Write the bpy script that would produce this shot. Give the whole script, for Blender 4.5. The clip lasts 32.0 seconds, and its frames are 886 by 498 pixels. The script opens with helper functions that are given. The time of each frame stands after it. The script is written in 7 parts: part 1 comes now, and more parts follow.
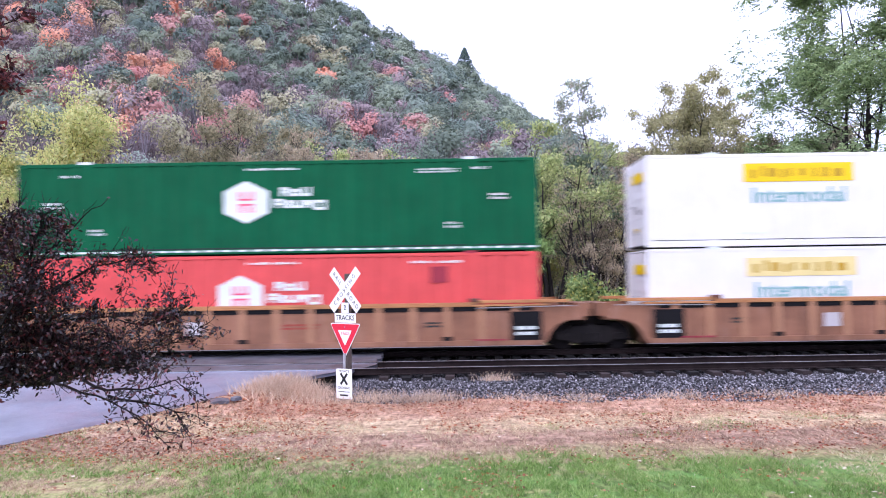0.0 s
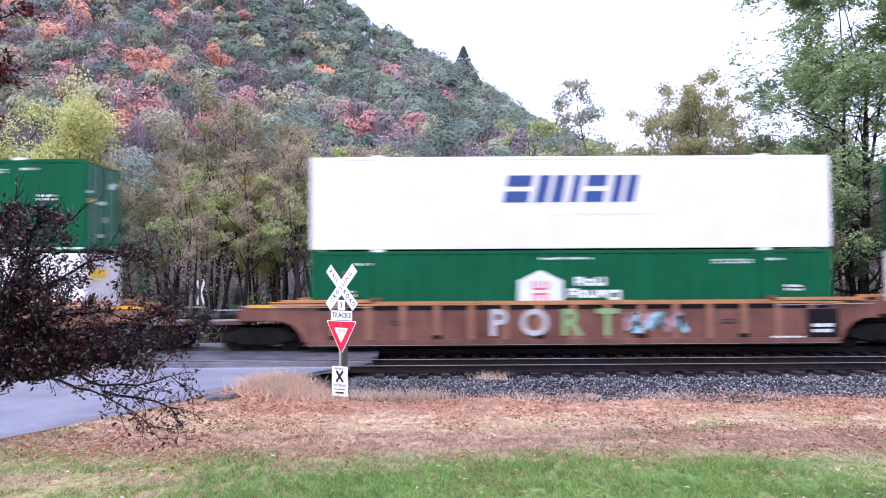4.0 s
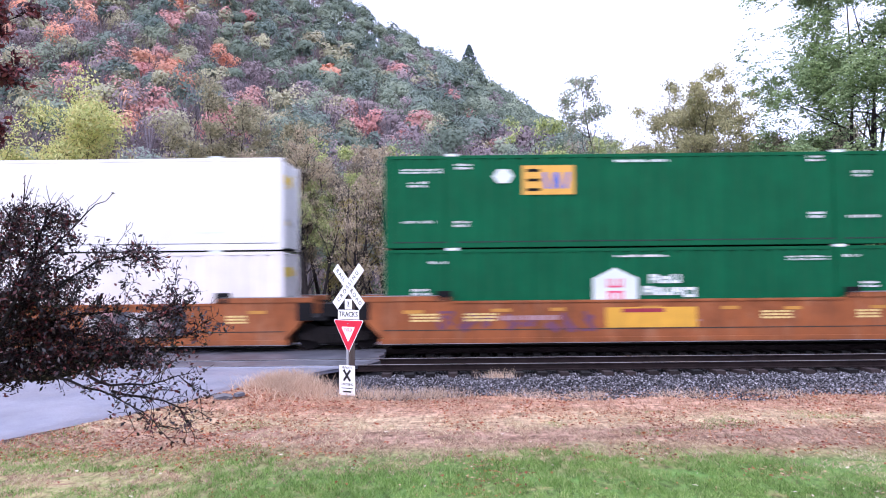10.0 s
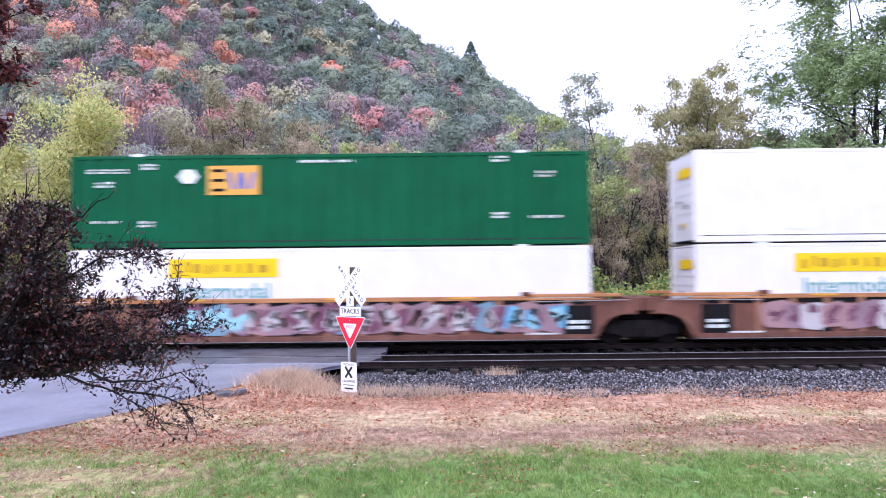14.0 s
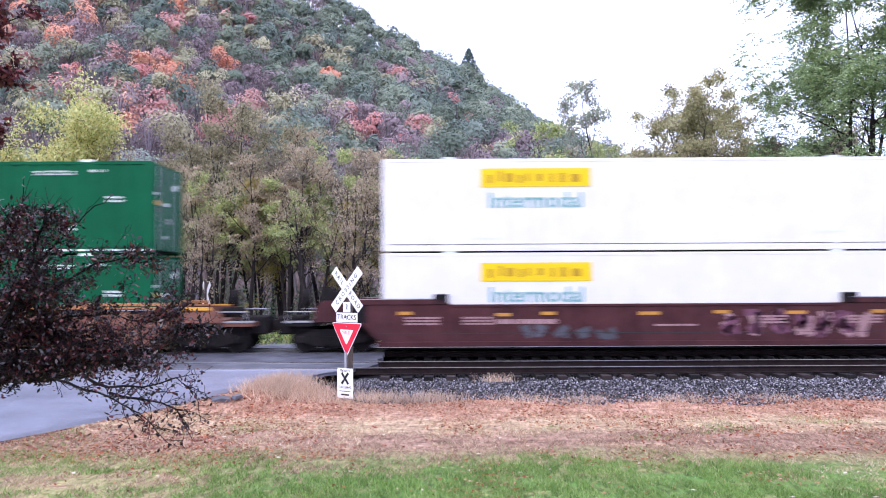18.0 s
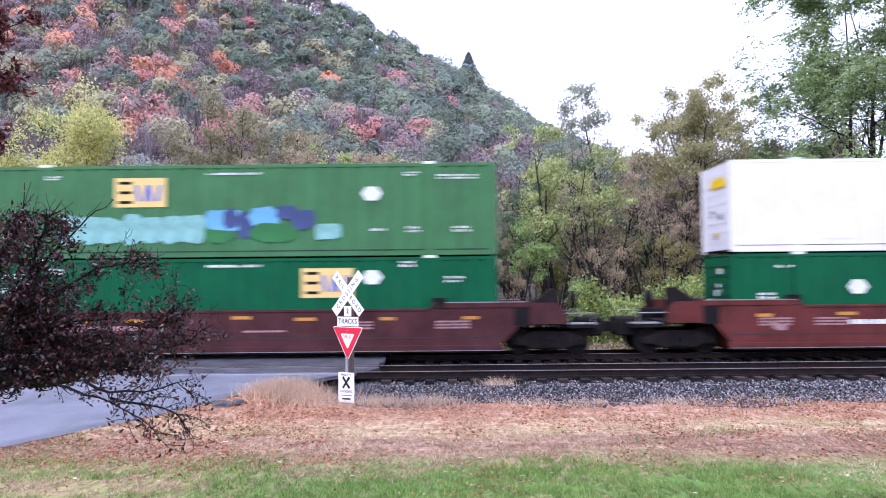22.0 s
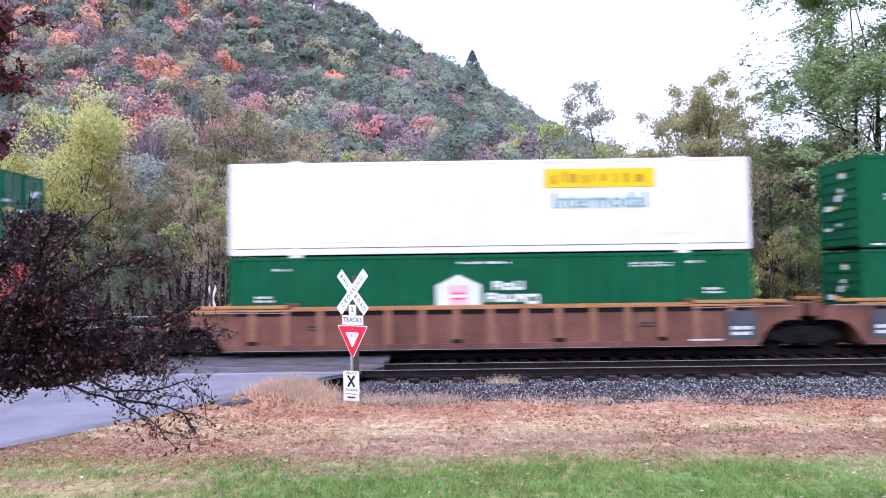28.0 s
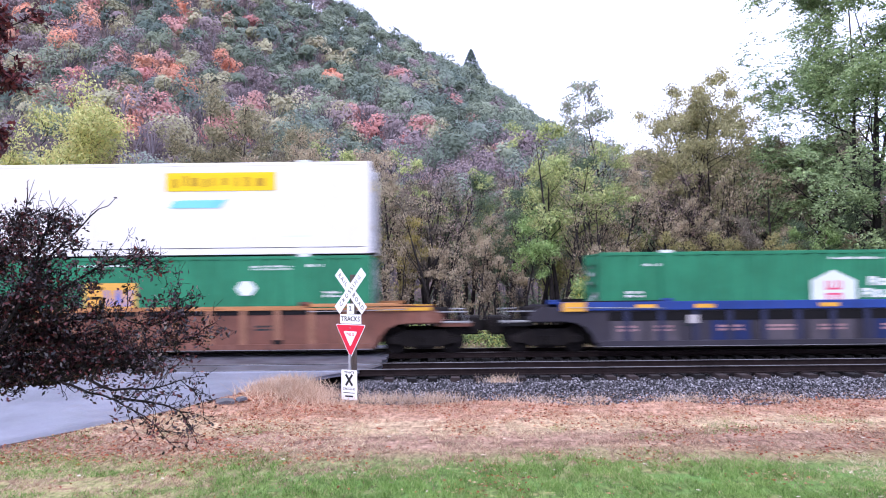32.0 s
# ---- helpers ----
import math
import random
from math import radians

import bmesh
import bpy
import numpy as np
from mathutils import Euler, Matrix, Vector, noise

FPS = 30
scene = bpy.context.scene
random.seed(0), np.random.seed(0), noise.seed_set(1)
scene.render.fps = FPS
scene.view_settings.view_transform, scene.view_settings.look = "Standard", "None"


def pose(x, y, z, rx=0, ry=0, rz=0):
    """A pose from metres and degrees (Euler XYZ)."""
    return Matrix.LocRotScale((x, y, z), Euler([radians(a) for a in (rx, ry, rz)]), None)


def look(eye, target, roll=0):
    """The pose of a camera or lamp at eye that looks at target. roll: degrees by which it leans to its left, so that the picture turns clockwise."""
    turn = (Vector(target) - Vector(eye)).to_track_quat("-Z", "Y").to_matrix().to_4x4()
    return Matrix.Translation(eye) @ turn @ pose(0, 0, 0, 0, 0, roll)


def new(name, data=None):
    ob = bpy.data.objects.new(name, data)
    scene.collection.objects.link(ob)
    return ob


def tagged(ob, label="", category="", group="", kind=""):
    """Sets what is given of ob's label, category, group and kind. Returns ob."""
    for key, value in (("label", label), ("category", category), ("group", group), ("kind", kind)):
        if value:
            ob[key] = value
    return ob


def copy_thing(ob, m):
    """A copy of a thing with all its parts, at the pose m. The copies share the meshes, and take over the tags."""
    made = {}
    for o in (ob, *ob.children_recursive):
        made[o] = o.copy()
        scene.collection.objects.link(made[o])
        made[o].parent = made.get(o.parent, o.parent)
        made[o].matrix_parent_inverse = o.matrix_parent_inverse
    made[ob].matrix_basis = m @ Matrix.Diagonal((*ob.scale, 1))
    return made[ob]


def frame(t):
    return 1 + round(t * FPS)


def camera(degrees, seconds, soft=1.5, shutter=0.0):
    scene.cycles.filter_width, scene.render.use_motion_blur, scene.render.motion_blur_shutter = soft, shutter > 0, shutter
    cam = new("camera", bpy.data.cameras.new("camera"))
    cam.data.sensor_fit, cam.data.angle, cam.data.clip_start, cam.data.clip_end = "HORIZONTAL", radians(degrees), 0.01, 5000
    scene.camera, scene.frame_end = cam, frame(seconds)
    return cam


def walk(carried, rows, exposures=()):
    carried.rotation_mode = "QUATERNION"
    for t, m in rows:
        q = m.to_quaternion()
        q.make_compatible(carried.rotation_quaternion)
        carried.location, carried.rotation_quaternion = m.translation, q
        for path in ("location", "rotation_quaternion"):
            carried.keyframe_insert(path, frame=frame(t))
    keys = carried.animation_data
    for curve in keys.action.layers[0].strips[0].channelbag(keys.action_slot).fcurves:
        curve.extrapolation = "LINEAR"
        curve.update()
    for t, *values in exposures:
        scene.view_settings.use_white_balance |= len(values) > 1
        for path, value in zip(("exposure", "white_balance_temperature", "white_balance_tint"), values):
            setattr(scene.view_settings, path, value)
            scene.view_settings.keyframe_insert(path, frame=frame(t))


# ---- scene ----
# ---------------------------------------------------------------- camera
# seconds, turn to the left, tilt up, roll (degrees) of a hand-held camera on one spot
PATH = [
    (0, 0.000, 2.298, -0.900), (0.5, -0.043, 2.366, -0.787), (1, -0.128, 2.392, -0.726), (1.5, -0.182, 2.393, -0.579),
    (2, -0.218, 2.371, -0.471), (2.5, -0.211, 2.356, -0.350), (3, -0.168, 2.296, -0.302), (3.5, -0.213, 2.226, -0.342),
    (5.5, -0.213, 2.130, -0.373), (6, -0.051, 2.140, -0.383), (6.5, 0.116, 2.093, -0.375), (7, 0.277, 2.144, -0.323),
    (7.5, 0.294, 2.212, -0.311), (8, 0.229, 2.227, -0.357), (8.5, 0.209, 2.208, -0.482), (9, 0.200, 2.191, -0.524),
    (9.5, 0.235, 2.146, -0.612), (10, 0.268, 2.085, -0.597), (10.5, 0.294, 2.058, -0.566), (11, 0.345, 2.088, -0.553),
    (11.5, 0.333, 2.104, -0.555), (12, 0.347, 1.997, -0.496), (12.5, 0.348, 1.907, -0.541), (13, 0.393, 1.858, -0.577),
    (13.5, 0.364, 1.857, -0.556), (14, 0.393, 1.858, -0.577), (14.5, 0.459, 1.860, -0.563), (16.5, 0.169, 2.284, -0.182),
    (17, 0.125, 2.345, -0.173), (17.5, 0.115, 2.344, -0.228), (18, 0.173, 2.333, -0.317), (18.5, 0.142, 2.389, -0.368),
    (19, 0.127, 2.410, -0.397), (19.5, 0.144, 2.421, -0.434), (20, 0.175, 2.456, -0.499), (20.5, 0.306, 2.493, -0.618),
    (21, 0.352, 2.511, -0.632), (21.5, 0.314, 2.543, -0.670), (22, 0.222, 2.603, -0.558), (22.5, 0.093, 2.628, -0.504),
    (23, 0.014, 2.586, -0.500), (23.5, -0.041, 2.538, -0.594), (24, -0.011, 2.487, -0.671), (24.5, 0.055, 2.462, -0.675),
    (25, 0.135, 2.413, -0.701), (25.5, 0.248, 2.393, -0.759), (27.5, 0.471, 2.476, -0.740), (28, 0.556, 2.483, -0.770),
    (28.5, 0.580, 2.478, -0.848), (29, 0.649, 2.481, -0.881), (29.5, 0.617, 2.485, -0.766), (30, 0.556, 2.421, -0.772),
    (30.5, 0.556, 2.421, -0.772), (31, 0.609, 2.400, -0.697), (31.5, 0.535, 2.403, -0.646), (32, 0.423, 2.417, -0.624),
]
# seconds, metres that the train has gone to the left
TRAIN = [
    (0, 0.0), (0.5, 6.77), (1, 12.95), (1.5, 19.65), (2, 26.89), (2.5, 33.60), (3, 39.82),
    (3.5, 46.50), (5.5, 72.77), (6, 79.48), (6.5, 86.54), (7, 93.22), (7.5, 99.84), (8, 106.00),
    (8.5, 112.70), (9, 119.73), (9.5, 126.39), (10, 133.05), (10.5, 139.16), (11, 146.24), (11.5, 152.87),
    (12, 159.50), (12.5, 165.63), (13, 172.30), (13.5, 179.28), (14, 185.89), (14.5, 192.42), (16.5, 218.57),
    (17, 225.20), (17.5, 231.32), (18, 238.27), (18.5, 244.43), (19, 251.10), (19.5, 257.61), (20, 263.73),
    (20.5, 270.70), (21, 277.24), (21.5, 283.78), (22, 289.84), (22.5, 296.39), (23, 303.38), (23.5, 309.87),
    (24, 316.29), (24.5, 322.39), (25, 328.61), (25.5, 335.56), (27.5, 361.34), (28, 367.86), (28.5, 374.30),
    (29, 380.72), (29.5, 386.78), (30, 393.64), (30.5, 400.02), (31, 406.52), (31.5, 412.47), (32, 418.85),
]
EYE = Vector((0.0, 0.0, 2.25))


def aim(turn, tilt, roll):
    a, b = radians(turn), radians(tilt)
    way = Vector((-math.sin(a) * math.cos(b), math.cos(a) * math.cos(b), math.sin(b)))
    return look(EYE, EYE + way * 50, roll)


cam = camera(60.0, 32.0, soft=1.0, shutter=0.6)
walk(cam, [(t, aim(a, b, c)) for t, a, b, c in PATH])

# ---------------------------------------------------------------- sky and light: a bright overcast autumn day
world = bpy.data.worlds.new("overcast_sky")
scene.world = world
world.use_nodes = True
wn, wl = world.node_tree.nodes, world.node_tree.links
wn.clear()
sky = wn.new("ShaderNodeTexSky")
sky.sky_type = "NISHITA"
sky.sun_disc = False
sky.sun_elevation = radians(48)
sky.sun_rotation = radians(205)
sky.dust_density = 6.0
sky.air_density = 1.0
grey = wn.new("ShaderNodeHueSaturation")
grey.inputs["Saturation"].default_value = 0.12
cloud = wn.new("ShaderNodeMixRGB")
cloud.inputs[0].default_value = 0.8
cloud.inputs[2].default_value = (16.5, 17.5, 26.4, 1)
back = wn.new("ShaderNodeBackground")
back.inputs["Strength"].default_value = 0.105
wout = wn.new("ShaderNodeOutputWorld")
wl.new(sky.outputs[0], grey.inputs["Color"])
wl.new(grey.outputs[0], cloud.inputs[1])
wl.new(cloud.outputs[0], back.inputs["Color"])
wl.new(back.outputs[0], wout.inputs["Surface"])
sun_data = bpy.data.lights.new("sun", "SUN")
sun_data.energy = 1.0
sun_data.angle = radians(35)
sun_data.color = (1.0, 0.98, 0.97)
sun = new("sun", sun_data)
sun.matrix_world = look((-20, -40, 60), (0, 10, 0))
scene.view_settings.exposure = 0.25


# ---------------------------------------------------------------- materials
def nodes_of(name):
    m = bpy.data.materials.new(name)
    m.use_nodes = True
    nt = m.node_tree
    return m, nt.nodes, nt.links, nt.nodes["Principled BSDF"]


def mixed(nodes, links, mode, fac, a, b):
    n = nodes.new("ShaderNodeMixRGB")
    n.blend_type = mode
    for k, v in ((0, fac), (1, a), (2, b)):
        if isinstance(v, (int, float)):
            n.inputs[k].default_value = v
        elif isinstance(v, tuple):
            n.inputs[k].default_value = (*v, 1)
        else:
            links.new(v, n.inputs[k])
    return n.outputs[0]


def noise_of(nodes, links, vec, scale, detail=4, rough=0.6):
    n = nodes.new("ShaderNodeTexNoise")
    n.inputs["Scale"].default_value = scale
    n.inputs["Detail"].default_value = detail
    n.inputs["Roughness"].default_value = rough
    links.new(vec, n.inputs["Vector"])
    return n.outputs["Fac"]


def ramp_of(nodes, links, fac, stops):
    r = nodes.new("ShaderNodeValToRGB")
    while len(r.color_ramp.elements) < len(stops):
        r.color_ramp.elements.new(0.5)
    for e, (p, c) in zip(r.color_ramp.elements, stops):
        e.position, e.color = p, (*c, 1)
    links.new(fac, r.inputs[0])
    return r.outputs[0]


def stretched(nodes, links, sx, sy, sz, kind="Object"):
    co = nodes.new("ShaderNodeTexCoord")
    mp = nodes.new("ShaderNodeMapping")
    mp.inputs["Scale"].default_value = (sx, sy, sz)
    links.new(co.outputs[kind], mp.inputs["Vector"])
    return mp.outputs[0]


def paint(name, base, rough=0.5, metal=0.0, var=0.18, dirt=(0.08, 0.06, 0.05), dirty=0.25, scale=0.8, bump=0.03, streak=True, spec=0.25, fade=None):
    """Painted or bare metal with faded patches, fine grain and rain streaks of dirt."""
    m, n, l, p = nodes_of(name)
    v = stretched(n, l, 1, 1, 1)
    dark = tuple(c * (1 - var) for c in base)
    light = tuple(min(1, c * (1 + var)) for c in base)
    c = ramp_of(n, l, noise_of(n, l, v, scale), [(0.3, dark), (0.7, light)])
    c = mixed(n, l, "MIX", 0.12, c, ramp_of(n, l, noise_of(n, l, v, scale * 30), [(0.35, dark), (0.65, light)]))
    if streak:
        s = stretched(n, l, 5, 5, 0.35)
        f = ramp_of(n, l, noise_of(n, l, s, 2.2, 5, 0.65), [(0.5, (0, 0, 0)), (0.8, (dirty,) * 3)])
        c = mixed(n, l, "MIX", f, c, dirt)
        if fade:
            s2 = stretched(n, l, 1.6, 1.6, 0.5)
            c = mixed(n, l, "MIX", ramp_of(n, l, noise_of(n, l, s2, 1.4, 6, 0.7), [(0.52, (0, 0, 0)), (0.75, (0.7,) * 3)]), c, fade)
    l.new(c, p.inputs["Base Color"])
    p.inputs["Roughness"].default_value = rough
    p.inputs["Metallic"].default_value = metal
    p.inputs["Specular IOR Level"].default_value = spec
    if bump:
        b = n.new("ShaderNodeBump")
        b.inputs["Strength"].default_value = bump
        b.inputs["Distance"].default_value = 0.02
        l.new(noise_of(n, l, v, scale * 12), b.inputs["Height"])
        l.new(b.outputs[0], p.inputs["Normal"])
    return m


def grain(name, stops, scale=6, rough=0.9, fine=40, bump=0.4, dist=0.02, kind="Object", randomly=None, spec=0.3):
    """Natural surface: a colour ramp over noise at two scales; randomly 'object' or 'island' shifts it from piece to piece."""
    m, n, l, p = nodes_of(name)
    v = stretched(n, l, 1, 1, 1, kind)
    f1 = noise_of(n, l, v, scale, 6)
    f2 = noise_of(n, l, v, fine, 3)
    f = mixed(n, l, "MIX", 0.4, f1, f2)
    if randomly:
        g = n.new("ShaderNodeNewGeometry").outputs["Random Per Island"] if randomly == "island" else n.new("ShaderNodeObjectInfo").outputs["Random"]
        f = mixed(n, l, "MIX", 0.65, f, g)
    l.new(ramp_of(n, l, f, stops), p.inputs["Base Color"])
    p.inputs["Roughness"].default_value = rough
    p.inputs["Specular IOR Level"].default_value = spec
    b = n.new("ShaderNodeBump")
    b.inputs["Strength"].default_value = bump
    b.inputs["Distance"].default_value = dist
    l.new(f2, b.inputs["Height"])
    l.new(b.outputs[0], p.inputs["Normal"])
    return m


def leafy(name, colours, through_light=0.35, rough=0.6, gloss=0.0, patch=0.7, single=1.0, along=1.0, per_tree=False):
    """Leaves, each of its own shade, that let some light through; single is the share of the shade that differs leaf by leaf."""
    m, n, l, p = nodes_of(name)
    g = n.new("ShaderNodeNewGeometry").outputs["Random Per Island"]
    if single < 1:
        wide = ramp_of(n, l, noise_of(n, l, stretched(n, l, along, 1, 1), patch * 0.6, 4), [(0.3, (0, 0, 0)), (0.7, (1, 1, 1))])
        g = mixed(n, l, "MIX", single, wide, g)
    if per_tree:
        own = n.new("ShaderNodeAttribute")
        own.attribute_name = "tree_shade"
        g = mixed(n, l, "MIX", 0.72, g, own.outputs["Fac"])
    k = len(colours)
    c = ramp_of(n, l, g, [(i / max(1, k - 1), col) for i, col in enumerate(colours)])
    v = stretched(n, l, 1, 1, 1)
    c = mixed(n, l, "MULTIPLY", 0.6, c, ramp_of(n, l, noise_of(n, l, v, patch, 3), [(0.3, (0.65, 0.65, 0.65)), (0.7, (1.3, 1.25, 1.2))]))
    l.new(c, p.inputs["Base Color"])
    p.inputs["Roughness"].default_value = rough
    p.inputs["Specular IOR Level"].default_value = 0.2 + gloss
    t = n.new("ShaderNodeBsdfTranslucent")
    l.new(c, t.inputs["Color"])
    mx = n.new("ShaderNodeMixShader")
    mx.inputs[0].default_value = through_light
    l.new(p.outputs[0], mx.inputs[1])
    l.new(t.outputs[0], mx.inputs[2])
    l.new(mx.outputs[0], n["Material Output"].inputs["Surface"])
    return m


M = {}
M["green"] = paint("container_green", (0.003, 0.094, 0.040), 0.6, var=0.18, dirty=0.14, spec=0.10)
M["green_old"] = paint("container_faded_green", (0.024, 0.190, 0.098), 0.6, var=0.25, dirty=0.45, dirt=(0.012, 0.10, 0.05))
M["green_light"] = paint("container_light_green", (0.046, 0.160, 0.064), 0.6, var=0.2, dirty=0.35)
M["white"] = paint("container_white", (0.745, 0.722, 0.725), 0.45, var=0.06, dirty=0.22, dirt=(0.46, 0.41, 0.41))
M["white_pink"] = paint("container_stained_white", (0.74, 0.69, 0.69), 0.5, var=0.10, dirty=0.4, dirt=(0.45, 0.36, 0.37))
M["red"] = paint("container_red", (0.64, 0.078, 0.076), 0.55, var=0.14, dirty=0.12)
M["red_dark"] = paint("container_dark_red", (0.30, 0.03, 0.05), 0.5)
# streaked paint, kept darker to hold the shade between the stakes
M["tan"] = paint("car_tan", (0.26, 0.118, 0.070), 0.65, var=0.32, dirty=0.9, dirt=(0.085, 0.045, 0.038), scale=1.0, fade=(0.42, 0.23, 0.17))
M["brown"] = paint("car_rusty_brown", (0.160, 0.066, 0.047), 0.7, var=0.38, dirty=0.95, dirt=(0.055, 0.032, 0.032), scale=1.0, fade=(0.34, 0.17, 0.13))
# lighter copies of the car paints: light on the stakes put into colour
M["tan_light"] = paint("stake_tan_lit", (0.40, 0.20, 0.115), 0.65, var=0.2, dirty=0.4, dirt=(0.14, 0.07, 0.05), scale=1.2)
M["brown_light"] = paint("stake_brown_lit", (0.28, 0.135, 0.085), 0.7, var=0.25, dirty=0.45, dirt=(0.10, 0.055, 0.045), scale=1.2)
M["ghost_red"] = paint("faded_red_lettering", (0.30, 0.055, 0.04), 0.6, var=0.2, streak=False)
M["orange"] = paint("car_orange", (0.27, 0.080, 0.026), 0.6, var=0.38, dirty=0.7, dirt=(0.09, 0.04, 0.03), scale=1.0, fade=(0.40, 0.19, 0.11))
M["maroon"] = paint("car_maroon", (0.060, 0.020, 0.022), 0.6, var=0.45, dirty=0.5, scale=1.3, dirt=(0.10, 0.05, 0.052), fade=(0.080, 0.034, 0.036), spec=0.12)
M["rust_red"] = paint("car_red_brown", (0.105, 0.025, 0.023), 0.6, var=0.40, dirty=0.5, scale=1.1, dirt=(0.10, 0.042, 0.044), fade=(0.105, 0.030, 0.034), spec=0.12)
M["blue"] = paint("car_blue", (0.010, 0.020, 0.085), 0.55, var=0.25, dirty=0.4)
M["yellow"] = paint("safety_yellow", (0.70, 0.36, 0.05), 0.5, var=0.15, dirty=0.3)
M["amber_dull"] = paint("reflector_dull_amber", (0.52, 0.24, 0.05), 0.5, var=0.25, dirty=0.4)
M["sun_yellow"] = paint("sign_yellow", (0.85, 0.56, 0.01), 0.45, var=0.05, dirty=0.05)
M["cream"] = paint("panel_faded_cream", (0.76, 0.62, 0.28), 0.5, var=0.08, dirty=0.2)
M["ochre"] = paint("sign_ochre", (0.45, 0.26, 0.02), 0.5, var=0.1, streak=False)
M["amber"] = paint("panel_amber", (0.72, 0.38, 0.08), 0.5, var=0.08, dirty=0.1)
M["pale_amber"] = paint("panel_pale_amber", (0.75, 0.55, 0.22), 0.5, var=0.08, dirty=0.1)
M["teal"] = paint("lettering_teal", (0.16, 0.36, 0.36), 0.5, var=0.1, streak=False)
M["aqua"] = paint("lettering_aqua", (0.20, 0.60, 0.58), 0.5, var=0.1, streak=False)
M["navy"] = paint("lettering_navy", (0.035, 0.075, 0.24), 0.5, var=0.1, streak=False)
M["blue_ink"] = paint("lettering_blue", (0.08, 0.15, 0.50), 0.5, var=0.1, streak=False)
M["pink_red"] = paint("lettering_red", (0.70, 0.10, 0.18), 0.5, var=0.1, streak=False)
M["mark"] = paint("stencil_white", (0.68, 0.72, 0.70), 0.5, var=0.08, streak=False)
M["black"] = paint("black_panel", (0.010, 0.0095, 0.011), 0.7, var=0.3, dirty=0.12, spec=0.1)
# oily grime plus the shade under the train, both put into the stones' colour
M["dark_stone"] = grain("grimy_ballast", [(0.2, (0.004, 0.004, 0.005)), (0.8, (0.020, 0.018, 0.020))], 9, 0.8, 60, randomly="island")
M["grey_panel"] = paint("grey_panel", (0.075, 0.075, 0.092), 0.6, var=0.3, dirty=0.3)
M["sky_blue"] = paint("spray_sky_blue", (0.13, 0.36, 0.55), 0.5, streak=False)
M["pale_blue"] = paint("spray_pale_blue", (0.30, 0.55, 0.62), 0.5, streak=False)
M["spray_mist"] = paint("spray_misty_blue", (0.20, 0.42, 0.40), 0.5, var=0.35, scale=2.5, streak=False)
M["spray_leaf"] = paint("spray_leaf_green", (0.03, 0.16, 0.05), 0.5, var=0.3, streak=False)
M["spray_indigo"] = paint("spray_indigo", (0.045, 0.065, 0.17), 0.5, var=0.3, streak=False)
M["spray_mauve"] = paint("spray_mauve", (0.27, 0.17, 0.20), 0.5, var=0.25, streak=False)
M["spray_haze"] = paint("spray_dull_blue", (0.17, 0.27, 0.34), 0.5, streak=False)
M["spray_white"] = paint("spray_white", (0.48, 0.44, 0.45), 0.5, var=0.15)
M["spray_plum"] = paint("spray_plum", (0.16, 0.06, 0.10), 0.5, var=0.15)
M["spray_pink"] = paint("spray_pink", (0.36, 0.21, 0.22), 0.5, var=0.15)
M["spray_green"] = paint("spray_green", (0.25, 0.36, 0.16), 0.5, var=0.15)
M["seam"] = paint("shadowed_rail_paint", (0.02, 0.03, 0.03), 0.6, streak=False)
M["iron"] = paint("grimy_cast_iron", (0.014, 0.012, 0.0125), 0.85, 0.0, var=0.4, scale=3, spec=0.08)
M["chord_tan"] = paint("edge_orange_tan", (0.46, 0.205, 0.085), 0.6, var=0.25, dirty=0.45, dirt=(0.14, 0.06, 0.04), scale=1.0)
M["slate"] = paint("slate_grey_sheet", (0.034, 0.030, 0.042), 0.6, var=0.3, dirty=0.3)
M["blue_bright"] = paint("chord_blue", (0.018, 0.050, 0.23), 0.5, var=0.25, dirty=0.35)
M["slate_blue"] = paint("stake_slate_blue", (0.022, 0.026, 0.062), 0.6, var=0.3, dirty=0.4)
M["mauve_panel"] = paint("placard_mauve_grey", (0.085, 0.072, 0.088), 0.6, var=0.3, dirty=0.4)
M["ochre_panel"] = paint("panel_dull_ochre", (0.50, 0.29, 0.055), 0.5, var=0.12, dirty=0.2)
M["ghost_teal"] = paint("faded_teal_lettering", (0.004, 0.115, 0.075), 0.6, var=0.2, streak=False)
# pale steel; on sills and end chords it stands for painted edge light
M["pale_steel"] = paint("pale_grey_steel", (0.30, 0.29, 0.30), 0.5, var=0.2, dirty=0.3)
M["railhead"] = paint("worn_rail_steel", (0.30, 0.29, 0.29), 0.35, 0.9, streak=False, scale=4)
M["railside"] = paint("rusty_rail", (0.020, 0.014, 0.014), 0.85, 0.0, spec=0.05, var=0.35, scale=4, streak=False)
M["sign_white"] = paint("reflective_white", (0.82, 0.82, 0.83), 0.4, var=0.03, dirty=0.08, scale=4)
M["sign_red"] = paint("reflective_red", (0.66, 0.02, 0.05), 0.4, var=0.05, dirty=0.05, scale=4)
M["sign_black"] = paint("sign_black", (0.012, 0.012, 0.014), 0.5, streak=False)
M["galvanised"] = paint("galvanised_steel", (0.40, 0.41, 0.43), 0.45, 0.7, scale=8)
M["post_wood"] = grain("weathered_post", [(0.3, (0.05, 0.04, 0.035)), (0.7, (0.13, 0.10, 0.085))], 4)
M["tie"] = grain("creosoted_tie", [(0.3, (0.010, 0.008, 0.008)), (0.75, (0.042, 0.029, 0.028))], 5, randomly="object")
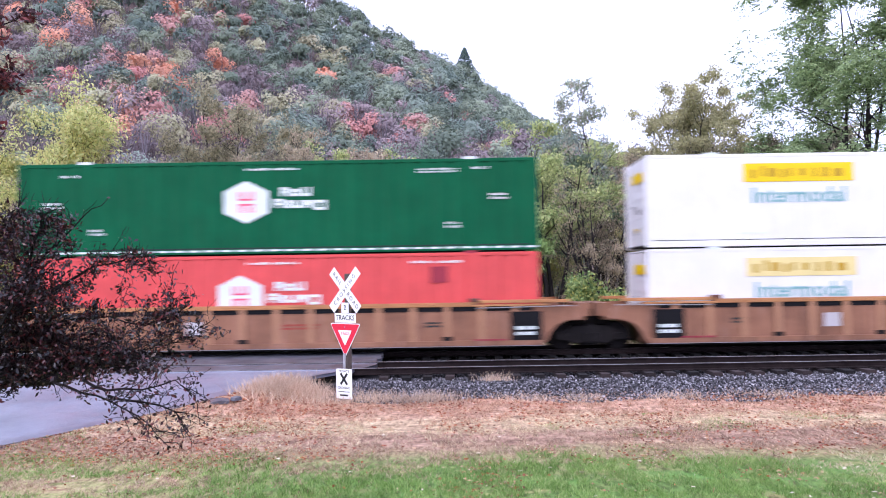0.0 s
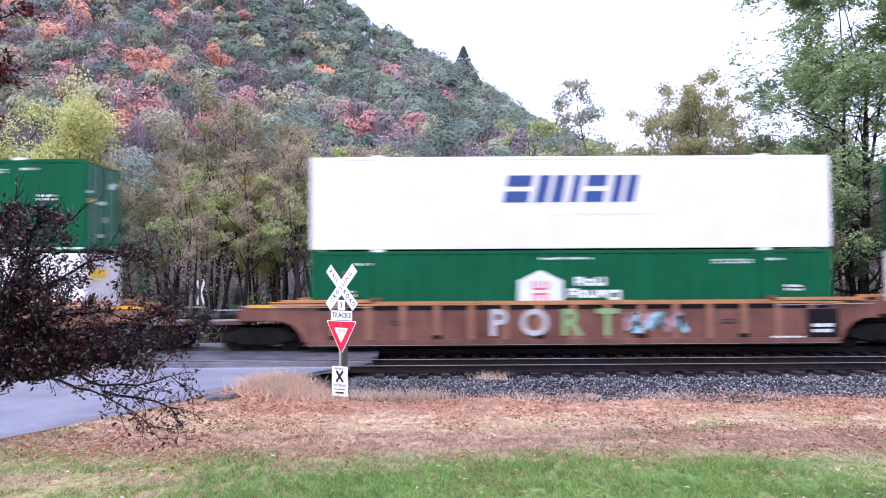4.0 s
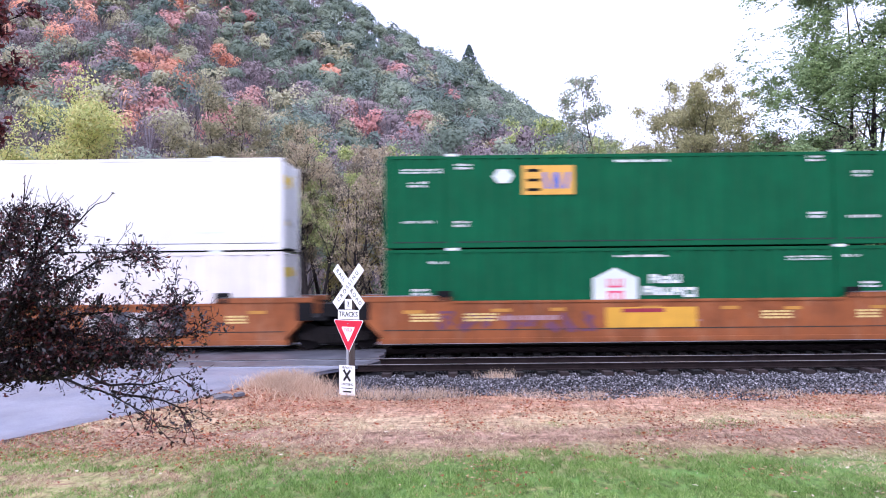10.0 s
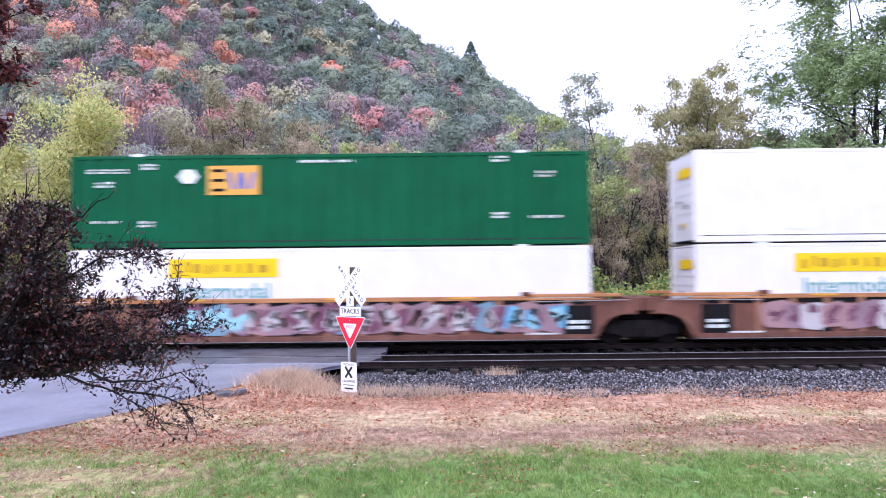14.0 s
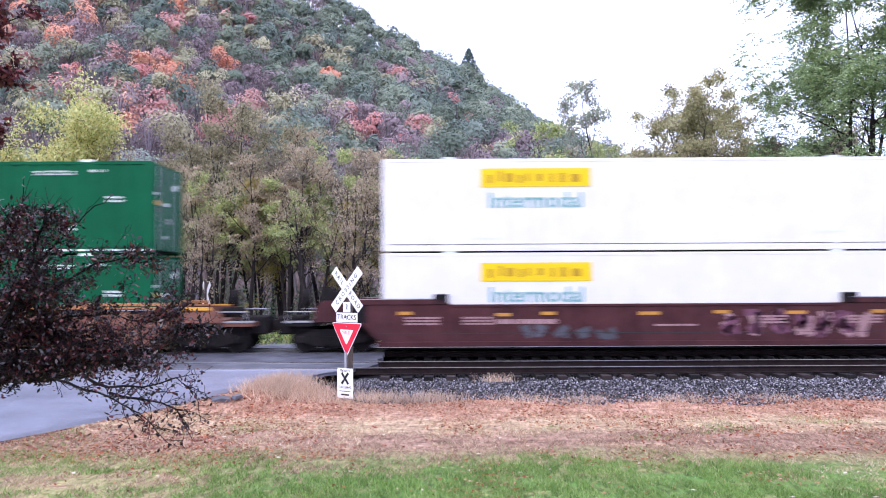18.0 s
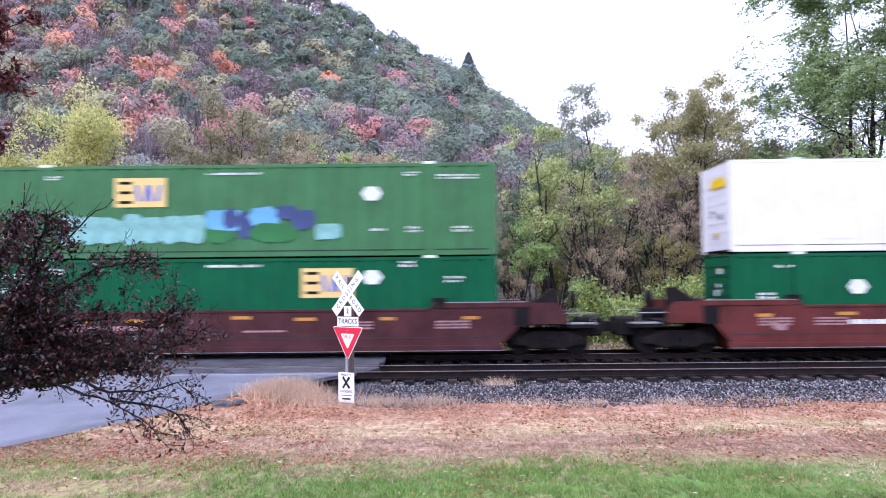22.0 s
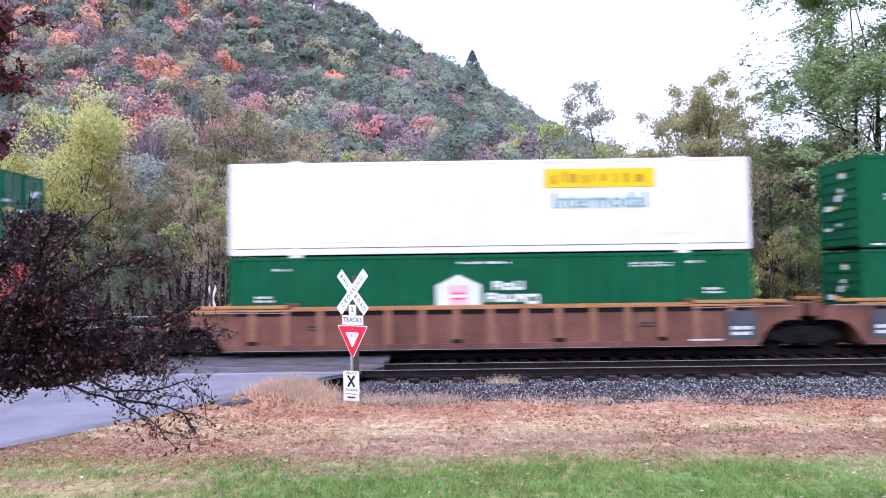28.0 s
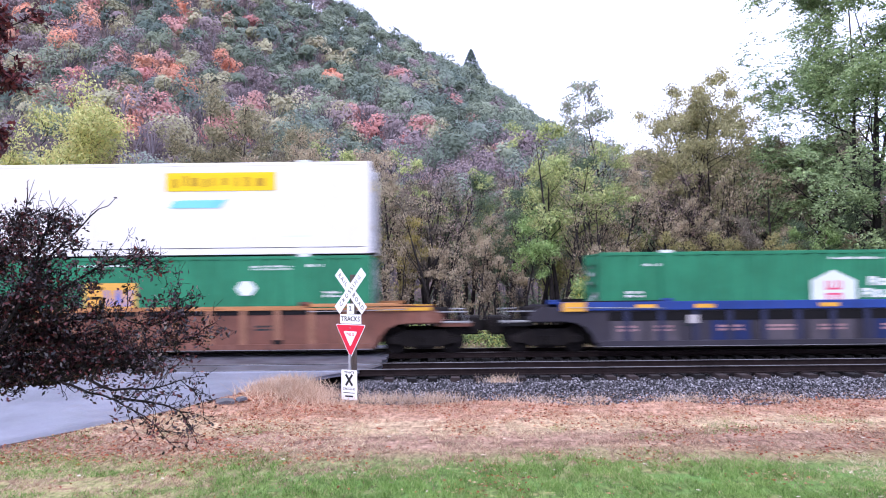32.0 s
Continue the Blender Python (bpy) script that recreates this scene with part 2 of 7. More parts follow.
# darker copy of the ties, with the shade under the train in its colour
M["tie_far"] = grain("creosoted_ties_shaded", [(0.3, (0.003, 0.003, 0.003)), (0.7, (0.009, 0.007, 0.007))], 5, randomly="island")
M["stone"] = grain("crushed_stone", [(0.24, (0.008, 0.008, 0.010)), (0.50, (0.068, 0.062, 0.070)), (0.68, (0.175, 0.163, 0.180)), (0.84, (0.53, 0.50, 0.53))], 9, 0.7, 60, randomly="island")
M["bark"] = grain("bark", [(0.3, (0.014, 0.011, 0.012)), (0.7, (0.050, 0.041, 0.040))], 6, 0.95, 30, 0.8)
M["dark_bark"] = grain("dark_bark", [(0.3, (0.007, 0.005, 0.006)), (0.7, (0.024, 0.018, 0.019))], 14, 0.85, 70, 0.8, spec=0.15)


# ---------------------------------------------------------------- mesh helpers
class Shape:
    """Collects boxes, prisms, tubes and plates for one mesh."""

    def __init__(self):
        self.v, self.f, self.k = [], [], []

    def add(self, verts, faces, slot=0):
        n = len(self.v)
        self.v += [tuple(p) for p in verts]
        self.f += [tuple(i + n for i in f) for f in faces]
        self.k += [slot] * len(faces)
        return self

    def box(self, x0, x1, y0, y1, z0, z1, slot=0):
        v = [(x, y, z) for x in (x0, x1) for y in (y0, y1) for z in (z0, z1)]
        return self.add(v, [(0, 1, 3, 2), (4, 6, 7, 5), (0, 4, 5, 1), (2, 3, 7, 6), (0, 2, 6, 4), (1, 5, 7, 3)], slot)

    def soft_box(self, x0, x1, y0, y1, z0, z1, c=0.01, slot=0):
        """A box whose edges along x are chamfered."""
        ring = [(y0 + c, z0), (y1 - c, z0), (y1, z0 + c), (y1, z1 - c), (y1 - c, z1), (y0 + c, z1), (y0, z1 - c), (y0, z0 + c)]
        v = [(x, y, z) for x in (x0, x1) for y, z in ring]
        f = [tuple(range(7, -1, -1)), tuple(range(8, 16))] + [(i, (i + 1) % 8, 8 + (i + 1) % 8, 8 + i) for i in range(8)]
        return self.add(v, f, slot)

    def prism(self, ring, y0, y1, slot=0):
        """A polygon of (x, z), counter-clockwise as seen from -y, with depth along y."""
        n = len(ring)
        v = [(x, y0, z) for x, z in ring] + [(x, y1, z) for x, z in ring]
        f = [tuple(range(n)), tuple(range(2 * n - 1, n - 1, -1))] + [(i, i + n, (i + 1) % n + n, (i + 1) % n) for i in range(n)]
        return self.add(v, f, slot)

    def tube(self, a, b, ra, rb, sides=6, caps=True, slot=0):
        a, b = Vector(a), Vector(b)
        w = (b - a).normalized()
        u = w.orthogonal().normalized()
        s = w.cross(u)
        v = []
        for p, r in ((a, ra), (b, rb)):
            for i in range(sides):
                t = 2 * math.pi * i / sides
                v.append(p + u * (r * math.cos(t)) + s * (r * math.sin(t)))
        f = [(i, (i + 1) % sides, sides + (i + 1) % sides, sides + i) for i in range(sides)]
        if caps:
            f += [tuple(range(sides - 1, -1, -1)), tuple(range(sides, 2 * sides))]
        return self.add(v, f, slot)

    def mesh(self, name, *mats):
        me = bpy.data.meshes.new(name)
        me.from_pydata(self.v, [], self.f)
        for m in mats:
            me.materials.append(m)
        if len(mats) > 1:
            me.polygons.foreach_set("material_index", self.k)
        me.update()
        return me


def part(name, shape, material, parent, label="", at=None):
    """One mesh object under a thing or under a part; shape is a Shape or a mesh."""
    mats = material if isinstance(material, (list, tuple)) else [material]
    me = shape.mesh(name, *mats) if isinstance(shape, Shape) else shape
    if not len(me.materials):
        me.materials.append(mats[0])
    ob = new(name, me)
    ob.parent = parent
    if at is not None:
        ob.matrix_basis = at
    if label:
        tagged(ob, label)
    return ob


def thing(name, label, category, group="", kind="", at=None):
    ob = new(name)
    ob.empty_display_size = 0.3
    tagged(ob, label, category, group, kind)
    if at is not None:
        ob.matrix_basis = at
    return ob


def quick_mesh(name, verts, faces, material, smooth=False):
    """A large mesh from numpy arrays of vertices and equal-sided faces."""
    me = bpy.data.meshes.new(name)
    k = faces.shape[1]
    me.vertices.add(len(verts))
    me.vertices.foreach_set("co", np.asarray(verts, dtype=np.float32).ravel())
    me.loops.add(faces.size)
    me.loops.foreach_set("vertex_index", np.asarray(faces, dtype=np.int32).ravel())
    me.polygons.add(len(faces))
    me.polygons.foreach_set("loop_start", np.arange(0, faces.size, k, dtype=np.int32))
    me.polygons.foreach_set("loop_total", np.full(len(faces), k, dtype=np.int32))
    if smooth:
        me.polygons.foreach_set("use_smooth", np.ones(len(faces), dtype=bool))
    me.materials.append(material)
    me.update(calc_edges=True)
    return me


def letters(words, size, material_depth=0.004, spacing=1.0, bold=0.0):
    """A mesh of lettering in the built-in font, centred, standing in the xz plane and facing -y."""
    cu = bpy.data.curves.new("lettering", "FONT")
    cu.body, cu.size, cu.align_x, cu.align_y = words, size, "CENTER", "CENTER"
    cu.extrude, cu.space_character, cu.offset = material_depth / 2, spacing, bold
    cu.resolution_u = 3
    ob = bpy.data.objects.new("lettering", cu)
    scene.collection.objects.link(ob)
    me = bpy.data.meshes.new_from_object(ob.evaluated_get(bpy.context.evaluated_depsgraph_get()))
    bpy.data.objects.remove(ob)
    me.materials.clear()
    me.transform(pose(0, 0, 0, 90, 0, 0))
    return me


# ---------------------------------------------------------------- the lie of the land
TRACK_NEAR, TRACK_FAR = 20.7, 25.2


def step(a, b, x):
    t = np.clip((x - a) / (b - a), 0, 1)
    return t * t * (3 - 2 * t)


def road_right(y):
    return np.interp(y, [-6, 5, 10, 12.8, 14.4, 15.4, 16.7, 18.0, 19.0, 20.5, 27.6, 45], [-27, -15, -10, -7.5, -6.2, -5.4, -4.7, -3.7, -2.9, -1.9, -1.9, -2.5])


def road_left(y):
    return np.interp(y, [-6, 5, 10, 14, 17, 20, 27.6, 33, 45], [-36, -24.5, -18.5, -14, -11.3, -9.6, -8.8, -8.4, -9.2])


def road_z(y):
    return np.interp(y, [-6, 9, 13, 18.6, 27.6, 33, 45], [-0.50, -0.46, -0.40, -0.015, -0.015, -0.75, -0.9])


def hill(x, y):
    ridge = np.interp(x, [-420, -170, -60, -24, 10, 30, 43, 60, 90, 150, 260], [130, 172, 125, 101, 84, 68, 55, 39, 20, 4, 0])
    up = np.clip((y - 75) / 245, 0, 1)
    down = np.clip((y - 320) / 500, 0, 1)
    far = 26 * step(520, 900, y) * step(40, 220, x) * (1 - step(1400, 2200, y))
    return ridge * (up * 0.92 + 0.08 * up * up) * (1 - 0.9 * down * down * (3 - 2 * down)) + far


def land(x, y):
    x, y = np.asarray(x, float), np.asarray(y, float)
    z = np.interp(y, [-40, 8, 12, 15.5, 16.9, 18.9, 19.3, 27.2, 29.5, 33, 60], [-0.55, -0.53, -0.50, -0.44, -0.38, -0.30, -0.31, -0.31, -0.75, -0.95, -1.0])
    z = z + 0.22 * np.exp(-((x + 4.0) / 0.9) ** 2 - ((y - 17.2) / 0.8) ** 2)
    z = z + hill(x, y)
    off = np.maximum(x - road_right(y), road_left(y) - x)
    w = (1 - step(0.0, 1.6, off)) * (y < 45) * (1 - step(18.0, 19.0, y) * (y < 29))
    z = z * (1 - w) + (road_z(y) - 0.004) * w
    inside = (off < -0.12) & (y < 45)
    return np.where(inside, np.minimum(z, road_z(y) - 0.09), z)


def spread(near, far, fine, n):
    """Coordinates that are dense near the middle and reach far out."""
    a = np.arange(near[0], near[1] + fine / 2, fine)
    lo = near[0] - np.geomspace(fine, near[0] - far[0], n)[::-1]
    hi = near[1] + np.geomspace(fine, far[1] - near[1], n)
    return np.concatenate([lo, a, hi])


M["ground"], gn, gl, gp = nodes_of("lawn_and_soil")
gv = gn.new("ShaderNodeNewGeometry").outputs["Position"]
gmap = gn.new("ShaderNodeMapping")
gmap.inputs["Scale"].default_value = (0.45, 1.25, 1.0)
gl.new(gv, gmap.inputs["Vector"])
sep = gn.new("ShaderNodeSeparateXYZ")
gl.new(gv, sep.inputs[0])
wave = gn.new("ShaderNodeMath")
wave.operation = "MULTIPLY_ADD"
gl.new(noise_of(gn, gl, gmap.outputs[0], 0.9, 6, 0.65), wave.inputs[0])
wave.inputs[1].default_value = 3.0
gl.new(sep.outputs["Y"], wave.inputs[2])
across = gn.new("ShaderNodeMapRange")
across.inputs["From Min"].default_value, across.inputs["From Max"].default_value = 13.0, 19.0
gl.new(wave.outputs[0], across.inputs["Value"])
dry = ramp_of(gn, gl, across.outputs[0], [(0.10, (0.36, 0.26, 0.16)), (0.22, (0.35, 0.225, 0.165)), (0.36, (0.37, 0.235, 0.175)), (0.44, (0.50, 0.36, 0.24)), (0.56, (0.52, 0.38, 0.25)), (0.66, (0.50, 0.31, 0.22)), (0.85, (0.48, 0.29, 0.21))])
clump = gn.new("ShaderNodeMapping")
clump.inputs["Scale"].default_value = (1.0, 0.38, 1.0)
gl.new(gv, clump.inputs["Vector"])
dry = mixed(gn, gl, "MULTIPLY", 1.0, dry, ramp_of(gn, gl, noise_of(gn, gl, gmap.outputs[0], 3.4, 8, 0.75), [(0.34, (0.42, 0.38, 0.36)), (0.46, (0.85, 0.80, 0.76)), (0.56, (1.08, 1.08, 1.04)), (0.68, (1.5, 1.55, 1.5))]))
lush = ramp_of(gn, gl, noise_of(gn, gl, gmap.outputs[0], 1.7, 8, 0.7), [(0.36, (0.33, 0.30, 0.13)), (0.47, (0.13, 0.20, 0.055)), (0.7, (0.14, 0.27, 0.068))])
olive = ramp_of(gn, gl, noise_of(gn, gl, gmap.outputs[0], 2.2, 8, 0.7), [(0.36, (0.26, 0.15, 0.10)), (0.47, (0.40, 0.34, 0.17)), (0.58, (0.22, 0.24, 0.085)), (0.7, (0.42, 0.38, 0.22))])
west = gn.new("ShaderNodeMapRange")
west.inputs["From Min"].default_value, west.inputs["From Max"].default_value = -2.4, -3.9
gl.new(sep.outputs["X"], west.inputs["Value"])
lush = mixed(gn, gl, "MIX", west.outputs[0], lush, olive)
edge = gn.new("ShaderNodeMath")
edge.operation = "MULTIPLY_ADD"
gl.new(noise_of(gn, gl, gv, 0.5, 6, 0.65), edge.inputs[0])
edge.inputs[1].default_value = 3.2
gl.new(sep.outputs["Y"], edge.inputs[2])
lim = gn.new("ShaderNodeMapRange")
lim.inputs["From Min"].default_value, lim.inputs["From Max"].default_value = 12.6, 14.2
gl.new(edge.outputs[0], lim.inputs["Value"])
gc = mixed(gn, gl, "MIX", lim.outputs[0], lush, dry)
wild = ramp_of(gn, gl, noise_of(gn, gl, gv, 0.8, 8, 0.7), [(0.3, (0.05, 0.035, 0.022)), (0.7, (0.13, 0.10, 0.05))])
lim2 = gn.new("ShaderNodeMapRange")
lim2.inputs["From Min"].default_value, lim2.inputs["From Max"].default_value = 27.5, 30
gl.new(sep.outputs["Y"], lim2.inputs["Value"])
gc = mixed(gn, gl, "MIX", lim2.outputs[0], gc, wild)
# woodland leaf litter, its colour lightened towards mauve as distance haze
hazed_litter = ramp_of(gn, gl, noise_of(gn, gl, gv, 0.35, 6, 0.7), [(0.3, (0.085, 0.066, 0.066)), (0.7, (0.21, 0.155, 0.145))])
lim3 = gn.new("ShaderNodeMapRange")
lim3.inputs["From Min"].default_value, lim3.inputs["From Max"].default_value = 60, 85
gl.new(sep.outputs["Y"], lim3.inputs["Value"])
gc = mixed(gn, gl, "MIX", lim3.outputs[0], gc, hazed_litter)
# gravel bed, near black so its tone also holds the train's shade
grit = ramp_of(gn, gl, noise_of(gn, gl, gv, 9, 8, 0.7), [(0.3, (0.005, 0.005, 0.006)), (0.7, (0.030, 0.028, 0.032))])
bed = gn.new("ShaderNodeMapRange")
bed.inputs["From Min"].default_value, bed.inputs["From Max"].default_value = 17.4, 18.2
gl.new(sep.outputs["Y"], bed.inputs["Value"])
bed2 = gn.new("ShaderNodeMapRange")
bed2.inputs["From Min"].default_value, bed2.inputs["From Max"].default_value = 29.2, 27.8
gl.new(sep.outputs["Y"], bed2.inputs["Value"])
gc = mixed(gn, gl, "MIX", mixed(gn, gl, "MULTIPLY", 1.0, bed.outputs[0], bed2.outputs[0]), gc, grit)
gc = mixed(gn, gl, "MULTIPLY", 0.9, gc, ramp_of(gn, gl, noise_of(gn, gl, clump.outputs[0], 11, 6, 0.75), [(0.36, (0.42, 0.39, 0.36)), (0.5, (1.0, 1.0, 1.0)), (0.64, (1.45, 1.45, 1.45))]))
gl.new(gc, gp.inputs["Base Color"])
gp.inputs["Roughness"].default_value = 0.95
gp.inputs["Specular IOR Level"].default_value = 0.15
gb = gn.new("ShaderNodeBump")
gb.inputs["Strength"].default_value, gb.inputs["Distance"].default_value = 0.7, 0.05
gl.new(noise_of(gn, gl, gv, 30, 5, 0.7), gb.inputs["Height"])
gl.new(gb.outputs[0], gp.inputs["Normal"])

gx = spread((-30, 30), (-3200, 3200), 0.4, 34)
gy = np.concatenate([-np.geomspace(3, 3200, 20)[::-1] + 1.0, np.arange(0, 34, 0.3), 34 + np.geomspace(0.5, 4200, 70)])
XX, YY = np.meshgrid(gx, gy)
ZZ = land(XX, YY)
rng = np.random.default_rng(5)
ZZ += np.where((YY < 17), rng.normal(0, 0.008, XX.shape), 0)
ids = np.arange(XX.size).reshape(XX.shape)
quads = np.stack([ids[:-1, :-1], ids[:-1, 1:], ids[1:, 1:], ids[1:, :-1]], -1).reshape(-1, 4)
ground = new("ground", quick_mesh("ground", np.stack([XX, YY, ZZ], -1).reshape(-1, 3), quads, M["ground"], True))
tagged(ground, "lawn with dry grass, trackside soil and wooded hillside", "ground", kind="structure")

# road
M["asphalt"], an, al, ap = nodes_of("wet_asphalt")
av = an.new("ShaderNodeNewGeometry").outputs["Position"]
ac = ramp_of(an, al, noise_of(an, al, av, 0.7, 8, 0.65), [(0.3, (0.155, 0.157, 0.20)), (0.7, (0.245, 0.248, 0.31))])
ac = mixed(an, al, "MULTIPLY", 0.6, ac, ramp_of(an, al, noise_of(an, al, av, 60, 3, 0.7), [(0.35, (0.6, 0.6, 0.6)), (0.65, (1.2, 1.2, 1.2))]))
al.new(ac, ap.inputs["Base Color"])
al.new(ramp_of(an, al, noise_of(an, al, av, 0.9, 6, 0.6), [(0.35, (0.28, 0.28, 0.28)), (0.65, (0.5, 0.5, 0.5))]), ap.inputs["Roughness"])
ab = an.new("ShaderNodeBump")
ab.inputs["Strength"].default_value, ab.inputs["Distance"].default_value = 0.25, 0.01
al.new(noise_of(an, al, av, 90, 3, 0.6), ab.inputs["Height"])
al.new(ab.outputs[0], ap.inputs["Normal"])


M["asphalt_dark"], dn, dl, dp = nodes_of("oil_stained_asphalt")
dv = dn.new("ShaderNodeNewGeometry").outputs["Position"]
dl.new(ramp_of(dn, dl, noise_of(dn, dl, dv, 1.3, 8, 0.7), [(0.35, (0.045, 0.045, 0.055)), (0.65, (0.15, 0.15, 0.18))]), dp.inputs["Base Color"])
dp.inputs["Roughness"].default_value = 0.4


def road_strip(name, y0, y1, material, label, lift=0.0, n=60, m=14, left=road_left, right=road_right):
    ys = np.linspace(y0, y1, n)
    us = np.linspace(0, 1, m)
    rg = np.random.default_rng(9)
    X = left(ys)[:, None] * (1 - us) + right(ys)[:, None] * us
    X[:, -1] += rg.normal(0, 0.05, n)
    Y = np.repeat(ys[:, None], m, 1)
    Z = road_z(Y) + lift
    top = np.stack([X, Y, Z], -1).reshape(-1, 3)
    low = top - [0, 0, 0.08]
    i = np.arange(n * m).reshape(n, m)
    f = [np.stack([i[:-1, :-1], i[:-1, 1:], i[1:, 1:], i[1:, :-1]], -1).reshape(-1, 4)]
    for a, b in ((i[:-1, -1], i[1:, -1]), (i[1:, 0], i[:-1, 0])):
        f.append(np.stack([b, a, a + n * m, b + n * m], -1)[:, ::-1])
    for a, b in ((i[0, :-1], i[0, 1:]), (i[-1, 1:], i[-1, :-1])):
        f.append(np.stack([a, b, b + n * m, a + n * m], -1))
    ob = new(name, quick_mesh(name, np.concatenate([top, low]), np.concatenate(f), material))
    return tagged(ob, label, "road", kind="structure")


road_strip("road", -6, TRACK_NEAR - 0.80, M["asphalt"], "wet grey asphalt lane curving up to the rail crossing")
road_strip("road_between_rails", TRACK_NEAR - 0.65, TRACK_NEAR + 0.65, M["asphalt_dark"], "asphalt infill between the near rails", n=6)
road_strip("road_between_tracks", TRACK_NEAR + 0.80, TRACK_FAR - 0.80, M["asphalt_dark"], "asphalt infill between the two tracks", n=10)
road_strip("road_between_far_rails", TRACK_FAR - 0.65, TRACK_FAR + 0.65, M["asphalt_dark"], "asphalt infill between the far rails", n=6)
road_strip("road_beyond", TRACK_FAR + 0.80, 45, M["asphalt"], "asphalt lane leaving the crossing into the trees")

# tracks: rails with head, web and foot
RAIL = [(-0.075, -0.17), (0.075, -0.17), (0.075, -0.155), (0.012, -0.135), (0.012, -0.045), (0.036, -0.035), (0.036, -0.006), (0.028, 0.0),
        (-0.028, 0.0), (-0.036, -0.006), (-0.036, -0.035), (-0.012, -0.045), (-0.012, -0.135), (-0.075, -0.155)]


def rail(name, y, label):
    s = Shape()
    n = len(RAIL)
    for a, b in ((-460, -30), (-30, 30), (30, 460)):
        v = [(x, y + p, z) for x in (a, b) for p, z in RAIL]
        f = [(i, (i + 1) % n, n + (i + 1) % n, n + i) for i in range(n)]
        s.add(v, [q[::-1] for q in f], 0)
        for j in (6, 7, 8):
            s.k[-n + j] = 1
    return tagged(new(name, s.mesh(name, M["railside"], M["railhead"])), label, "rail", kind="structure")


for nm, yc in (("near", TRACK_NEAR), ("far", TRACK_FAR)):
    for sd, o in (("front", -0.7525), ("rear", 0.7525)):
        rail("rail_%s_%s" % (nm, sd), yc + o, "rusty steel rail with a polished head")

# ties of the near track that lie in the open: each a part of the track bed
track_bed = tagged(new("track_bed"), "wooden cross ties under the near track", "track", kind="structure")
tie_mesh = Shape().soft_box(-1.3, 1.3, -0.115, 0.115, -0.36, -0.175, 0.012).mesh("tie", M["tie"])
tie_mesh.transform(pose(0, 0, 0, 0, 0, 90))
plate_mesh = Shape().box(-0.10, 0.10, -0.18, 0.18, -0.176, -0.158).mesh("tie_plate", M["railside"])
rnd = random.Random(3)
for i in range(46):
    x = -1.55 + i * 0.56
    part("tie", tie_mesh, M["tie"], track_bed, at=pose(x + rnd.uniform(-0.02, 0.02), TRACK_NEAR + rnd.uniform(-0.06, 0.06), rnd.uniform(-0.012, 0.0), 0, 0, rnd.uniform(-1.2, 1.2)))
    part("tie_plate", plate_mesh, M["railside"], track_bed, at=pose(x, TRACK_NEAR - 0.7525, 0.003))
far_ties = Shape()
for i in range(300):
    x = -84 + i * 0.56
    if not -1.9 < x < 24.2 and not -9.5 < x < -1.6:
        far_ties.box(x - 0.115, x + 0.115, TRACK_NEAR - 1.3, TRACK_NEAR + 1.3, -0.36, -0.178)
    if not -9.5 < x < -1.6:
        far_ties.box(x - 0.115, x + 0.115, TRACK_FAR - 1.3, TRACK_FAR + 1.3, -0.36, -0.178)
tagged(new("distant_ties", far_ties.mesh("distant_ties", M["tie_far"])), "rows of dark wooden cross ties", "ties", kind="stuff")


def stones(name, count, place, size, seed, label, material="stone"):
    """Broken stones: squashed, turned octahedra with uneven corners."""
    rg = np.random.default_rng(seed)
    base = np.array([(1, 0, 0), (-1, 0, 0), (0, 1, 0), (0, -1, 0), (0, 0, 1), (0, 0, -1)], float)
    tri = np.array([(0, 2, 4), (2, 1, 4), (1, 3, 4), (3, 0, 4), (2, 0, 5), (1, 2, 5), (3, 1, 5), (0, 3, 5)])
    p = place(rg, count)
    n = len(p)
    r = rg.uniform(0.6, 1.25, (n, 6, 1)) * size * rg.uniform(0.6, 1.3, (n, 1, 1))
    v = base[None] * r
    q = rg.normal(size=(n, 4))
    q /= np.linalg.norm(q, axis=1, keepdims=True)
    w, x, y, z = q.T
    rot = np.stack([1 - 2 * (y * y + z * z), 2 * (x * y - z * w), 2 * (x * z + y * w), 2 * (x * y + z * w), 1 - 2 * (x * x + z * z), 2 * (y * z - x * w),
                    2 * (x * z - y * w), 2 * (y * z + x * w), 1 - 2 * (x * x + y * y)], 1).reshape(n, 3, 3)
    v = np.einsum("nij,nkj->nki", rot, v) + p[:, None]
    f = (tri[None] + 6 * np.arange(n)[:, None, None]).reshape(-1, 3)
    return tagged(new(name, quick_mesh(name, v.reshape(-1, 3), f, M[material])), label, "ballast", kind="stuff")


def shoulder(rg, n):
    x = rg.uniform(-2.9, 19, n)
    lim = 16.52 + 0.22 * np.sin(x * 1.7) + 0.16 * np.sin(x * 0.63 + 1) + 0.25 * step(2, -2.5, x)
    y = lim + (19.9 - lim) * rg.uniform(0, 1, n)
    ok = (x > road_right(y) + 0.1)
    x, y = x[ok], y[ok]
    z = np.interp(y, [16.5, 17.0, 18.8, 19.25, 21], [-0.40, -0.36, -0.275, -0.29, -0.27]) + rg.uniform(-0.02, 0.02, len(x))
    return np.stack([x, y, z], 1)


def between(rg, n):
    x = rg.uniform(-1.8, 24, n)
    y = rg.uniform(19.9, 22.6, n)
    return np.stack([x, y, -0.275 + rg.uniform(-0.02, 0.03, n)], 1)


stones("ballast_shoulder", 42000, shoulder, 0.026, 1, "grey crushed stone ballast beside the track")
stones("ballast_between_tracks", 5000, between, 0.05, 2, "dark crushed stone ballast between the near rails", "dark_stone")


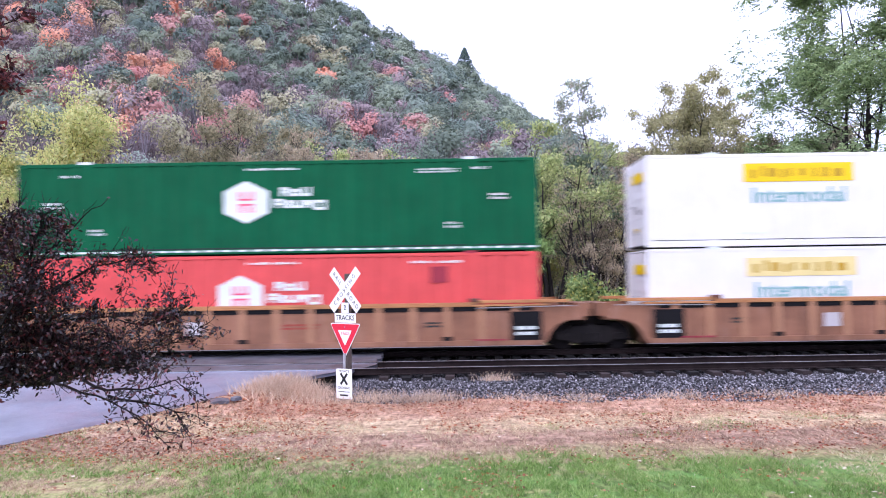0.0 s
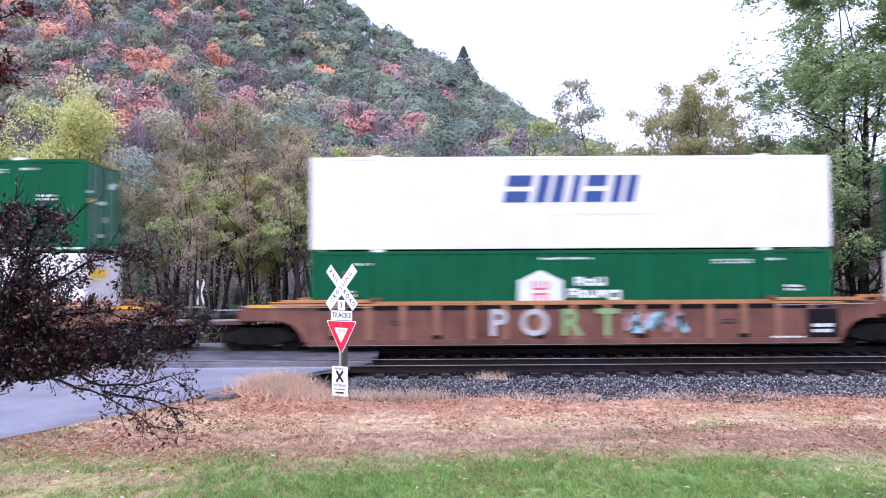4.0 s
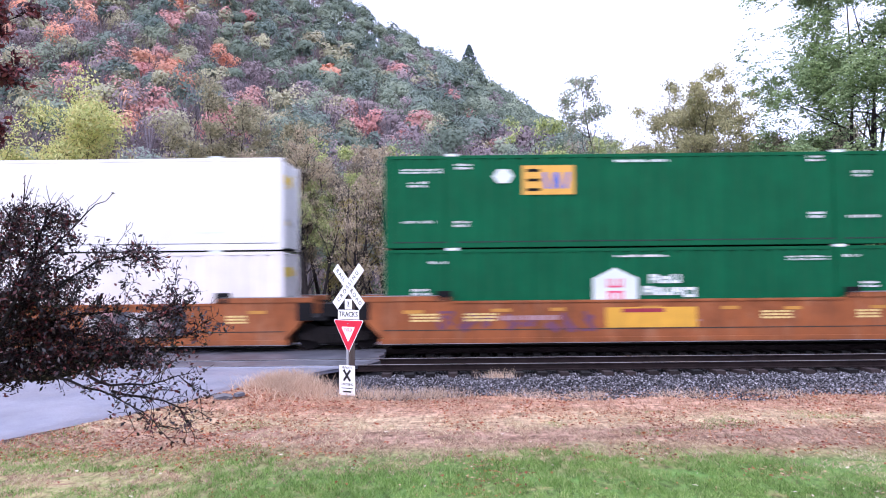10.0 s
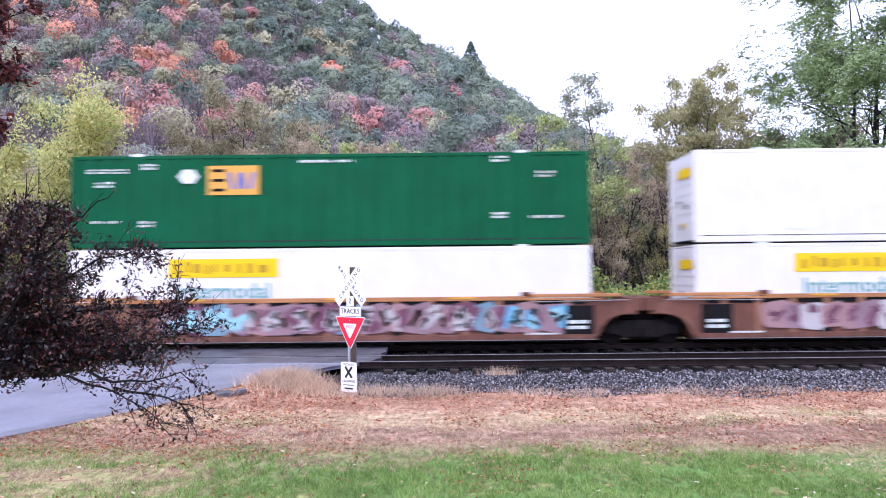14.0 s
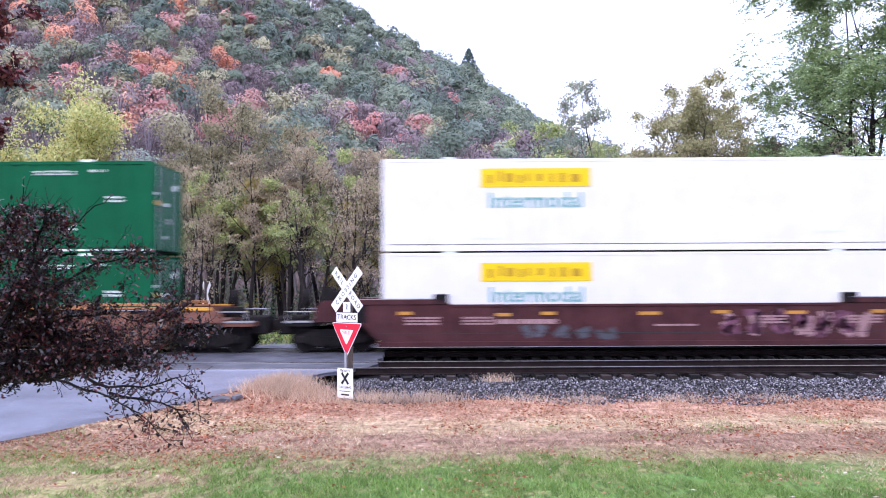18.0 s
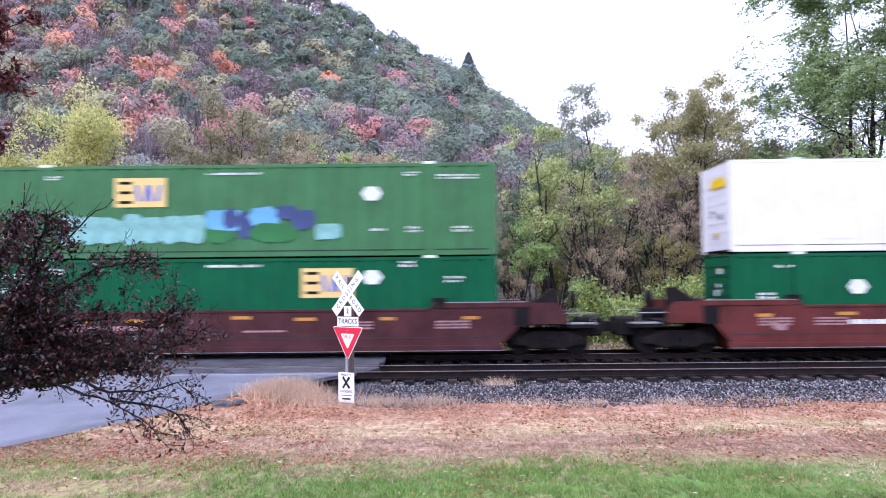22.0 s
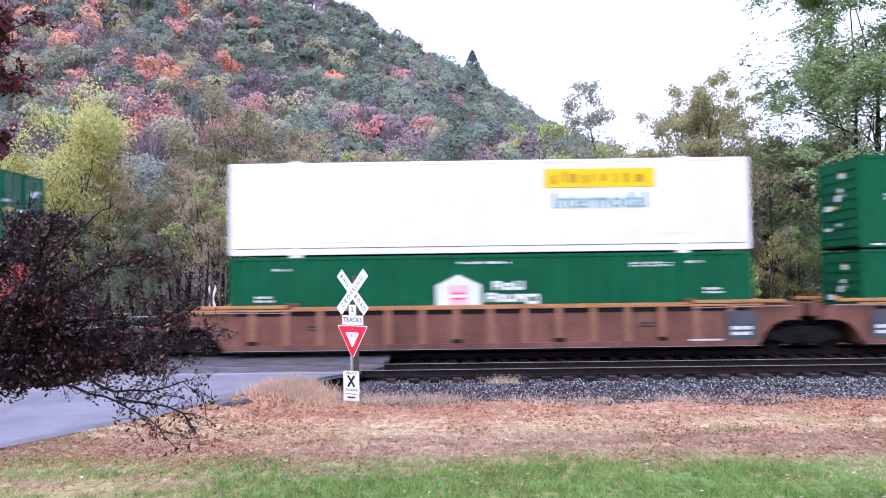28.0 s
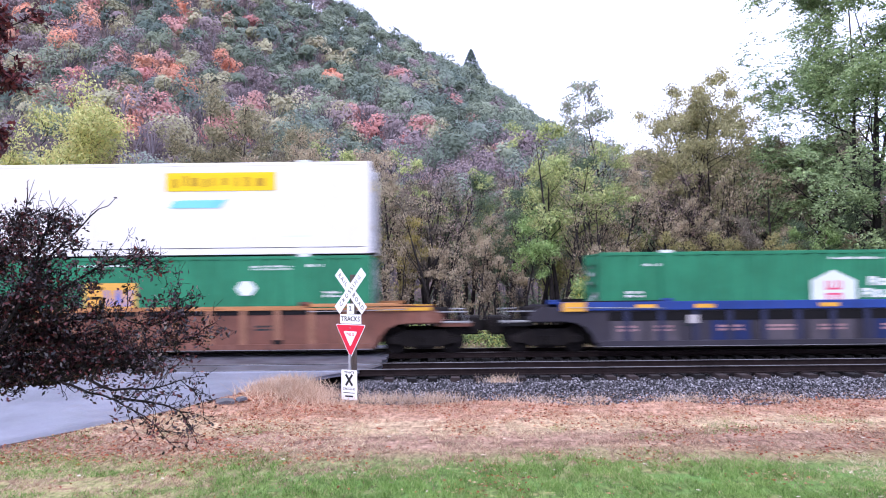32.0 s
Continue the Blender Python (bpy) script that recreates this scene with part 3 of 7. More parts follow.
def far_bed(rg, n):
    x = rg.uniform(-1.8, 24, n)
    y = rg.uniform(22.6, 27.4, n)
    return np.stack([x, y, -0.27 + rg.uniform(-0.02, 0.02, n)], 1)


# stones whose colour holds grime and the shade under the cars
stones("grimy_ballast", 6000, far_bed, 0.06, 3, "oil-blackened ballast under the far track, darkened further as shade", "dark_stone")


# ---------------------------------------------------------------- plants
def leaf_quads(rg, centres, size, flat=0.0, facing=None, loose=0.45):
    """Pointed leaf blades at the centres, turned at random; flat lays them nearer the level, facing turns them outwards."""
    n = len(centres)
    if facing is not None:
        w = facing + rg.normal(0, loose, (n, 3))
        w /= np.linalg.norm(w, axis=1, keepdims=True) + 1e-9
        a = np.cross(w, rg.normal(size=(n, 3)))
        a /= np.linalg.norm(a, axis=1, keepdims=True) + 1e-9
        b = np.cross(w, a)
        s = (size * rg.uniform(0.6, 1.35, n))[:, None]
        return np.stack([centres - a * s, centres + b * s * 0.6 - a * s * 0.1, centres + a * s, centres - b * s * 0.6 - a * s * 0.1], 1).reshape(-1, 3)
    a = rg.normal(size=(n, 3))
    a /= np.linalg.norm(a, axis=1, keepdims=True) + 1e-9
    b = rg.normal(size=(n, 3))
    b[:, 2] *= (1 - flat)
    a[:, 2] *= (1 - flat)
    b -= a * (a * b).sum(1, keepdims=True) / ((a * a).sum(1, keepdims=True) + 1e-9)
    b /= np.linalg.norm(b, axis=1, keepdims=True) + 1e-9
    s = (size * rg.uniform(0.6, 1.35, n))[:, None]
    v = np.stack([centres - a * s, centres + b * s * 0.45 - a * s * 0.1, centres + a * s, centres - b * s * 0.45 - a * s * 0.1], 1)
    return v.reshape(-1, 3)


def quad_faces(n):
    return np.arange(n * 4).reshape(n, 4)


def grow(rd, height, trunk_r, stems=1, splay=0.06, clear=0.35, angle=48, reach=0.34, limbs=16, rise=0.10, kids=5, twigs=4, wob=0.16, peak=0.35):
    """Segments (a, b, ra, rb) and twig points (place, way) of a broad-leaved tree: stems, limbs, branches and twigs."""
    segs, tips = [], []

    def shoot(p, d, length, r, pieces, lift, bend=wob):
        nodes, r0 = [(p, d, r)], r
        for i in range(pieces):
            q = p + d * (length / pieces)
            r2 = max(0.006, r0 * (1 - 0.93 * (i + 1) / pieces))
            segs.append((p, q, r, r2))
            d = (d + Vector((rd.gauss(0, bend), rd.gauss(0, bend), rd.gauss(lift, bend * 0.7)))).normalized()
            p, r = q, r2
            nodes.append((p, d, r))
        return nodes

    def off(d, degrees):
        a = Vector((rd.gauss(0, 1), rd.gauss(0, 1), rd.gauss(0, 1)))
        a = (a - d * a.dot(d)).normalized()
        g = radians(degrees)
        return (d * math.cos(g) + a * math.sin(g)).normalized()

    def pick(nodes, u):
        k = min(len(nodes) - 2, int(u * (len(nodes) - 1)))
        w = u * (len(nodes) - 1) - k
        return nodes[k][0].lerp(nodes[k + 1][0], w), nodes[k + 1][1], nodes[k + 1][2]

    for k in range(stems):
        g = 2 * math.pi * (k + rd.random() * 0.6) / stems
        lean = splay * rd.uniform(0.6, 1.4) * (1 if stems > 1 else 0.6)
        p = Vector((math.cos(g), math.sin(g), 0)) * (0.16 * (stems > 1))
        top = height * rd.uniform(0.80, 0.97)
        trunk = shoot(p, Vector((math.cos(g) * lean, math.sin(g) * lean, 1)).normalized(), top, trunk_r / stems ** 0.5, 9, 0.03, 0.05)
        for m in range(limbs // stems):
            u = clear + (0.99 - clear) * (m + rd.random()) / (limbs // stems)
            a, d, r = pick(trunk, u)
            h = (u - clear) / (1 - clear)
            size = height * reach * (0.45 + 0.55 * math.sin(math.pi * min(1, 0.18 + h / (2 * peak) if h < peak else 0.68 + 0.32 * (h - peak) / (1 - peak)))) * rd.uniform(0.7, 1.15)
            limb = shoot(a, off(d, angle * rd.uniform(0.7, 1.3)), size, max(0.02, r * 0.6), 5, rise, 0.12)
            tips.append((limb[-1][0], limb[-1][1]))
            for _ in range(kids):
                b, e, r1 = pick(limb, rd.uniform(0.25, 1.0))
                bough = shoot(b, off(e, rd.uniform(25, 60)), size * rd.uniform(0.25, 0.5), r1 * 0.6, 3, rise)
                tips.append((bough[-1][0], bough[-1][1]))
                for _ in range(twigs):
                    c, f, r3 = pick(bough, rd.uniform(0.2, 1.0))
                    twig = shoot(c, off(f, rd.uniform(20, 65)), size * rd.uniform(0.08, 0.2), 0.009, 2, rise * 0.5)
                    tips += [(n[0], n[1]) for n in twig[1:]]
    return segs, tips


def wood_mesh(name, segs, material, sides=5, thin=0.0):
    s = Shape()
    for a, b, ra, rb in segs:
        if ra > thin:
            s.tube(a, b, ra, rb, sides if ra > 0.04 else 3, False)
    return s.mesh(name, material)


def sprays(rg, base, way, length, leaf, pairs):
    """Compound leaves: pairs of leaflets along drooping stalks."""
    n = len(base)
    way = way + rg.normal(0, 0.45, (n, 3))
    way[:, 2] = way[:, 2] * 0.5 - 0.05
    way /= np.linalg.norm(way, axis=1, keepdims=True) + 1e-9
    side = np.cross(way, [0, 0, 1.0]) + rg.normal(0, 0.15, (n, 3))
    side /= np.linalg.norm(side, axis=1, keepdims=True) + 1e-9
    size = length * rg.uniform(0.6, 1.25, (n, 1))
    out = []
    for j in range(pairs):
        u = (j + 0.8) / pairs
        root = base + way * size * u - np.array([0, 0, 0.42]) * size * u * u
        for sg in (-1, 1):
            a = side * sg * 0.8 + way * 0.5 - [0, 0, 0.28] + rg.normal(0, 0.16, (n, 3))
            a /= np.linalg.norm(a, axis=1, keepdims=True)
            b = np.cross(a, [0, -0.5, 1.0] + rg.normal(0, 0.8, (n, 3)))
            b /= np.linalg.norm(b, axis=1, keepdims=True) + 1e-9
            l = leaf * rg.uniform(0.7, 1.2, (n, 1)) * (1.15 - 0.5 * u)
            out.append(np.stack([root, root + a * l * 0.9 + b * l * 0.55, root + a * l * 1.9, root + a * l * 0.9 - b * l * 0.55], 1))
    return np.concatenate(out).reshape(-1, 3)


def tree_kind(seed, label, height, trunk_r, colours, leaves, leaf, puff, bark="bark", bare=0.25, pairs=0, **shape):
    """A tree with trunk and crown, standing at the origin, to be copied; bare is the share of twigs that lost their leaves."""
    rd, rg = random.Random(seed), np.random.default_rng(seed)
    segs, ends = grow(rd, height, trunk_r, **shape)
    t = thing("tree", label, "tree", "trees along the track")
    part("trunk", wood_mesh("trunk", segs, M[bark]), M[bark], t)
    e = np.array([tuple(p) for p, _ in ends])
    w = np.array([tuple(d) for _, d in ends])
    lot = np.array([noise.noise(Vector(p) * 0.75 + Vector((seed, 0, 0))) for p in e])
    weight = np.clip(0.5 + 1.6 * lot, 0.04, 1) * rg.uniform(0.2, 1.0, len(e)) * (rg.uniform(0, 1, len(e)) > bare)
    pick = rg.choice(len(e), leaves, p=weight / weight.sum())
    c = e[pick] + rg.normal(0, puff, (leaves, 3)) * [1, 1, 0.7]
    keep = c[:, 2] > 0.3
    c, d = c[keep], w[pick][keep]
    v = sprays(rg, c, d, leaf * 6, leaf, pairs) if pairs else leaf_quads(rg, c, leaf)
    part("crown", quick_mesh("crown", v, quad_faces(len(v) // 4), colours), colours, t)
    return t


GR = leafy("leaves_green", [(0.073, 0.112, 0.069), (0.145, 0.209, 0.128), (0.233, 0.301, 0.197), (0.330, 0.388, 0.266)], 0.4, single=0.6)
LG = leafy("leaves_bright_green", [(0.099, 0.159, 0.077), (0.253, 0.351, 0.170), (0.406, 0.516, 0.258), (0.549, 0.648, 0.368)], 0.4, single=0.7)
YG = leafy("leaves_yellow_green", [(0.324, 0.349, 0.124), (0.555, 0.596, 0.235), (0.753, 0.743, 0.353), (0.672, 0.563, 0.235)], 0.4)
OL = leafy("leaves_olive_brown", [(0.105, 0.092, 0.079), (0.215, 0.190, 0.152), (0.330, 0.295, 0.232), (0.380, 0.255, 0.220)], 0.4, single=0.6)
OG = leafy("leaves_olive_green", [(0.139, 0.130, 0.093), (0.277, 0.259, 0.166), (0.450, 0.407, 0.260), (0.578, 0.473, 0.320)], 0.4, single=0.6)
RU = leafy("leaves_dull_russet", [(0.213, 0.169, 0.131), (0.413, 0.331, 0.244), (0.587, 0.494, 0.350), (0.362, 0.350, 0.200)], 0.4, single=0.5)
PA = leafy("leaves_pale_green", [(0.184, 0.236, 0.103), (0.368, 0.443, 0.190), (0.552, 0.604, 0.270), (0.736, 0.678, 0.345)], 0.4, single=0.7)
YE = leafy("leaves_yellow", [(0.342, 0.275, 0.084), (0.570, 0.475, 0.168), (0.456, 0.399, 0.156), (0.314, 0.294, 0.144)], 0.4)
WE = leafy("weeds_pale_green", [(0.130, 0.200, 0.075), (0.270, 0.390, 0.150), (0.440, 0.540, 0.220), (0.600, 0.550, 0.170)], 0.4)
DRYW = leafy("verge_straw", [(0.20, 0.16, 0.10), (0.38, 0.31, 0.20), (0.52, 0.42, 0.29), (0.22, 0.20, 0.09)], 0.3)
OB = leafy("leaves_brown_gold", [(0.228, 0.213, 0.129), (0.413, 0.391, 0.213), (0.576, 0.549, 0.307), (0.326, 0.280, 0.224)], 0.4, single=0.6)

MB = leafy("leaves_faded_mauve", [(0.180, 0.138, 0.144), (0.312, 0.240, 0.240), (0.432, 0.324, 0.300), (0.480, 0.264, 0.240)], 0.35, single=0.6)
FR = leafy("leaves_fresh_green", [(0.14, 0.23, 0.085), (0.29, 0.43, 0.16), (0.43, 0.58, 0.24), (0.56, 0.66, 0.33)], 0.4, single=0.7)
GO = leafy("leaves_gold_green", [(0.17, 0.165, 0.075), (0.31, 0.30, 0.13), (0.46, 0.42, 0.20), (0.52, 0.40, 0.17)], 0.4, single=0.6)
kinds = [
    tree_kind(11, "young tree with thin dull russet leaves", 9.8, 0.15, RU, 7000, 0.066, 0.15, clear=0.38, reach=0.28, limbs=18),
    tree_kind(12, "bushy olive-brown tree with sparse leaves", 9.6, 0.19, OL, 8500, 0.068, 0.16, stems=2, splay=0.14, clear=0.34, reach=0.30, limbs=20),
    tree_kind(13, "slender green tree with light foliage", 10.2, 0.16, GR, 9000, 0.070, 0.16, clear=0.34, reach=0.26, limbs=20),
    tree_kind(14, "tree with pale yellow leaves", 8.6, 0.10, YE, 7000, 0.060, 0.17, clear=0.12, reach=0.25, limbs=16, angle=38),
    tree_kind(15, "nearly bare tree with several stems", 9.2, 0.26, RU, 3000, 0.058, 0.18, bare=0.45, stems=3, splay=0.20, clear=0.30, reach=0.30, limbs=24, angle=34),
    tree_kind(16, "tall yellow-green tree with full crown", 11.4, 0.18, YG, 24000, 0.082, 0.34, bare=0.0, stems=5, splay=0.17, clear=0.20, reach=0.29, limbs=39, angle=38, rise=0.14),
    tree_kind(17, "tall rounded tree with thinning brown-gold leaves", 14.4, 0.24, OB, 24000, 0.084, 0.20, stems=3, splay=0.11, clear=0.38, reach=0.24, limbs=42, angle=44, bare=0.15, peak=0.55),
    tree_kind(18, "broad olive tree with a rounded crown", 12.7, 0.20, OG, 16000, 0.084, 0.20, stems=3, splay=0.13, clear=0.30, reach=0.25, limbs=33, bare=0.15, peak=0.5),
    tree_kind(19, "broad pale yellow-green tree with a dark forked trunk", 10.4, 0.27, PA, 12500, 0.078, 0.15, stems=3, splay=0.16, clear=0.44, reach=0.25, limbs=27, rise=0.04, peak=0.5),
    tree_kind(11, "young tree with thin dull russet leaves", 10.2, 0.17, RU, 4400, 0.10, 0.22, clear=0.34, reach=0.30, limbs=14, kids=4, twigs=3),
    tree_kind(12, "bushy olive-brown tree with sparse leaves", 10.2, 0.20, OL, 5400, 0.105, 0.24, stems=2, splay=0.14, clear=0.30, reach=0.33, limbs=16, kids=4, twigs=3),
    tree_kind(13, "slender green tree with light foliage", 10.6, 0.19, GR, 5400, 0.105, 0.24, clear=0.30, reach=0.28, limbs=16, kids=4, twigs=3),
    tree_kind(15, "nearly bare tree with several stems", 9.6, 0.26, MB, 2600, 0.08, 0.24, bare=0.4, stems=3, splay=0.16, clear=0.3, reach=0.32, limbs=18, kids=4, twigs=3),
    tree_kind(18, "broad olive tree with a rounded crown", 13.6, 0.20, OG, 7500, 0.12, 0.30, stems=2, splay=0.12, clear=0.30, reach=0.27, limbs=18, kids=4, twigs=3),
    tree_kind(23, "many-stemmed shrub with withered brown leaves", 5.8, 0.20, RU, 5600, 0.055, 0.12, bare=0.35, stems=6, splay=0.30, clear=0.25, reach=0.22, limbs=30, angle=30, rise=0.05),
    tree_kind(24, "vase-shaped shrub with small gold-green leaves", 6.4, 0.18, GO, 6800, 0.050, 0.12, bare=0.25, stems=5, splay=0.26, clear=0.30, reach=0.24, limbs=30, angle=34, rise=0.03),
    tree_kind(25, "young tree with fresh bright green leaves on top", 7.6, 0.08, FR, 6500, 0.066, 0.14, bare=0.05, clear=0.50, reach=0.25, limbs=16, angle=55, rise=0.0),
    tree_kind(26, "bare fan-shaped tree with dark upright limbs", 9.4, 0.26, MB, 1600, 0.05, 0.14, bare=0.6, stems=4, splay=0.24, clear=0.35, reach=0.24, limbs=28, angle=28, rise=0.08, kids=6, twigs=5),
]


def stand(kind, x, y, size, turn, label=""):
    m = pose(x, y, float(land(x, y)) - 0.05, 0, 0, turn) @ Matrix.Diagonal((size, size, size, 1))
    t = copy_thing(kinds[kind], m)
    if label:
        tagged(t, label)
    return t


rd = random.Random(21)
# row of trees behind the tracks: kind, x, y, size
ROW = [
    (5, -20.3, 40.5, 1.20), (3, -17.6, 42.5, 0.98), (5, -25.5, 43, 0.95), (5, -22.6, 41.2, 0.98), (0, -18.2, 41.0, 1.0), (7, -15.6, 45, 0.95), (7, -13.0, 44, 1.12), (7, -11.2, 45.6, 0.88), (0, -12.8, 38.5, 0.88), (7, -9.2, 44, 0.98), (0, -7.9, 43.5, 1.15),
    (0, -9.6, 38, 0.92), (2, -14.5, 36.5, 0.62), (4, -11.4, 35.6, 0.72), (0, -7.4, 39.5, 0.98), (4, -6.3, 36.5, 0.86), (3, -5.3, 38.5, 0.85), (4, -4.4, 36.2, 0.9), (8, -7.6, 38.2, 0.78), (3, -9.6, 40, 1.0), (8, -11.6, 39.5, 0.85), (1, -8.6, 41, 1.0), (1, -5.4, 41.5, 1.0), (8, -6.6, 42.6, 0.98),
    (0, -3.4, 40.2, 0.96), (3, -2.3, 37.8, 0.74), (1, -1.2, 40.5, 0.9), (4, -0.4, 36.5, 0.82), (2, 0.9, 41, 0.92), (0, 1.9, 37, 0.62), (8, 5.4, 37.2, 1.0), (2, 3.0, 38.6, 0.80),
    (4, 7.0, 36.2, 0.80), (5, 5.9, 44, 0.80), (1, 3.2, 44, 0.9), (2, 8.4, 41, 1.02), (4, 7.6, 37, 0.95), (0, 10.0, 41, 0.96), (6, 12.9, 43, 0.98), (6, 14.8, 42.4, 0.94), (1, 17.5, 45, 1.12), (1, 19.6, 46.5, 1.18), (0, 16.0, 47, 1.12), (1, 21.5, 44, 1.15), (1, 12.8, 45.0, 1.15), (1, 15.4, 44.5, 1.2), (4, 14.0, 40.5, 0.95),
    (0, 11.9, 38, 0.7), (1, 13.6, 37.4, 0.66), (4, 16.3, 40, 1.0), (0, 18.2, 43, 1.05), (2, 16.8, 37, 0.60), (2, 19.8, 39, 0.75), (2, 24.6, 41, 0.9), (8, 8.3, 42.5, 0.95), (8, -3.0, 43.5, 0.95), (3, -4.0, 42.0, 1.0), (8, 1.0, 42.8, 0.85), (0, 27.5, 44, 1.0),
    (0, -27, 40, 1.0), (2, -30, 44, 1.1), (1, -33, 42, 1.0), (0, -37, 45, 1.1), (2, 31, 42, 1.0), (1, 35, 45, 1.1), (0, -20, 36.5, 0.7), (2, -17.4, 37.2, 0.66),
]
ROW += [(16, 3.3, 35.8, 0.90), (14, 0.9, 35.2, 0.90), (14, 2.4, 36.4, 0.82), (17, -0.9, 39.2, 1.05), (17, -2.0, 41.0, 1.0), (15, 13.8, 35.4, 0.92), (15, 15.4, 37.0, 0.85), (17, 13.0, 41.0, 1.02), (17, 15.6, 42.0, 1.05), (17, 11.6, 39.4, 0.98),
        (14, 6.8, 36.0, 0.9), (14, -2.8, 36.0, 0.9), (15, 10.0, 36.6, 0.95), (16, 18.4, 36.4, 0.80), (17, 4.6, 41.2, 1.05), (14, 17.6, 38.2, 1.0)]
rd6 = random.Random(88)
for i in range(26):
    ROW.append((rd6.choice((9, 10, 11, 11, 12)), 7.5 + i * 1.45 + rd6.uniform(-0.6, 0.6), rd6.uniform(46, 58), rd6.uniform(0.95, 1.25) if i < 9 else rd6.uniform(1.0, 1.35)))
for i in range(16):
    ROW.append((rd6.choice((9, 10, 11, 9, 12)), -32 + i * 2.4 + rd6.uniform(-0.8, 0.8), rd6.uniform(46, 56), rd6.uniform(0.85, 1.1)))
for i in range(18):
    ROW.append((rd6.choice((10, 11, 9, 13)), 17 + i * 1.9 + rd6.uniform(-0.7, 0.7), rd6.uniform(58, 70), rd6.uniform(1.1, 1.3)))
for k, x, y, s in ROW:
    stand(k, x, y, s, rd.uniform(0, 360))
for o in kinds:
    for c in (*o.children_recursive, o):
        bpy.data.objects.remove(c)

# tall spreading tree with compound green leaves, several dark stems
tall = tree_kind(31, "tall spreading tree with bright green leaves and dark stems", 20.5, 0.36, LG, 22000, 0.090, 0.26, pairs=4, bare=0.1, stems=4, splay=0.09, clear=0.12, reach=0.33, limbs=84, angle=62, rise=0.04, kids=6, twigs=4, peak=0.3)
tall.matrix_basis = pose(21.6, 39.5, float(land(21.6, 39.5)) - 0.05, 0, 0, 40)
thin = tree_kind(32, "slim tree with a sparse pale crown against the sky", 16.8, 0.17, leafy("leaves_sparse", [(0.28, 0.35, 0.25), (0.44, 0.50, 0.38), (0.48, 0.41, 0.36)]), 7500, 0.078, 0.18, bare=0.3, clear=0.48, reach=0.14, limbs=30, angle=55)
thin.matrix_basis = pose(8.7, 44.5, float(land(8.7, 44.5)) - 0.05, 0, 0, 10)

# weeds beyond the tracks
def weeds(name, count, x0, x1, y0, y1, top, material, label, seed, leaf=0.09):
    rg = np.random.default_rng(seed)
    x = rg.uniform(x0, x1, count)
    y = rg.uniform(y0, y1, count)
    mound = 0.72 + 0.16 * np.sin(x * 0.9 + seed) + 0.10 * np.sin(y * 1.1 + x * 1.9) + 0.07 * np.sin(x * 4.3 + y) + rg.normal(0, 0.06, count)
    h = rg.uniform(0, 1, count) ** 0.6 * top * np.clip(mound, 0.25, 1.1)
    c = np.stack([x, y, land(x, y) + h], 1)
    return tagged(new(name, quick_mesh(name, leaf_quads(rg, c, leaf), quad_faces(count), material)), label, "weeds", kind="stuff")


weeds("dry_verge", 9000, -2, 22, 28.6, 30.6, 0.75, DRYW, "dry straw-coloured grass on the far verge", 9, 0.07)
weeds("tall_weeds", 28000, 5.3, 12.6, 31.2, 34.0, 3.7, WE, "tall pale green and yellow weeds beyond the tracks", 4, 0.095)
weeds("low_weeds", 9000, -9, 4.6, 31.5, 34.5, 1.3, WE, "low green weeds at the foot of the trees", 14, 0.07)
weeds("undergrowth", 26000, -34, 34, 34.5, 47, 1.5, OL, "brown-green undergrowth between the tree trunks", 6, 0.075)
weeds("far_thicket", 26000, 14, 52, 66, 76, 8.5, OL, "brown-green thicket beyond the row of trees", 8, 0.16)
weeds("dark_undergrowth", 30000, -34, 40, 42, 54, 3.6, GR, "dark green thicket at the foot of the trees", 7, 0.10)

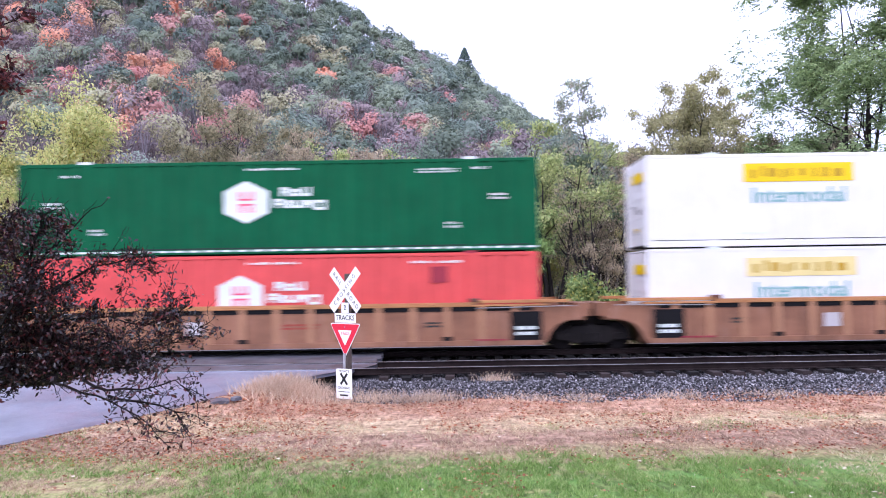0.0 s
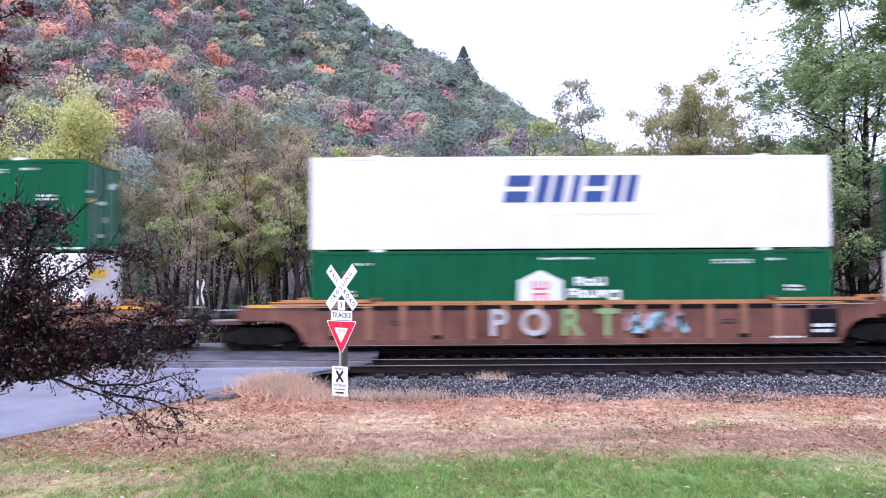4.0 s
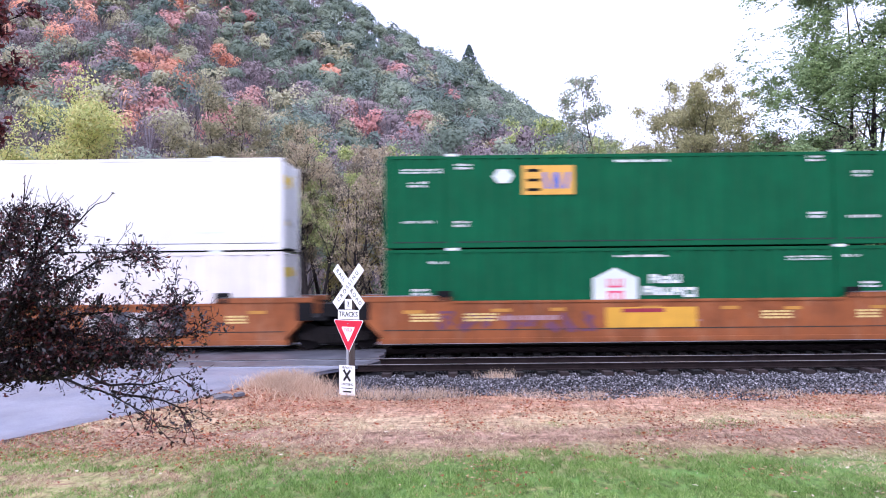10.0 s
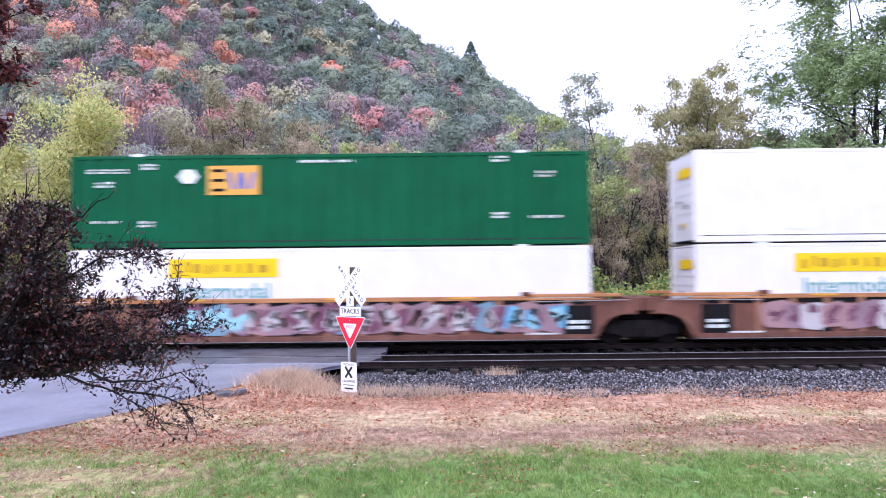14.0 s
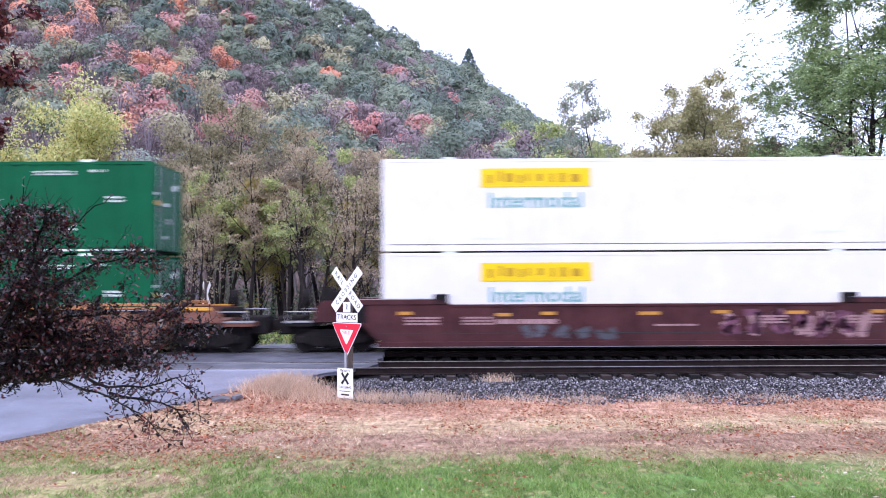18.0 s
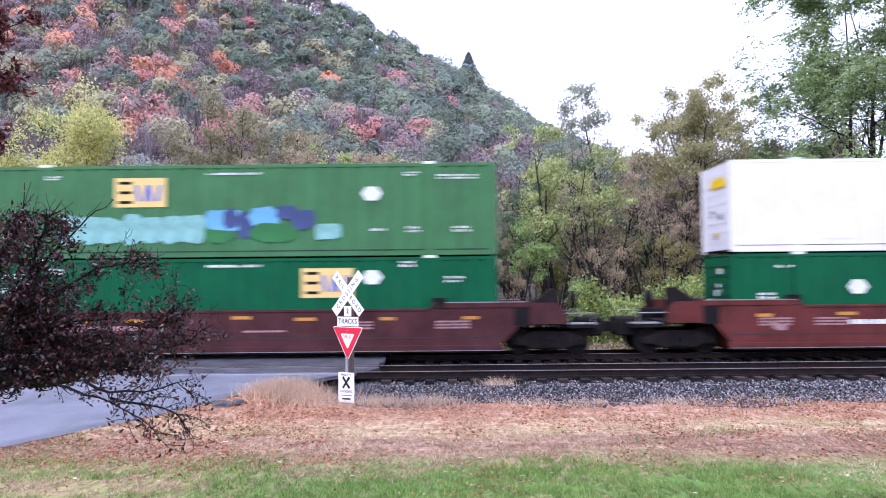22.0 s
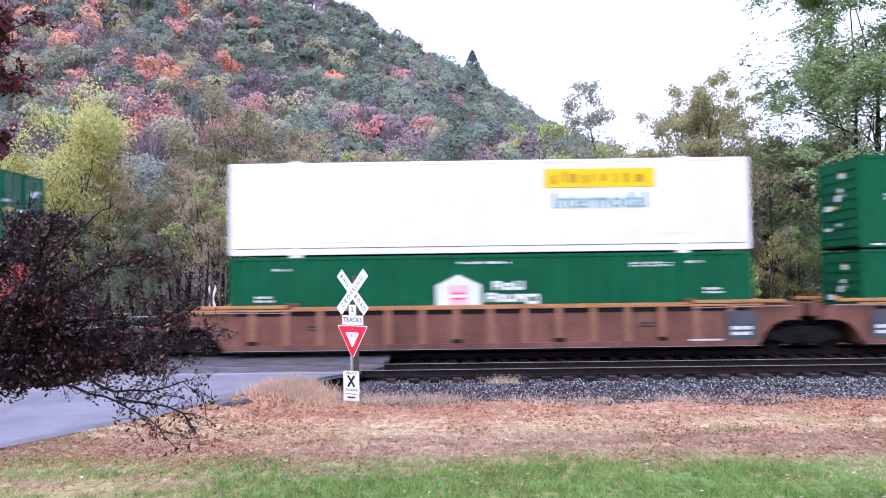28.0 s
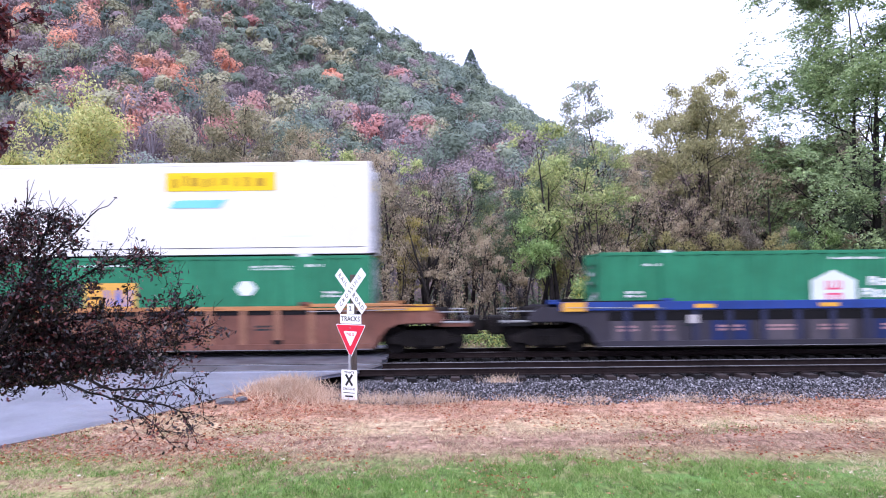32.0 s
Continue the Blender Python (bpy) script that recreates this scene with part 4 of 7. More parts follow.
# forest on the hill: domed crowns of many leaf clumps on the slope
def forest(name, spots, sizes, material, label, seed, full=1.0):
    rg = np.random.default_rng(seed)
    lumps = 9
    foot = np.stack([spots[:, 0], spots[:, 1], land(spots[:, 0], spots[:, 1])], 1)
    verts, shade = [], []
    for lo, hi, per, leaf in ((0, 120, 1000, 0.20), (120, 200, 740, 0.30), (200, 999, 430, 0.44)):
        sel = (spots[:, 1] >= lo) & (spots[:, 1] < hi)
        n = int(sel.sum())
        if not n:
            continue
        per = int(per * full)
        size, base = sizes[sel][:, None, None], foot[sel][:, None]
        tall = rg.uniform(0.8, 1.25, (n, 1, 1)) * np.array([0, 0, 1]) + np.array([1, 1, 0])
        d = rg.normal(size=(n, lumps, 3))
        d[:, :, 2] = np.abs(d[:, :, 2]) - 0.25
        d /= np.linalg.norm(d, axis=2, keepdims=True)
        centre = d * np.array([0.50, 0.50, 0.62]) * rg.uniform(0.6, 1.05, (n, lumps, 1))
        wide = rg.uniform(0.24, 0.42, (n, lumps))
        k = rg.integers(0, lumps, (n, per))
        c = np.take_along_axis(centre, k[:, :, None], 1)
        r = np.take_along_axis(wide, k, 1)[:, :, None]
        e = rg.normal(size=(n, per, 3))
        e[:, :, 1] -= 0.3
        e /= np.linalg.norm(e, axis=2, keepdims=True)
        e[:, :, 2] = np.where(e[:, :, 2] < -0.4, -e[:, :, 2], e[:, :, 2])
        p = ((c + e * r * rg.uniform(0.8, 1.12, (n, per, 1))) * tall + [0, 0, 1.0]) * size + base
        out = e + 0.8 * c / (np.linalg.norm(c, axis=2, keepdims=True) + 1e-6)
        verts.append(leaf_quads(rg, p.reshape(-1, 3), leaf, 0, out.reshape(-1, 3), 0.36))
        shade.append(np.repeat(rg.uniform(0, 1, n), per * 4))
    verts = np.concatenate(verts)
    me = quick_mesh(name, verts, quad_faces(len(verts) // 4), material)
    me.attributes.new("tree_shade", "FLOAT", "POINT").data.foreach_set("value", np.concatenate(shade).astype(np.float32))
    return tagged(new(name, me), label, "forest", kind="stuff")


# single bright maples: x, y, crown, 0 orange or 1 red
ACCENTS = [(-53.1, 126, 4.2, 0), (-88.6, 174, 6.0, 0), (-91.8, 193, 6.0, 0), (-53.1, 181, 5.2, 0), (-51.8, 155, 4.2, 0), (-58.9, 162, 5.0, 0), (-30.7, 202, 4.5, 0),
           (-62, 146, 4.6, 1), (-77, 157, 4.2, 1), (1.5, 205, 4.6, 1), (-14, 164, 4.2, 1), (-71.7, 134, 4.0, 1), (7.1, 191, 3.8, 1), (-8.4, 141, 3.5, 1), (11.3, 154, 3.5, 1)]
frg = np.random.default_rng(77)
spots = []
cell = {}
for _ in range(9000):
    y = math.sqrt(frg.uniform(66 ** 2, 326 ** 2))
    x = y * frg.uniform(-0.66, 0.34)
    if x > 60 and y > 120:
        continue
    if any((x - a) ** 2 + (y - b) ** 2 < 30 for a, b, *_ in ACCENTS):
        continue
    key = (int(x // 6.4), int(y // 6.4))
    if key in cell:
        continue
    cell[key] = 1
    spots.append((x, y))
# a closed line of crowns along the ridge
spots += [(x + frg.uniform(-1, 1), frg.uniform(300, 322)) for x in np.arange(-78, 68, 2.2)]
spots = np.array(spots)
sizes = frg.uniform(3.6, 6.2, len(spots))
near_edge = np.clip((spots[:, 1] - 95) / 40, 0, 1)
tint = np.array([noise.noise(Vector((x * 0.018, y * 0.018, 3.0))) for x, y in spots]) * 0.9 + frg.uniform(-0.5, 0.5, len(spots))
side = spots[:, 0] / spots[:, 1]
tint += 0.10 * step(-0.26, -0.34, side) - 0.35 * step(-0.30, -0.20, side) * step(215, 260, spots[:, 1]) - 0.25 * step(0.0, 0.06, side)
tint = tint - 0.55 * (1 - near_edge) * (tint > 0.25)
order = tint.argsort().argsort() / len(spots)
# leaf colours lifted and pulled towards blue-mauve to carry distance haze
HG = leafy("hill_hazed_green", [(0.120, 0.160, 0.125), (0.220, 0.275, 0.210), (0.350, 0.405, 0.300)], 0.25, patch=0.16, single=0.2, per_tree=True)
HD = leafy("hill_hazed_blue_green", [(0.110, 0.155, 0.138), (0.195, 0.258, 0.222), (0.310, 0.375, 0.315)], 0.25, patch=0.16, single=0.2, per_tree=True)
HB = leafy("hill_hazed_mauve", [(0.184, 0.145, 0.163), (0.301, 0.238, 0.257), (0.427, 0.339, 0.352)], 0.2, patch=0.16, single=0.25, per_tree=True)
HO = leafy("hill_hazed_orange", [(0.582, 0.223, 0.158), (0.776, 0.388, 0.273), (0.795, 0.524, 0.389)], 0.2, patch=0.16, single=0.25, per_tree=True)
HR = leafy("hill_hazed_red", [(0.388, 0.175, 0.173), (0.640, 0.301, 0.284), (0.601, 0.398, 0.367)], 0.2, patch=0.16, single=0.25, per_tree=True)
HY = leafy("hill_hazed_yellow_green", [(0.252, 0.257, 0.173), (0.436, 0.427, 0.284), (0.504, 0.456, 0.326)], 0.2, patch=0.16, single=0.25, per_tree=True)
for nm, lo, hi, m, lb in (("forest_green", 0.0, 0.44, HG, "green forest trees on the hillside"), ("forest_blue_green", 0.44, 0.62, HD, "blue-green forest trees on the hillside"),
                          ("forest_bare", 0.62, 0.82, HB, "half-bare mauve-brown trees on the hillside"), ("forest_yellow", 0.82, 0.915, HY, "yellowing trees on the hillside"),
                          ("forest_red", 0.915, 0.965, HR, "dull red maples on the hillside"), ("forest_orange", 0.965, 1.01, HO, "orange autumn trees on the hillside")):
    sel = (order >= lo) & (order < hi)
    forest(nm, spots[sel], sizes[sel], m, lb, 100 + int(lo * 100), 0.6 if nm == "forest_bare" else 1.0)
for nm, k, m, lb in (("orange_maples", 0, HO, "bright orange maples on the hillside"), ("red_maples", 1, HR, "red maples on the hillside")):
    sel = np.array([a[:3] for a in ACCENTS if a[3] == k])
    forest(nm, sel[:, :2], sel[:, 2], m, lb, 300 + k)
# grey stems that show below and between the crowns
stem_rg = np.random.default_rng(41)
bare = (order > 0.56) & (order < 0.88)
stems = Shape()
for (x, y), s, b in zip(spots, sizes, bare):
    z = float(land(x, y))
    for _ in range(5 if b else 2):
        px, py = x + stem_rg.normal(0, s * 0.35), y - stem_rg.uniform(0.2, 1.0) * s * (1.0 if b else 0.6)
        p = Vector((px, py, float(land(px, py)) - 0.3))
        q = p + Vector((stem_rg.normal(0, 0.7), stem_rg.normal(0, 0.7), s * stem_rg.uniform(0.8, 1.5)))
        stems.tube(p, q, 0.15, 0.09, 3, False)
        if b:
            for _ in range(7 if y < 190 else 3):
                stems.tube(p.lerp(q, stem_rg.uniform(0.4, 0.9)), q + Vector((stem_rg.normal(0, 1.2), stem_rg.normal(0, 0.8), stem_rg.uniform(0.2, 1.8))), 0.08, 0.04, 3, False)
STEM = grain("grey_stems", [(0.3, (0.10, 0.085, 0.095)), (0.7, (0.24, 0.21, 0.23))], 0.5, randomly="island")
tagged(new("forest_stems", stems.mesh("forest_stems", STEM)), "thin grey trunks of the trees on the hillside", "trunks", kind="stuff")
fir = thing("conifer", "dark conifer on the ridge of the hill", "tree", at=pose(10.3, 318, float(land(10.3, 318))) @ Matrix.Scale(1.35, 4))
part("trunk", Shape().tube((0, 0, 0), (0, 0, 12.5), 0.25, 0.03, 6, False), M["bark"], fir)
crg = np.random.default_rng(12)
ch = crg.uniform(0.1, 1, 1500) ** 0.8
ca = crg.uniform(0, 2 * math.pi, 1500)
cr = (1 - ch) ** 0.7 * 4.6 * crg.uniform(0.3, 1, 1500) + 0.15
cone = np.stack([np.cos(ca) * cr, np.sin(ca) * cr, 1.5 + ch * 11.2 - cr * 0.25], 1)
part("crown", quick_mesh("crown", leaf_quads(crg, cone, 0.4), quad_faces(1500), HD), HD, fir)


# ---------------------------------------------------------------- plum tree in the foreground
# limb points, in metres, placed to fit the camera's view of the tree
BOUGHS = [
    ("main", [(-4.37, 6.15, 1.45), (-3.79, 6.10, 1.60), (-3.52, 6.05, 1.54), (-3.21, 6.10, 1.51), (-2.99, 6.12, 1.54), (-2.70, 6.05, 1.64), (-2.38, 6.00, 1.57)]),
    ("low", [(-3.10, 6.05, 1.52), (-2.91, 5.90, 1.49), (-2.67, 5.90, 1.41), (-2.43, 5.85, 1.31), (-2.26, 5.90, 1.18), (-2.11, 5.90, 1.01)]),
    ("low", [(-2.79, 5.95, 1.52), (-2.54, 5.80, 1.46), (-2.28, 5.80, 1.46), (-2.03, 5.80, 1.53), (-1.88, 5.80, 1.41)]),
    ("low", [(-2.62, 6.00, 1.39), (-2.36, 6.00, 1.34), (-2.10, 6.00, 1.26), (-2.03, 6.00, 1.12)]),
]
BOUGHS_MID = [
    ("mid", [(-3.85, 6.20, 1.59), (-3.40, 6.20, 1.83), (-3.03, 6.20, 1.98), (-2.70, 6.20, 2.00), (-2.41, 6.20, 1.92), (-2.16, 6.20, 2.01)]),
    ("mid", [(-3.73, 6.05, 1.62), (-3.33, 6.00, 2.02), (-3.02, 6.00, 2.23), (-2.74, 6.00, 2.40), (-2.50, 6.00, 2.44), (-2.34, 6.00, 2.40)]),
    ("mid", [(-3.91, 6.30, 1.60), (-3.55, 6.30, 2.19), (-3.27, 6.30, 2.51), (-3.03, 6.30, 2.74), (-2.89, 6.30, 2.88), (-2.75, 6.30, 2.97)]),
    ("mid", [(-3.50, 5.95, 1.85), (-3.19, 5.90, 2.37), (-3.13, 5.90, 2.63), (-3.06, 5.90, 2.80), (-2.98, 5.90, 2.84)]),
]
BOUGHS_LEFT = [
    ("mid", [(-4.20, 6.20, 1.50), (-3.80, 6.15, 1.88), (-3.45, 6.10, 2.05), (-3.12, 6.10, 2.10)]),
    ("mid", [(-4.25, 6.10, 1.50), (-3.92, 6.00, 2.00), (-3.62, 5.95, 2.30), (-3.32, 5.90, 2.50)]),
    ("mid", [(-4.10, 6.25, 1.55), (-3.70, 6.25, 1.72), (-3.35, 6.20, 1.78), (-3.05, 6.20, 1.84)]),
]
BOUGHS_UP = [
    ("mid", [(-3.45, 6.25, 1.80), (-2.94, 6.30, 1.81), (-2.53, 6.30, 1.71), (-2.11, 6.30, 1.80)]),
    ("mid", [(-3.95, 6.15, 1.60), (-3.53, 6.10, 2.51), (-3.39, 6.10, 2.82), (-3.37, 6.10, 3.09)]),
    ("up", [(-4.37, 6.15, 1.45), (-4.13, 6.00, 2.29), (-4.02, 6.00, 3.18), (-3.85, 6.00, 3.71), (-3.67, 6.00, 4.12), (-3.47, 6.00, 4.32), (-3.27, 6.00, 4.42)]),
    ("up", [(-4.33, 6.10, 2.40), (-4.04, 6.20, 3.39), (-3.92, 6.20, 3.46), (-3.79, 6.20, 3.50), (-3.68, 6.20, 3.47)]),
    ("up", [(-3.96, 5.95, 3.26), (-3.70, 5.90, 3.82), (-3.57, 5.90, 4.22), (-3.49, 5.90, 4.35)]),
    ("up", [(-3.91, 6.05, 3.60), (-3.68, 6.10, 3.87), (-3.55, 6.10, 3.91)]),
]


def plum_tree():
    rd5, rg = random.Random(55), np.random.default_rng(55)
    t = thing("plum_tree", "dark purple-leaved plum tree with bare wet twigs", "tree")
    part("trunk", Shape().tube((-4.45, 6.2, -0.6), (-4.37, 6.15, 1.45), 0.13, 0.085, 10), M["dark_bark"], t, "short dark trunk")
    wood, tips = [], []
    amount = {"main": 66, "low": 17, "mid": 26, "up": 19}

    def twig(p, d, length, r, level, kind):
        n = 3
        if kind in ("main", "mid") and p.z > np.interp(p.x, [-3.5, -2.95, -2.55, -2.15, -1.9], [2.98, 2.84, 2.72, 2.40, 2.0]) - 0.12 * rd5.random():
            return
        for i in range(n):
            q = p + d * (length / n)
            wood.append((p, q, r, r * 0.8))
            r *= 0.8
            d = (d + Vector((rd5.uniform(-0.35, 0.35), rd5.uniform(-0.35, 0.35), rd5.uniform(-0.25, 0.35)))).normalized()
            p = q
            if level > 0:
                for _ in range(2 if level > 1 else 1):
                    e = (d * 0.5 + Vector((rd5.uniform(-1, 1), rd5.uniform(-0.7, 0.7), rd5.uniform(-0.8, 1)))).normalized()
                    twig(p, e, length * rd5.uniform(0.4, 0.7), r * 0.7, level - 1, kind)
            k = {"low": 0.7, "main": 0.62, "mid": 0.80, "up": 3.2}[kind] * (1.0 + 0.5 * (p.x < -2.85 and kind in ("main", "mid")))
            for _ in range(int(k + rd5.random())):
                if kind in ("main", "mid") and p.z > np.interp(p.x, [-3.5, -2.95, -2.55, -2.15, -1.9], [2.98, 2.82, 2.68, 2.36, 2.0]) + rd5.gauss(0, 0.05):
                    continue
                tips.append(p + Vector((rd5.gauss(0, 0.022), rd5.gauss(0, 0.022), rd5.gauss(-0.012, 0.022))))

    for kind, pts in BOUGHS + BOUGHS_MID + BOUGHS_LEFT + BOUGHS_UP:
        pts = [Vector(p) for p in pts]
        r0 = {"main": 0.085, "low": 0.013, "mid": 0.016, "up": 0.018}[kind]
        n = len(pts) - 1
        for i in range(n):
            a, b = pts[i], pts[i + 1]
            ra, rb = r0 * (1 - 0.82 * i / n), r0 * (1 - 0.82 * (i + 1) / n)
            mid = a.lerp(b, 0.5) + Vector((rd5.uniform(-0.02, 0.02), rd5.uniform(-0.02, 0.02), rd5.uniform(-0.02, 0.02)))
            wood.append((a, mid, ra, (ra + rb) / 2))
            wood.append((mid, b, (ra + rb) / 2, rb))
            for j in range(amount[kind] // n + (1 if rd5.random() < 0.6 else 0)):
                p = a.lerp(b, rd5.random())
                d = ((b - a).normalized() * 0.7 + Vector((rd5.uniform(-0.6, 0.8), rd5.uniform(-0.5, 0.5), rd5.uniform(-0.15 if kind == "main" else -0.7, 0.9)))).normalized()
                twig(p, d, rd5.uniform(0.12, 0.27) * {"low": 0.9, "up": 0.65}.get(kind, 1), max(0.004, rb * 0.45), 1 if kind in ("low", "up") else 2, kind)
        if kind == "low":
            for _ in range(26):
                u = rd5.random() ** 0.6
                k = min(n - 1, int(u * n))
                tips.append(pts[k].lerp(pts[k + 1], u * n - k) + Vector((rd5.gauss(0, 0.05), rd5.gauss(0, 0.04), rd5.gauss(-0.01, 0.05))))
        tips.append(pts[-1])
    sh = Shape()
    for a, b, ra, rb in wood:
        sh.tube(a, b, max(ra, 0.0022), max(rb, 0.0018), 5 if ra > 0.01 else 3, False)
    tagged(part("twig_growth", sh, M["dark_bark"], t, "dark wet limbs and twigs"), kind="stuff")
    c = np.array(tips)
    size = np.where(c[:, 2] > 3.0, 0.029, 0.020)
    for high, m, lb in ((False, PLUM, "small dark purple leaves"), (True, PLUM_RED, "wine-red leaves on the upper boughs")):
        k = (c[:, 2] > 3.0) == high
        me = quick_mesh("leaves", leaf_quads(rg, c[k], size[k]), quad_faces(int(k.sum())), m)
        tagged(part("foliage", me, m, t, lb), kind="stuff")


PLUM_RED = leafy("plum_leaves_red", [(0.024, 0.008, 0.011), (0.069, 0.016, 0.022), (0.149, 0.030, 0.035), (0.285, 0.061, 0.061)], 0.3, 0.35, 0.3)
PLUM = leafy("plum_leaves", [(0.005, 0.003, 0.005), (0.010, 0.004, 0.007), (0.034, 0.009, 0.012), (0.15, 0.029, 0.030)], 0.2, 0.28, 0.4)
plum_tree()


# ---------------------------------------------------------------- grass and fallen leaves
def blades(name, x, y, height, width, material, label, seed, lean=0.35, base=None):
    rg = np.random.default_rng(seed)
    n = len(x)
    z = (land(x, y) if base is None else base) - 0.005
    a = rg.uniform(0, 2 * math.pi, n)
    h = height * rg.uniform(0.5, 1.4, n)
    dx, dy = np.cos(a), np.sin(a)
    w = width * rg.uniform(0.7, 1.4, n)
    tx, ty = rg.normal(0, lean, n) * h, rg.normal(0, lean, n) * h
    v = np.stack([np.stack([x - dx * w, y - dy * w, z], 1), np.stack([x + dx * w, y + dy * w, z], 1), np.stack([x + tx, y + ty, z + h], 1)], 1)
    return tagged(new(name, quick_mesh(name, v.reshape(-1, 3), np.arange(3 * n).reshape(n, 3), material)), label, "grass", kind="stuff")


def scatter(rg, n, y0, y1, keep):
    y = np.sqrt(rg.uniform(y0 * y0, y1 * y1, n))
    x = y * rg.uniform(-0.66, 0.66, n)
    ok = keep(x, y, rg) & (x > road_right(y) + 0.03)
    return x[ok], y[ok]


def patchy(x, y, s=0.55, o=0.0):
    return np.array([noise.noise(Vector((a * s + o, b * s, 1.7))) for a, b in zip(x, y)])


GREEN_BLADE = leafy("grass_green", [(0.055, 0.100, 0.026), (0.17, 0.29, 0.070), (0.26, 0.41, 0.12), (0.50, 0.50, 0.25)], 0.3, 0.7, patch=1.6, single=0.75, along=0.4)
DRY_BLADE = leafy("grass_dry", [(0.13, 0.065, 0.05), (0.40, 0.26, 0.19), (0.54, 0.40, 0.285), (0.72, 0.62, 0.43)], 0.3, 0.8, patch=1.6, single=0.75, along=0.35)
PALE_BLADE = leafy("grass_straw_pale", [(0.220, 0.125, 0.080), (0.580, 0.468, 0.300), (0.700, 0.603, 0.400), (0.820, 0.749, 0.540)], 0.3, 0.8, patch=1.6, single=0.75, along=0.35)
ROSE_BLADE = leafy("grass_russet", [(0.18, 0.070, 0.048), (0.50, 0.28, 0.19), (0.62, 0.42, 0.29), (0.74, 0.60, 0.43)], 0.3, 0.8, patch=1.6, single=0.75, along=0.35)
STRAW = leafy("grass_straw", [(0.48, 0.33, 0.24), (0.66, 0.50, 0.38), (0.80, 0.66, 0.52)], 0.35, 0.8)
lrg = np.random.default_rng(61)


def clumps(x, y, o):
    """Tufts a hand wide, drawn out along the view."""
    return np.array([noise.noise(Vector((a * 7 + o, b * 2.6, 0.4))) for a, b in zip(x, y)])


def lawn_limit(x, y):
    """How far the green reaches: shorter on the drier ground to one side, with a bare straw patch by the road."""
    lim = 11.75 + 1.1 * patchy(x, y, 0.5) + 0.3 * np.sin(x * 0.8) - 1.3 * step(3.6, 6.0, x)
    return lim - 3.0 * (((x + 5.0) / 1.5) ** 2 + ((y - 10.7) / 0.42) ** 2 < 1)


bx, by = scatter(lrg, 230000, 8.6, 13.2, lambda x, y, r: np.ones(len(x), bool))
keep = (by < lawn_limit(bx, by) + lrg.normal(0, 0.3, len(bx))) & (lrg.uniform(0, 1, len(bx)) > 0.62 * step(-2.6, -4.0, bx)) & (clumps(bx, by, 0) + lrg.uniform(-0.35, 0.35, len(bx)) > -0.08)
blades("lawn_grass", bx[keep], by[keep], 0.060, 0.0055, GREEN_BLADE, "short green lawn grass", 62, 0.6)
bx, by = scatter(lrg, 210000, 9.0, 17.2, lambda x, y, r: np.ones(len(x), bool))
keep = (by > lawn_limit(bx, by) - lrg.normal(0.2, 0.4, len(bx)) - 3.0 * step(-2.6, -4.2, bx) * (lrg.uniform(0, 1, len(bx)) < 0.45)) & (patchy(bx, by, 1.3, 9) > -0.45) & (clumps(bx, by, 20) + lrg.uniform(-0.3, 0.3, len(bx)) > 0.0)
bx, by = bx[keep], by[keep]
band = by + 3.2 * step(4.0, 5.5, bx) * step(12.6, 11.4, by) + 1.6 * patchy(bx * 0.4, by, 0.7, 3) + lrg.normal(0, 0.35, len(bx))
for nm, lo, hi, m, lb in (("dry_grass", 0, 13.5, DRY_BLADE, "withered brown lawn grass"), ("straw_grass", 13.5, 14.9, PALE_BLADE, "withered straw-pale lawn grass"), ("russet_grass", 14.9, 99, ROSE_BLADE, "withered pinkish-red grass near the ballast")):
    k = (band >= lo) & (band < hi)
    blades(nm, bx[k], by[k], 0.045, 0.006, m, lb, 63, 1.0)
# green patches in the dry zone
bx, by = scatter(lrg, 40000, 11.0, 15.2, lambda x, y, r: np.ones(len(x), bool))
keep = patchy(bx, by, 0.8, 30) > 0.40 - 0.42 * step(-2.2, -4.5, bx) * step(14.6, 12.5, by)
keep |= ((bx - 3.6) / 0.6) ** 2 + ((by - 13.4) / 0.32) ** 2 < lrg.uniform(0.3, 1.2, len(bx))
blades("green_patches", bx[keep], by[keep], 0.04, 0.005, GREEN_BLADE, "patches of green grass among withered grass", 64)
# tall straw along the ballast and on the bank by the road
n = 5200
sx, sy = lrg.uniform(-5.0, 14, n), 16.75 + lrg.normal(0, 0.20, n)
k = (sx > road_right(sy) + 0.05) & (patchy(sx, sy, 0.9, 5) > 0.08)
blades("straw_edge", sx[k], sy[k], 0.13, 0.006, STRAW, "tall pale straw along the edge of the ballast", 65, 0.8)
n = 5200
sx, sy = lrg.normal(-3.85, 0.55, n), lrg.normal(17.35, 0.34, n)
k = sx > road_right(sy) + 0.04
blades("straw_bank", sx[k], sy[k], 0.25, 0.007, STRAW, "tuft of tall pale straw on the bank by the road", 66, 0.6)
for nm, cx, cy, s, cnt in (("straw_tuft", 1.25, 19.15, 0.14, 260), ("straw_tuft_by_sign", -1.6, 16.95, 0.30, 500), ("straw_tuft_short", -0.3, 16.85, 0.25, 420)):
    blades(nm, lrg.normal(cx, s * 1.6, cnt), lrg.normal(cy, s * 0.6, cnt), 0.22, 0.006, STRAW, "small tuft of pale straw", 67 + cnt, 0.4)
# fallen leaves
LITTER = leafy("fallen_leaves", [(0.15, 0.040, 0.026), (0.34, 0.085, 0.040), (0.44, 0.17, 0.075), (0.52, 0.36, 0.23), (0.15, 0.065, 0.045), (0.40, 0.11, 0.075)], 0.1, 0.6)
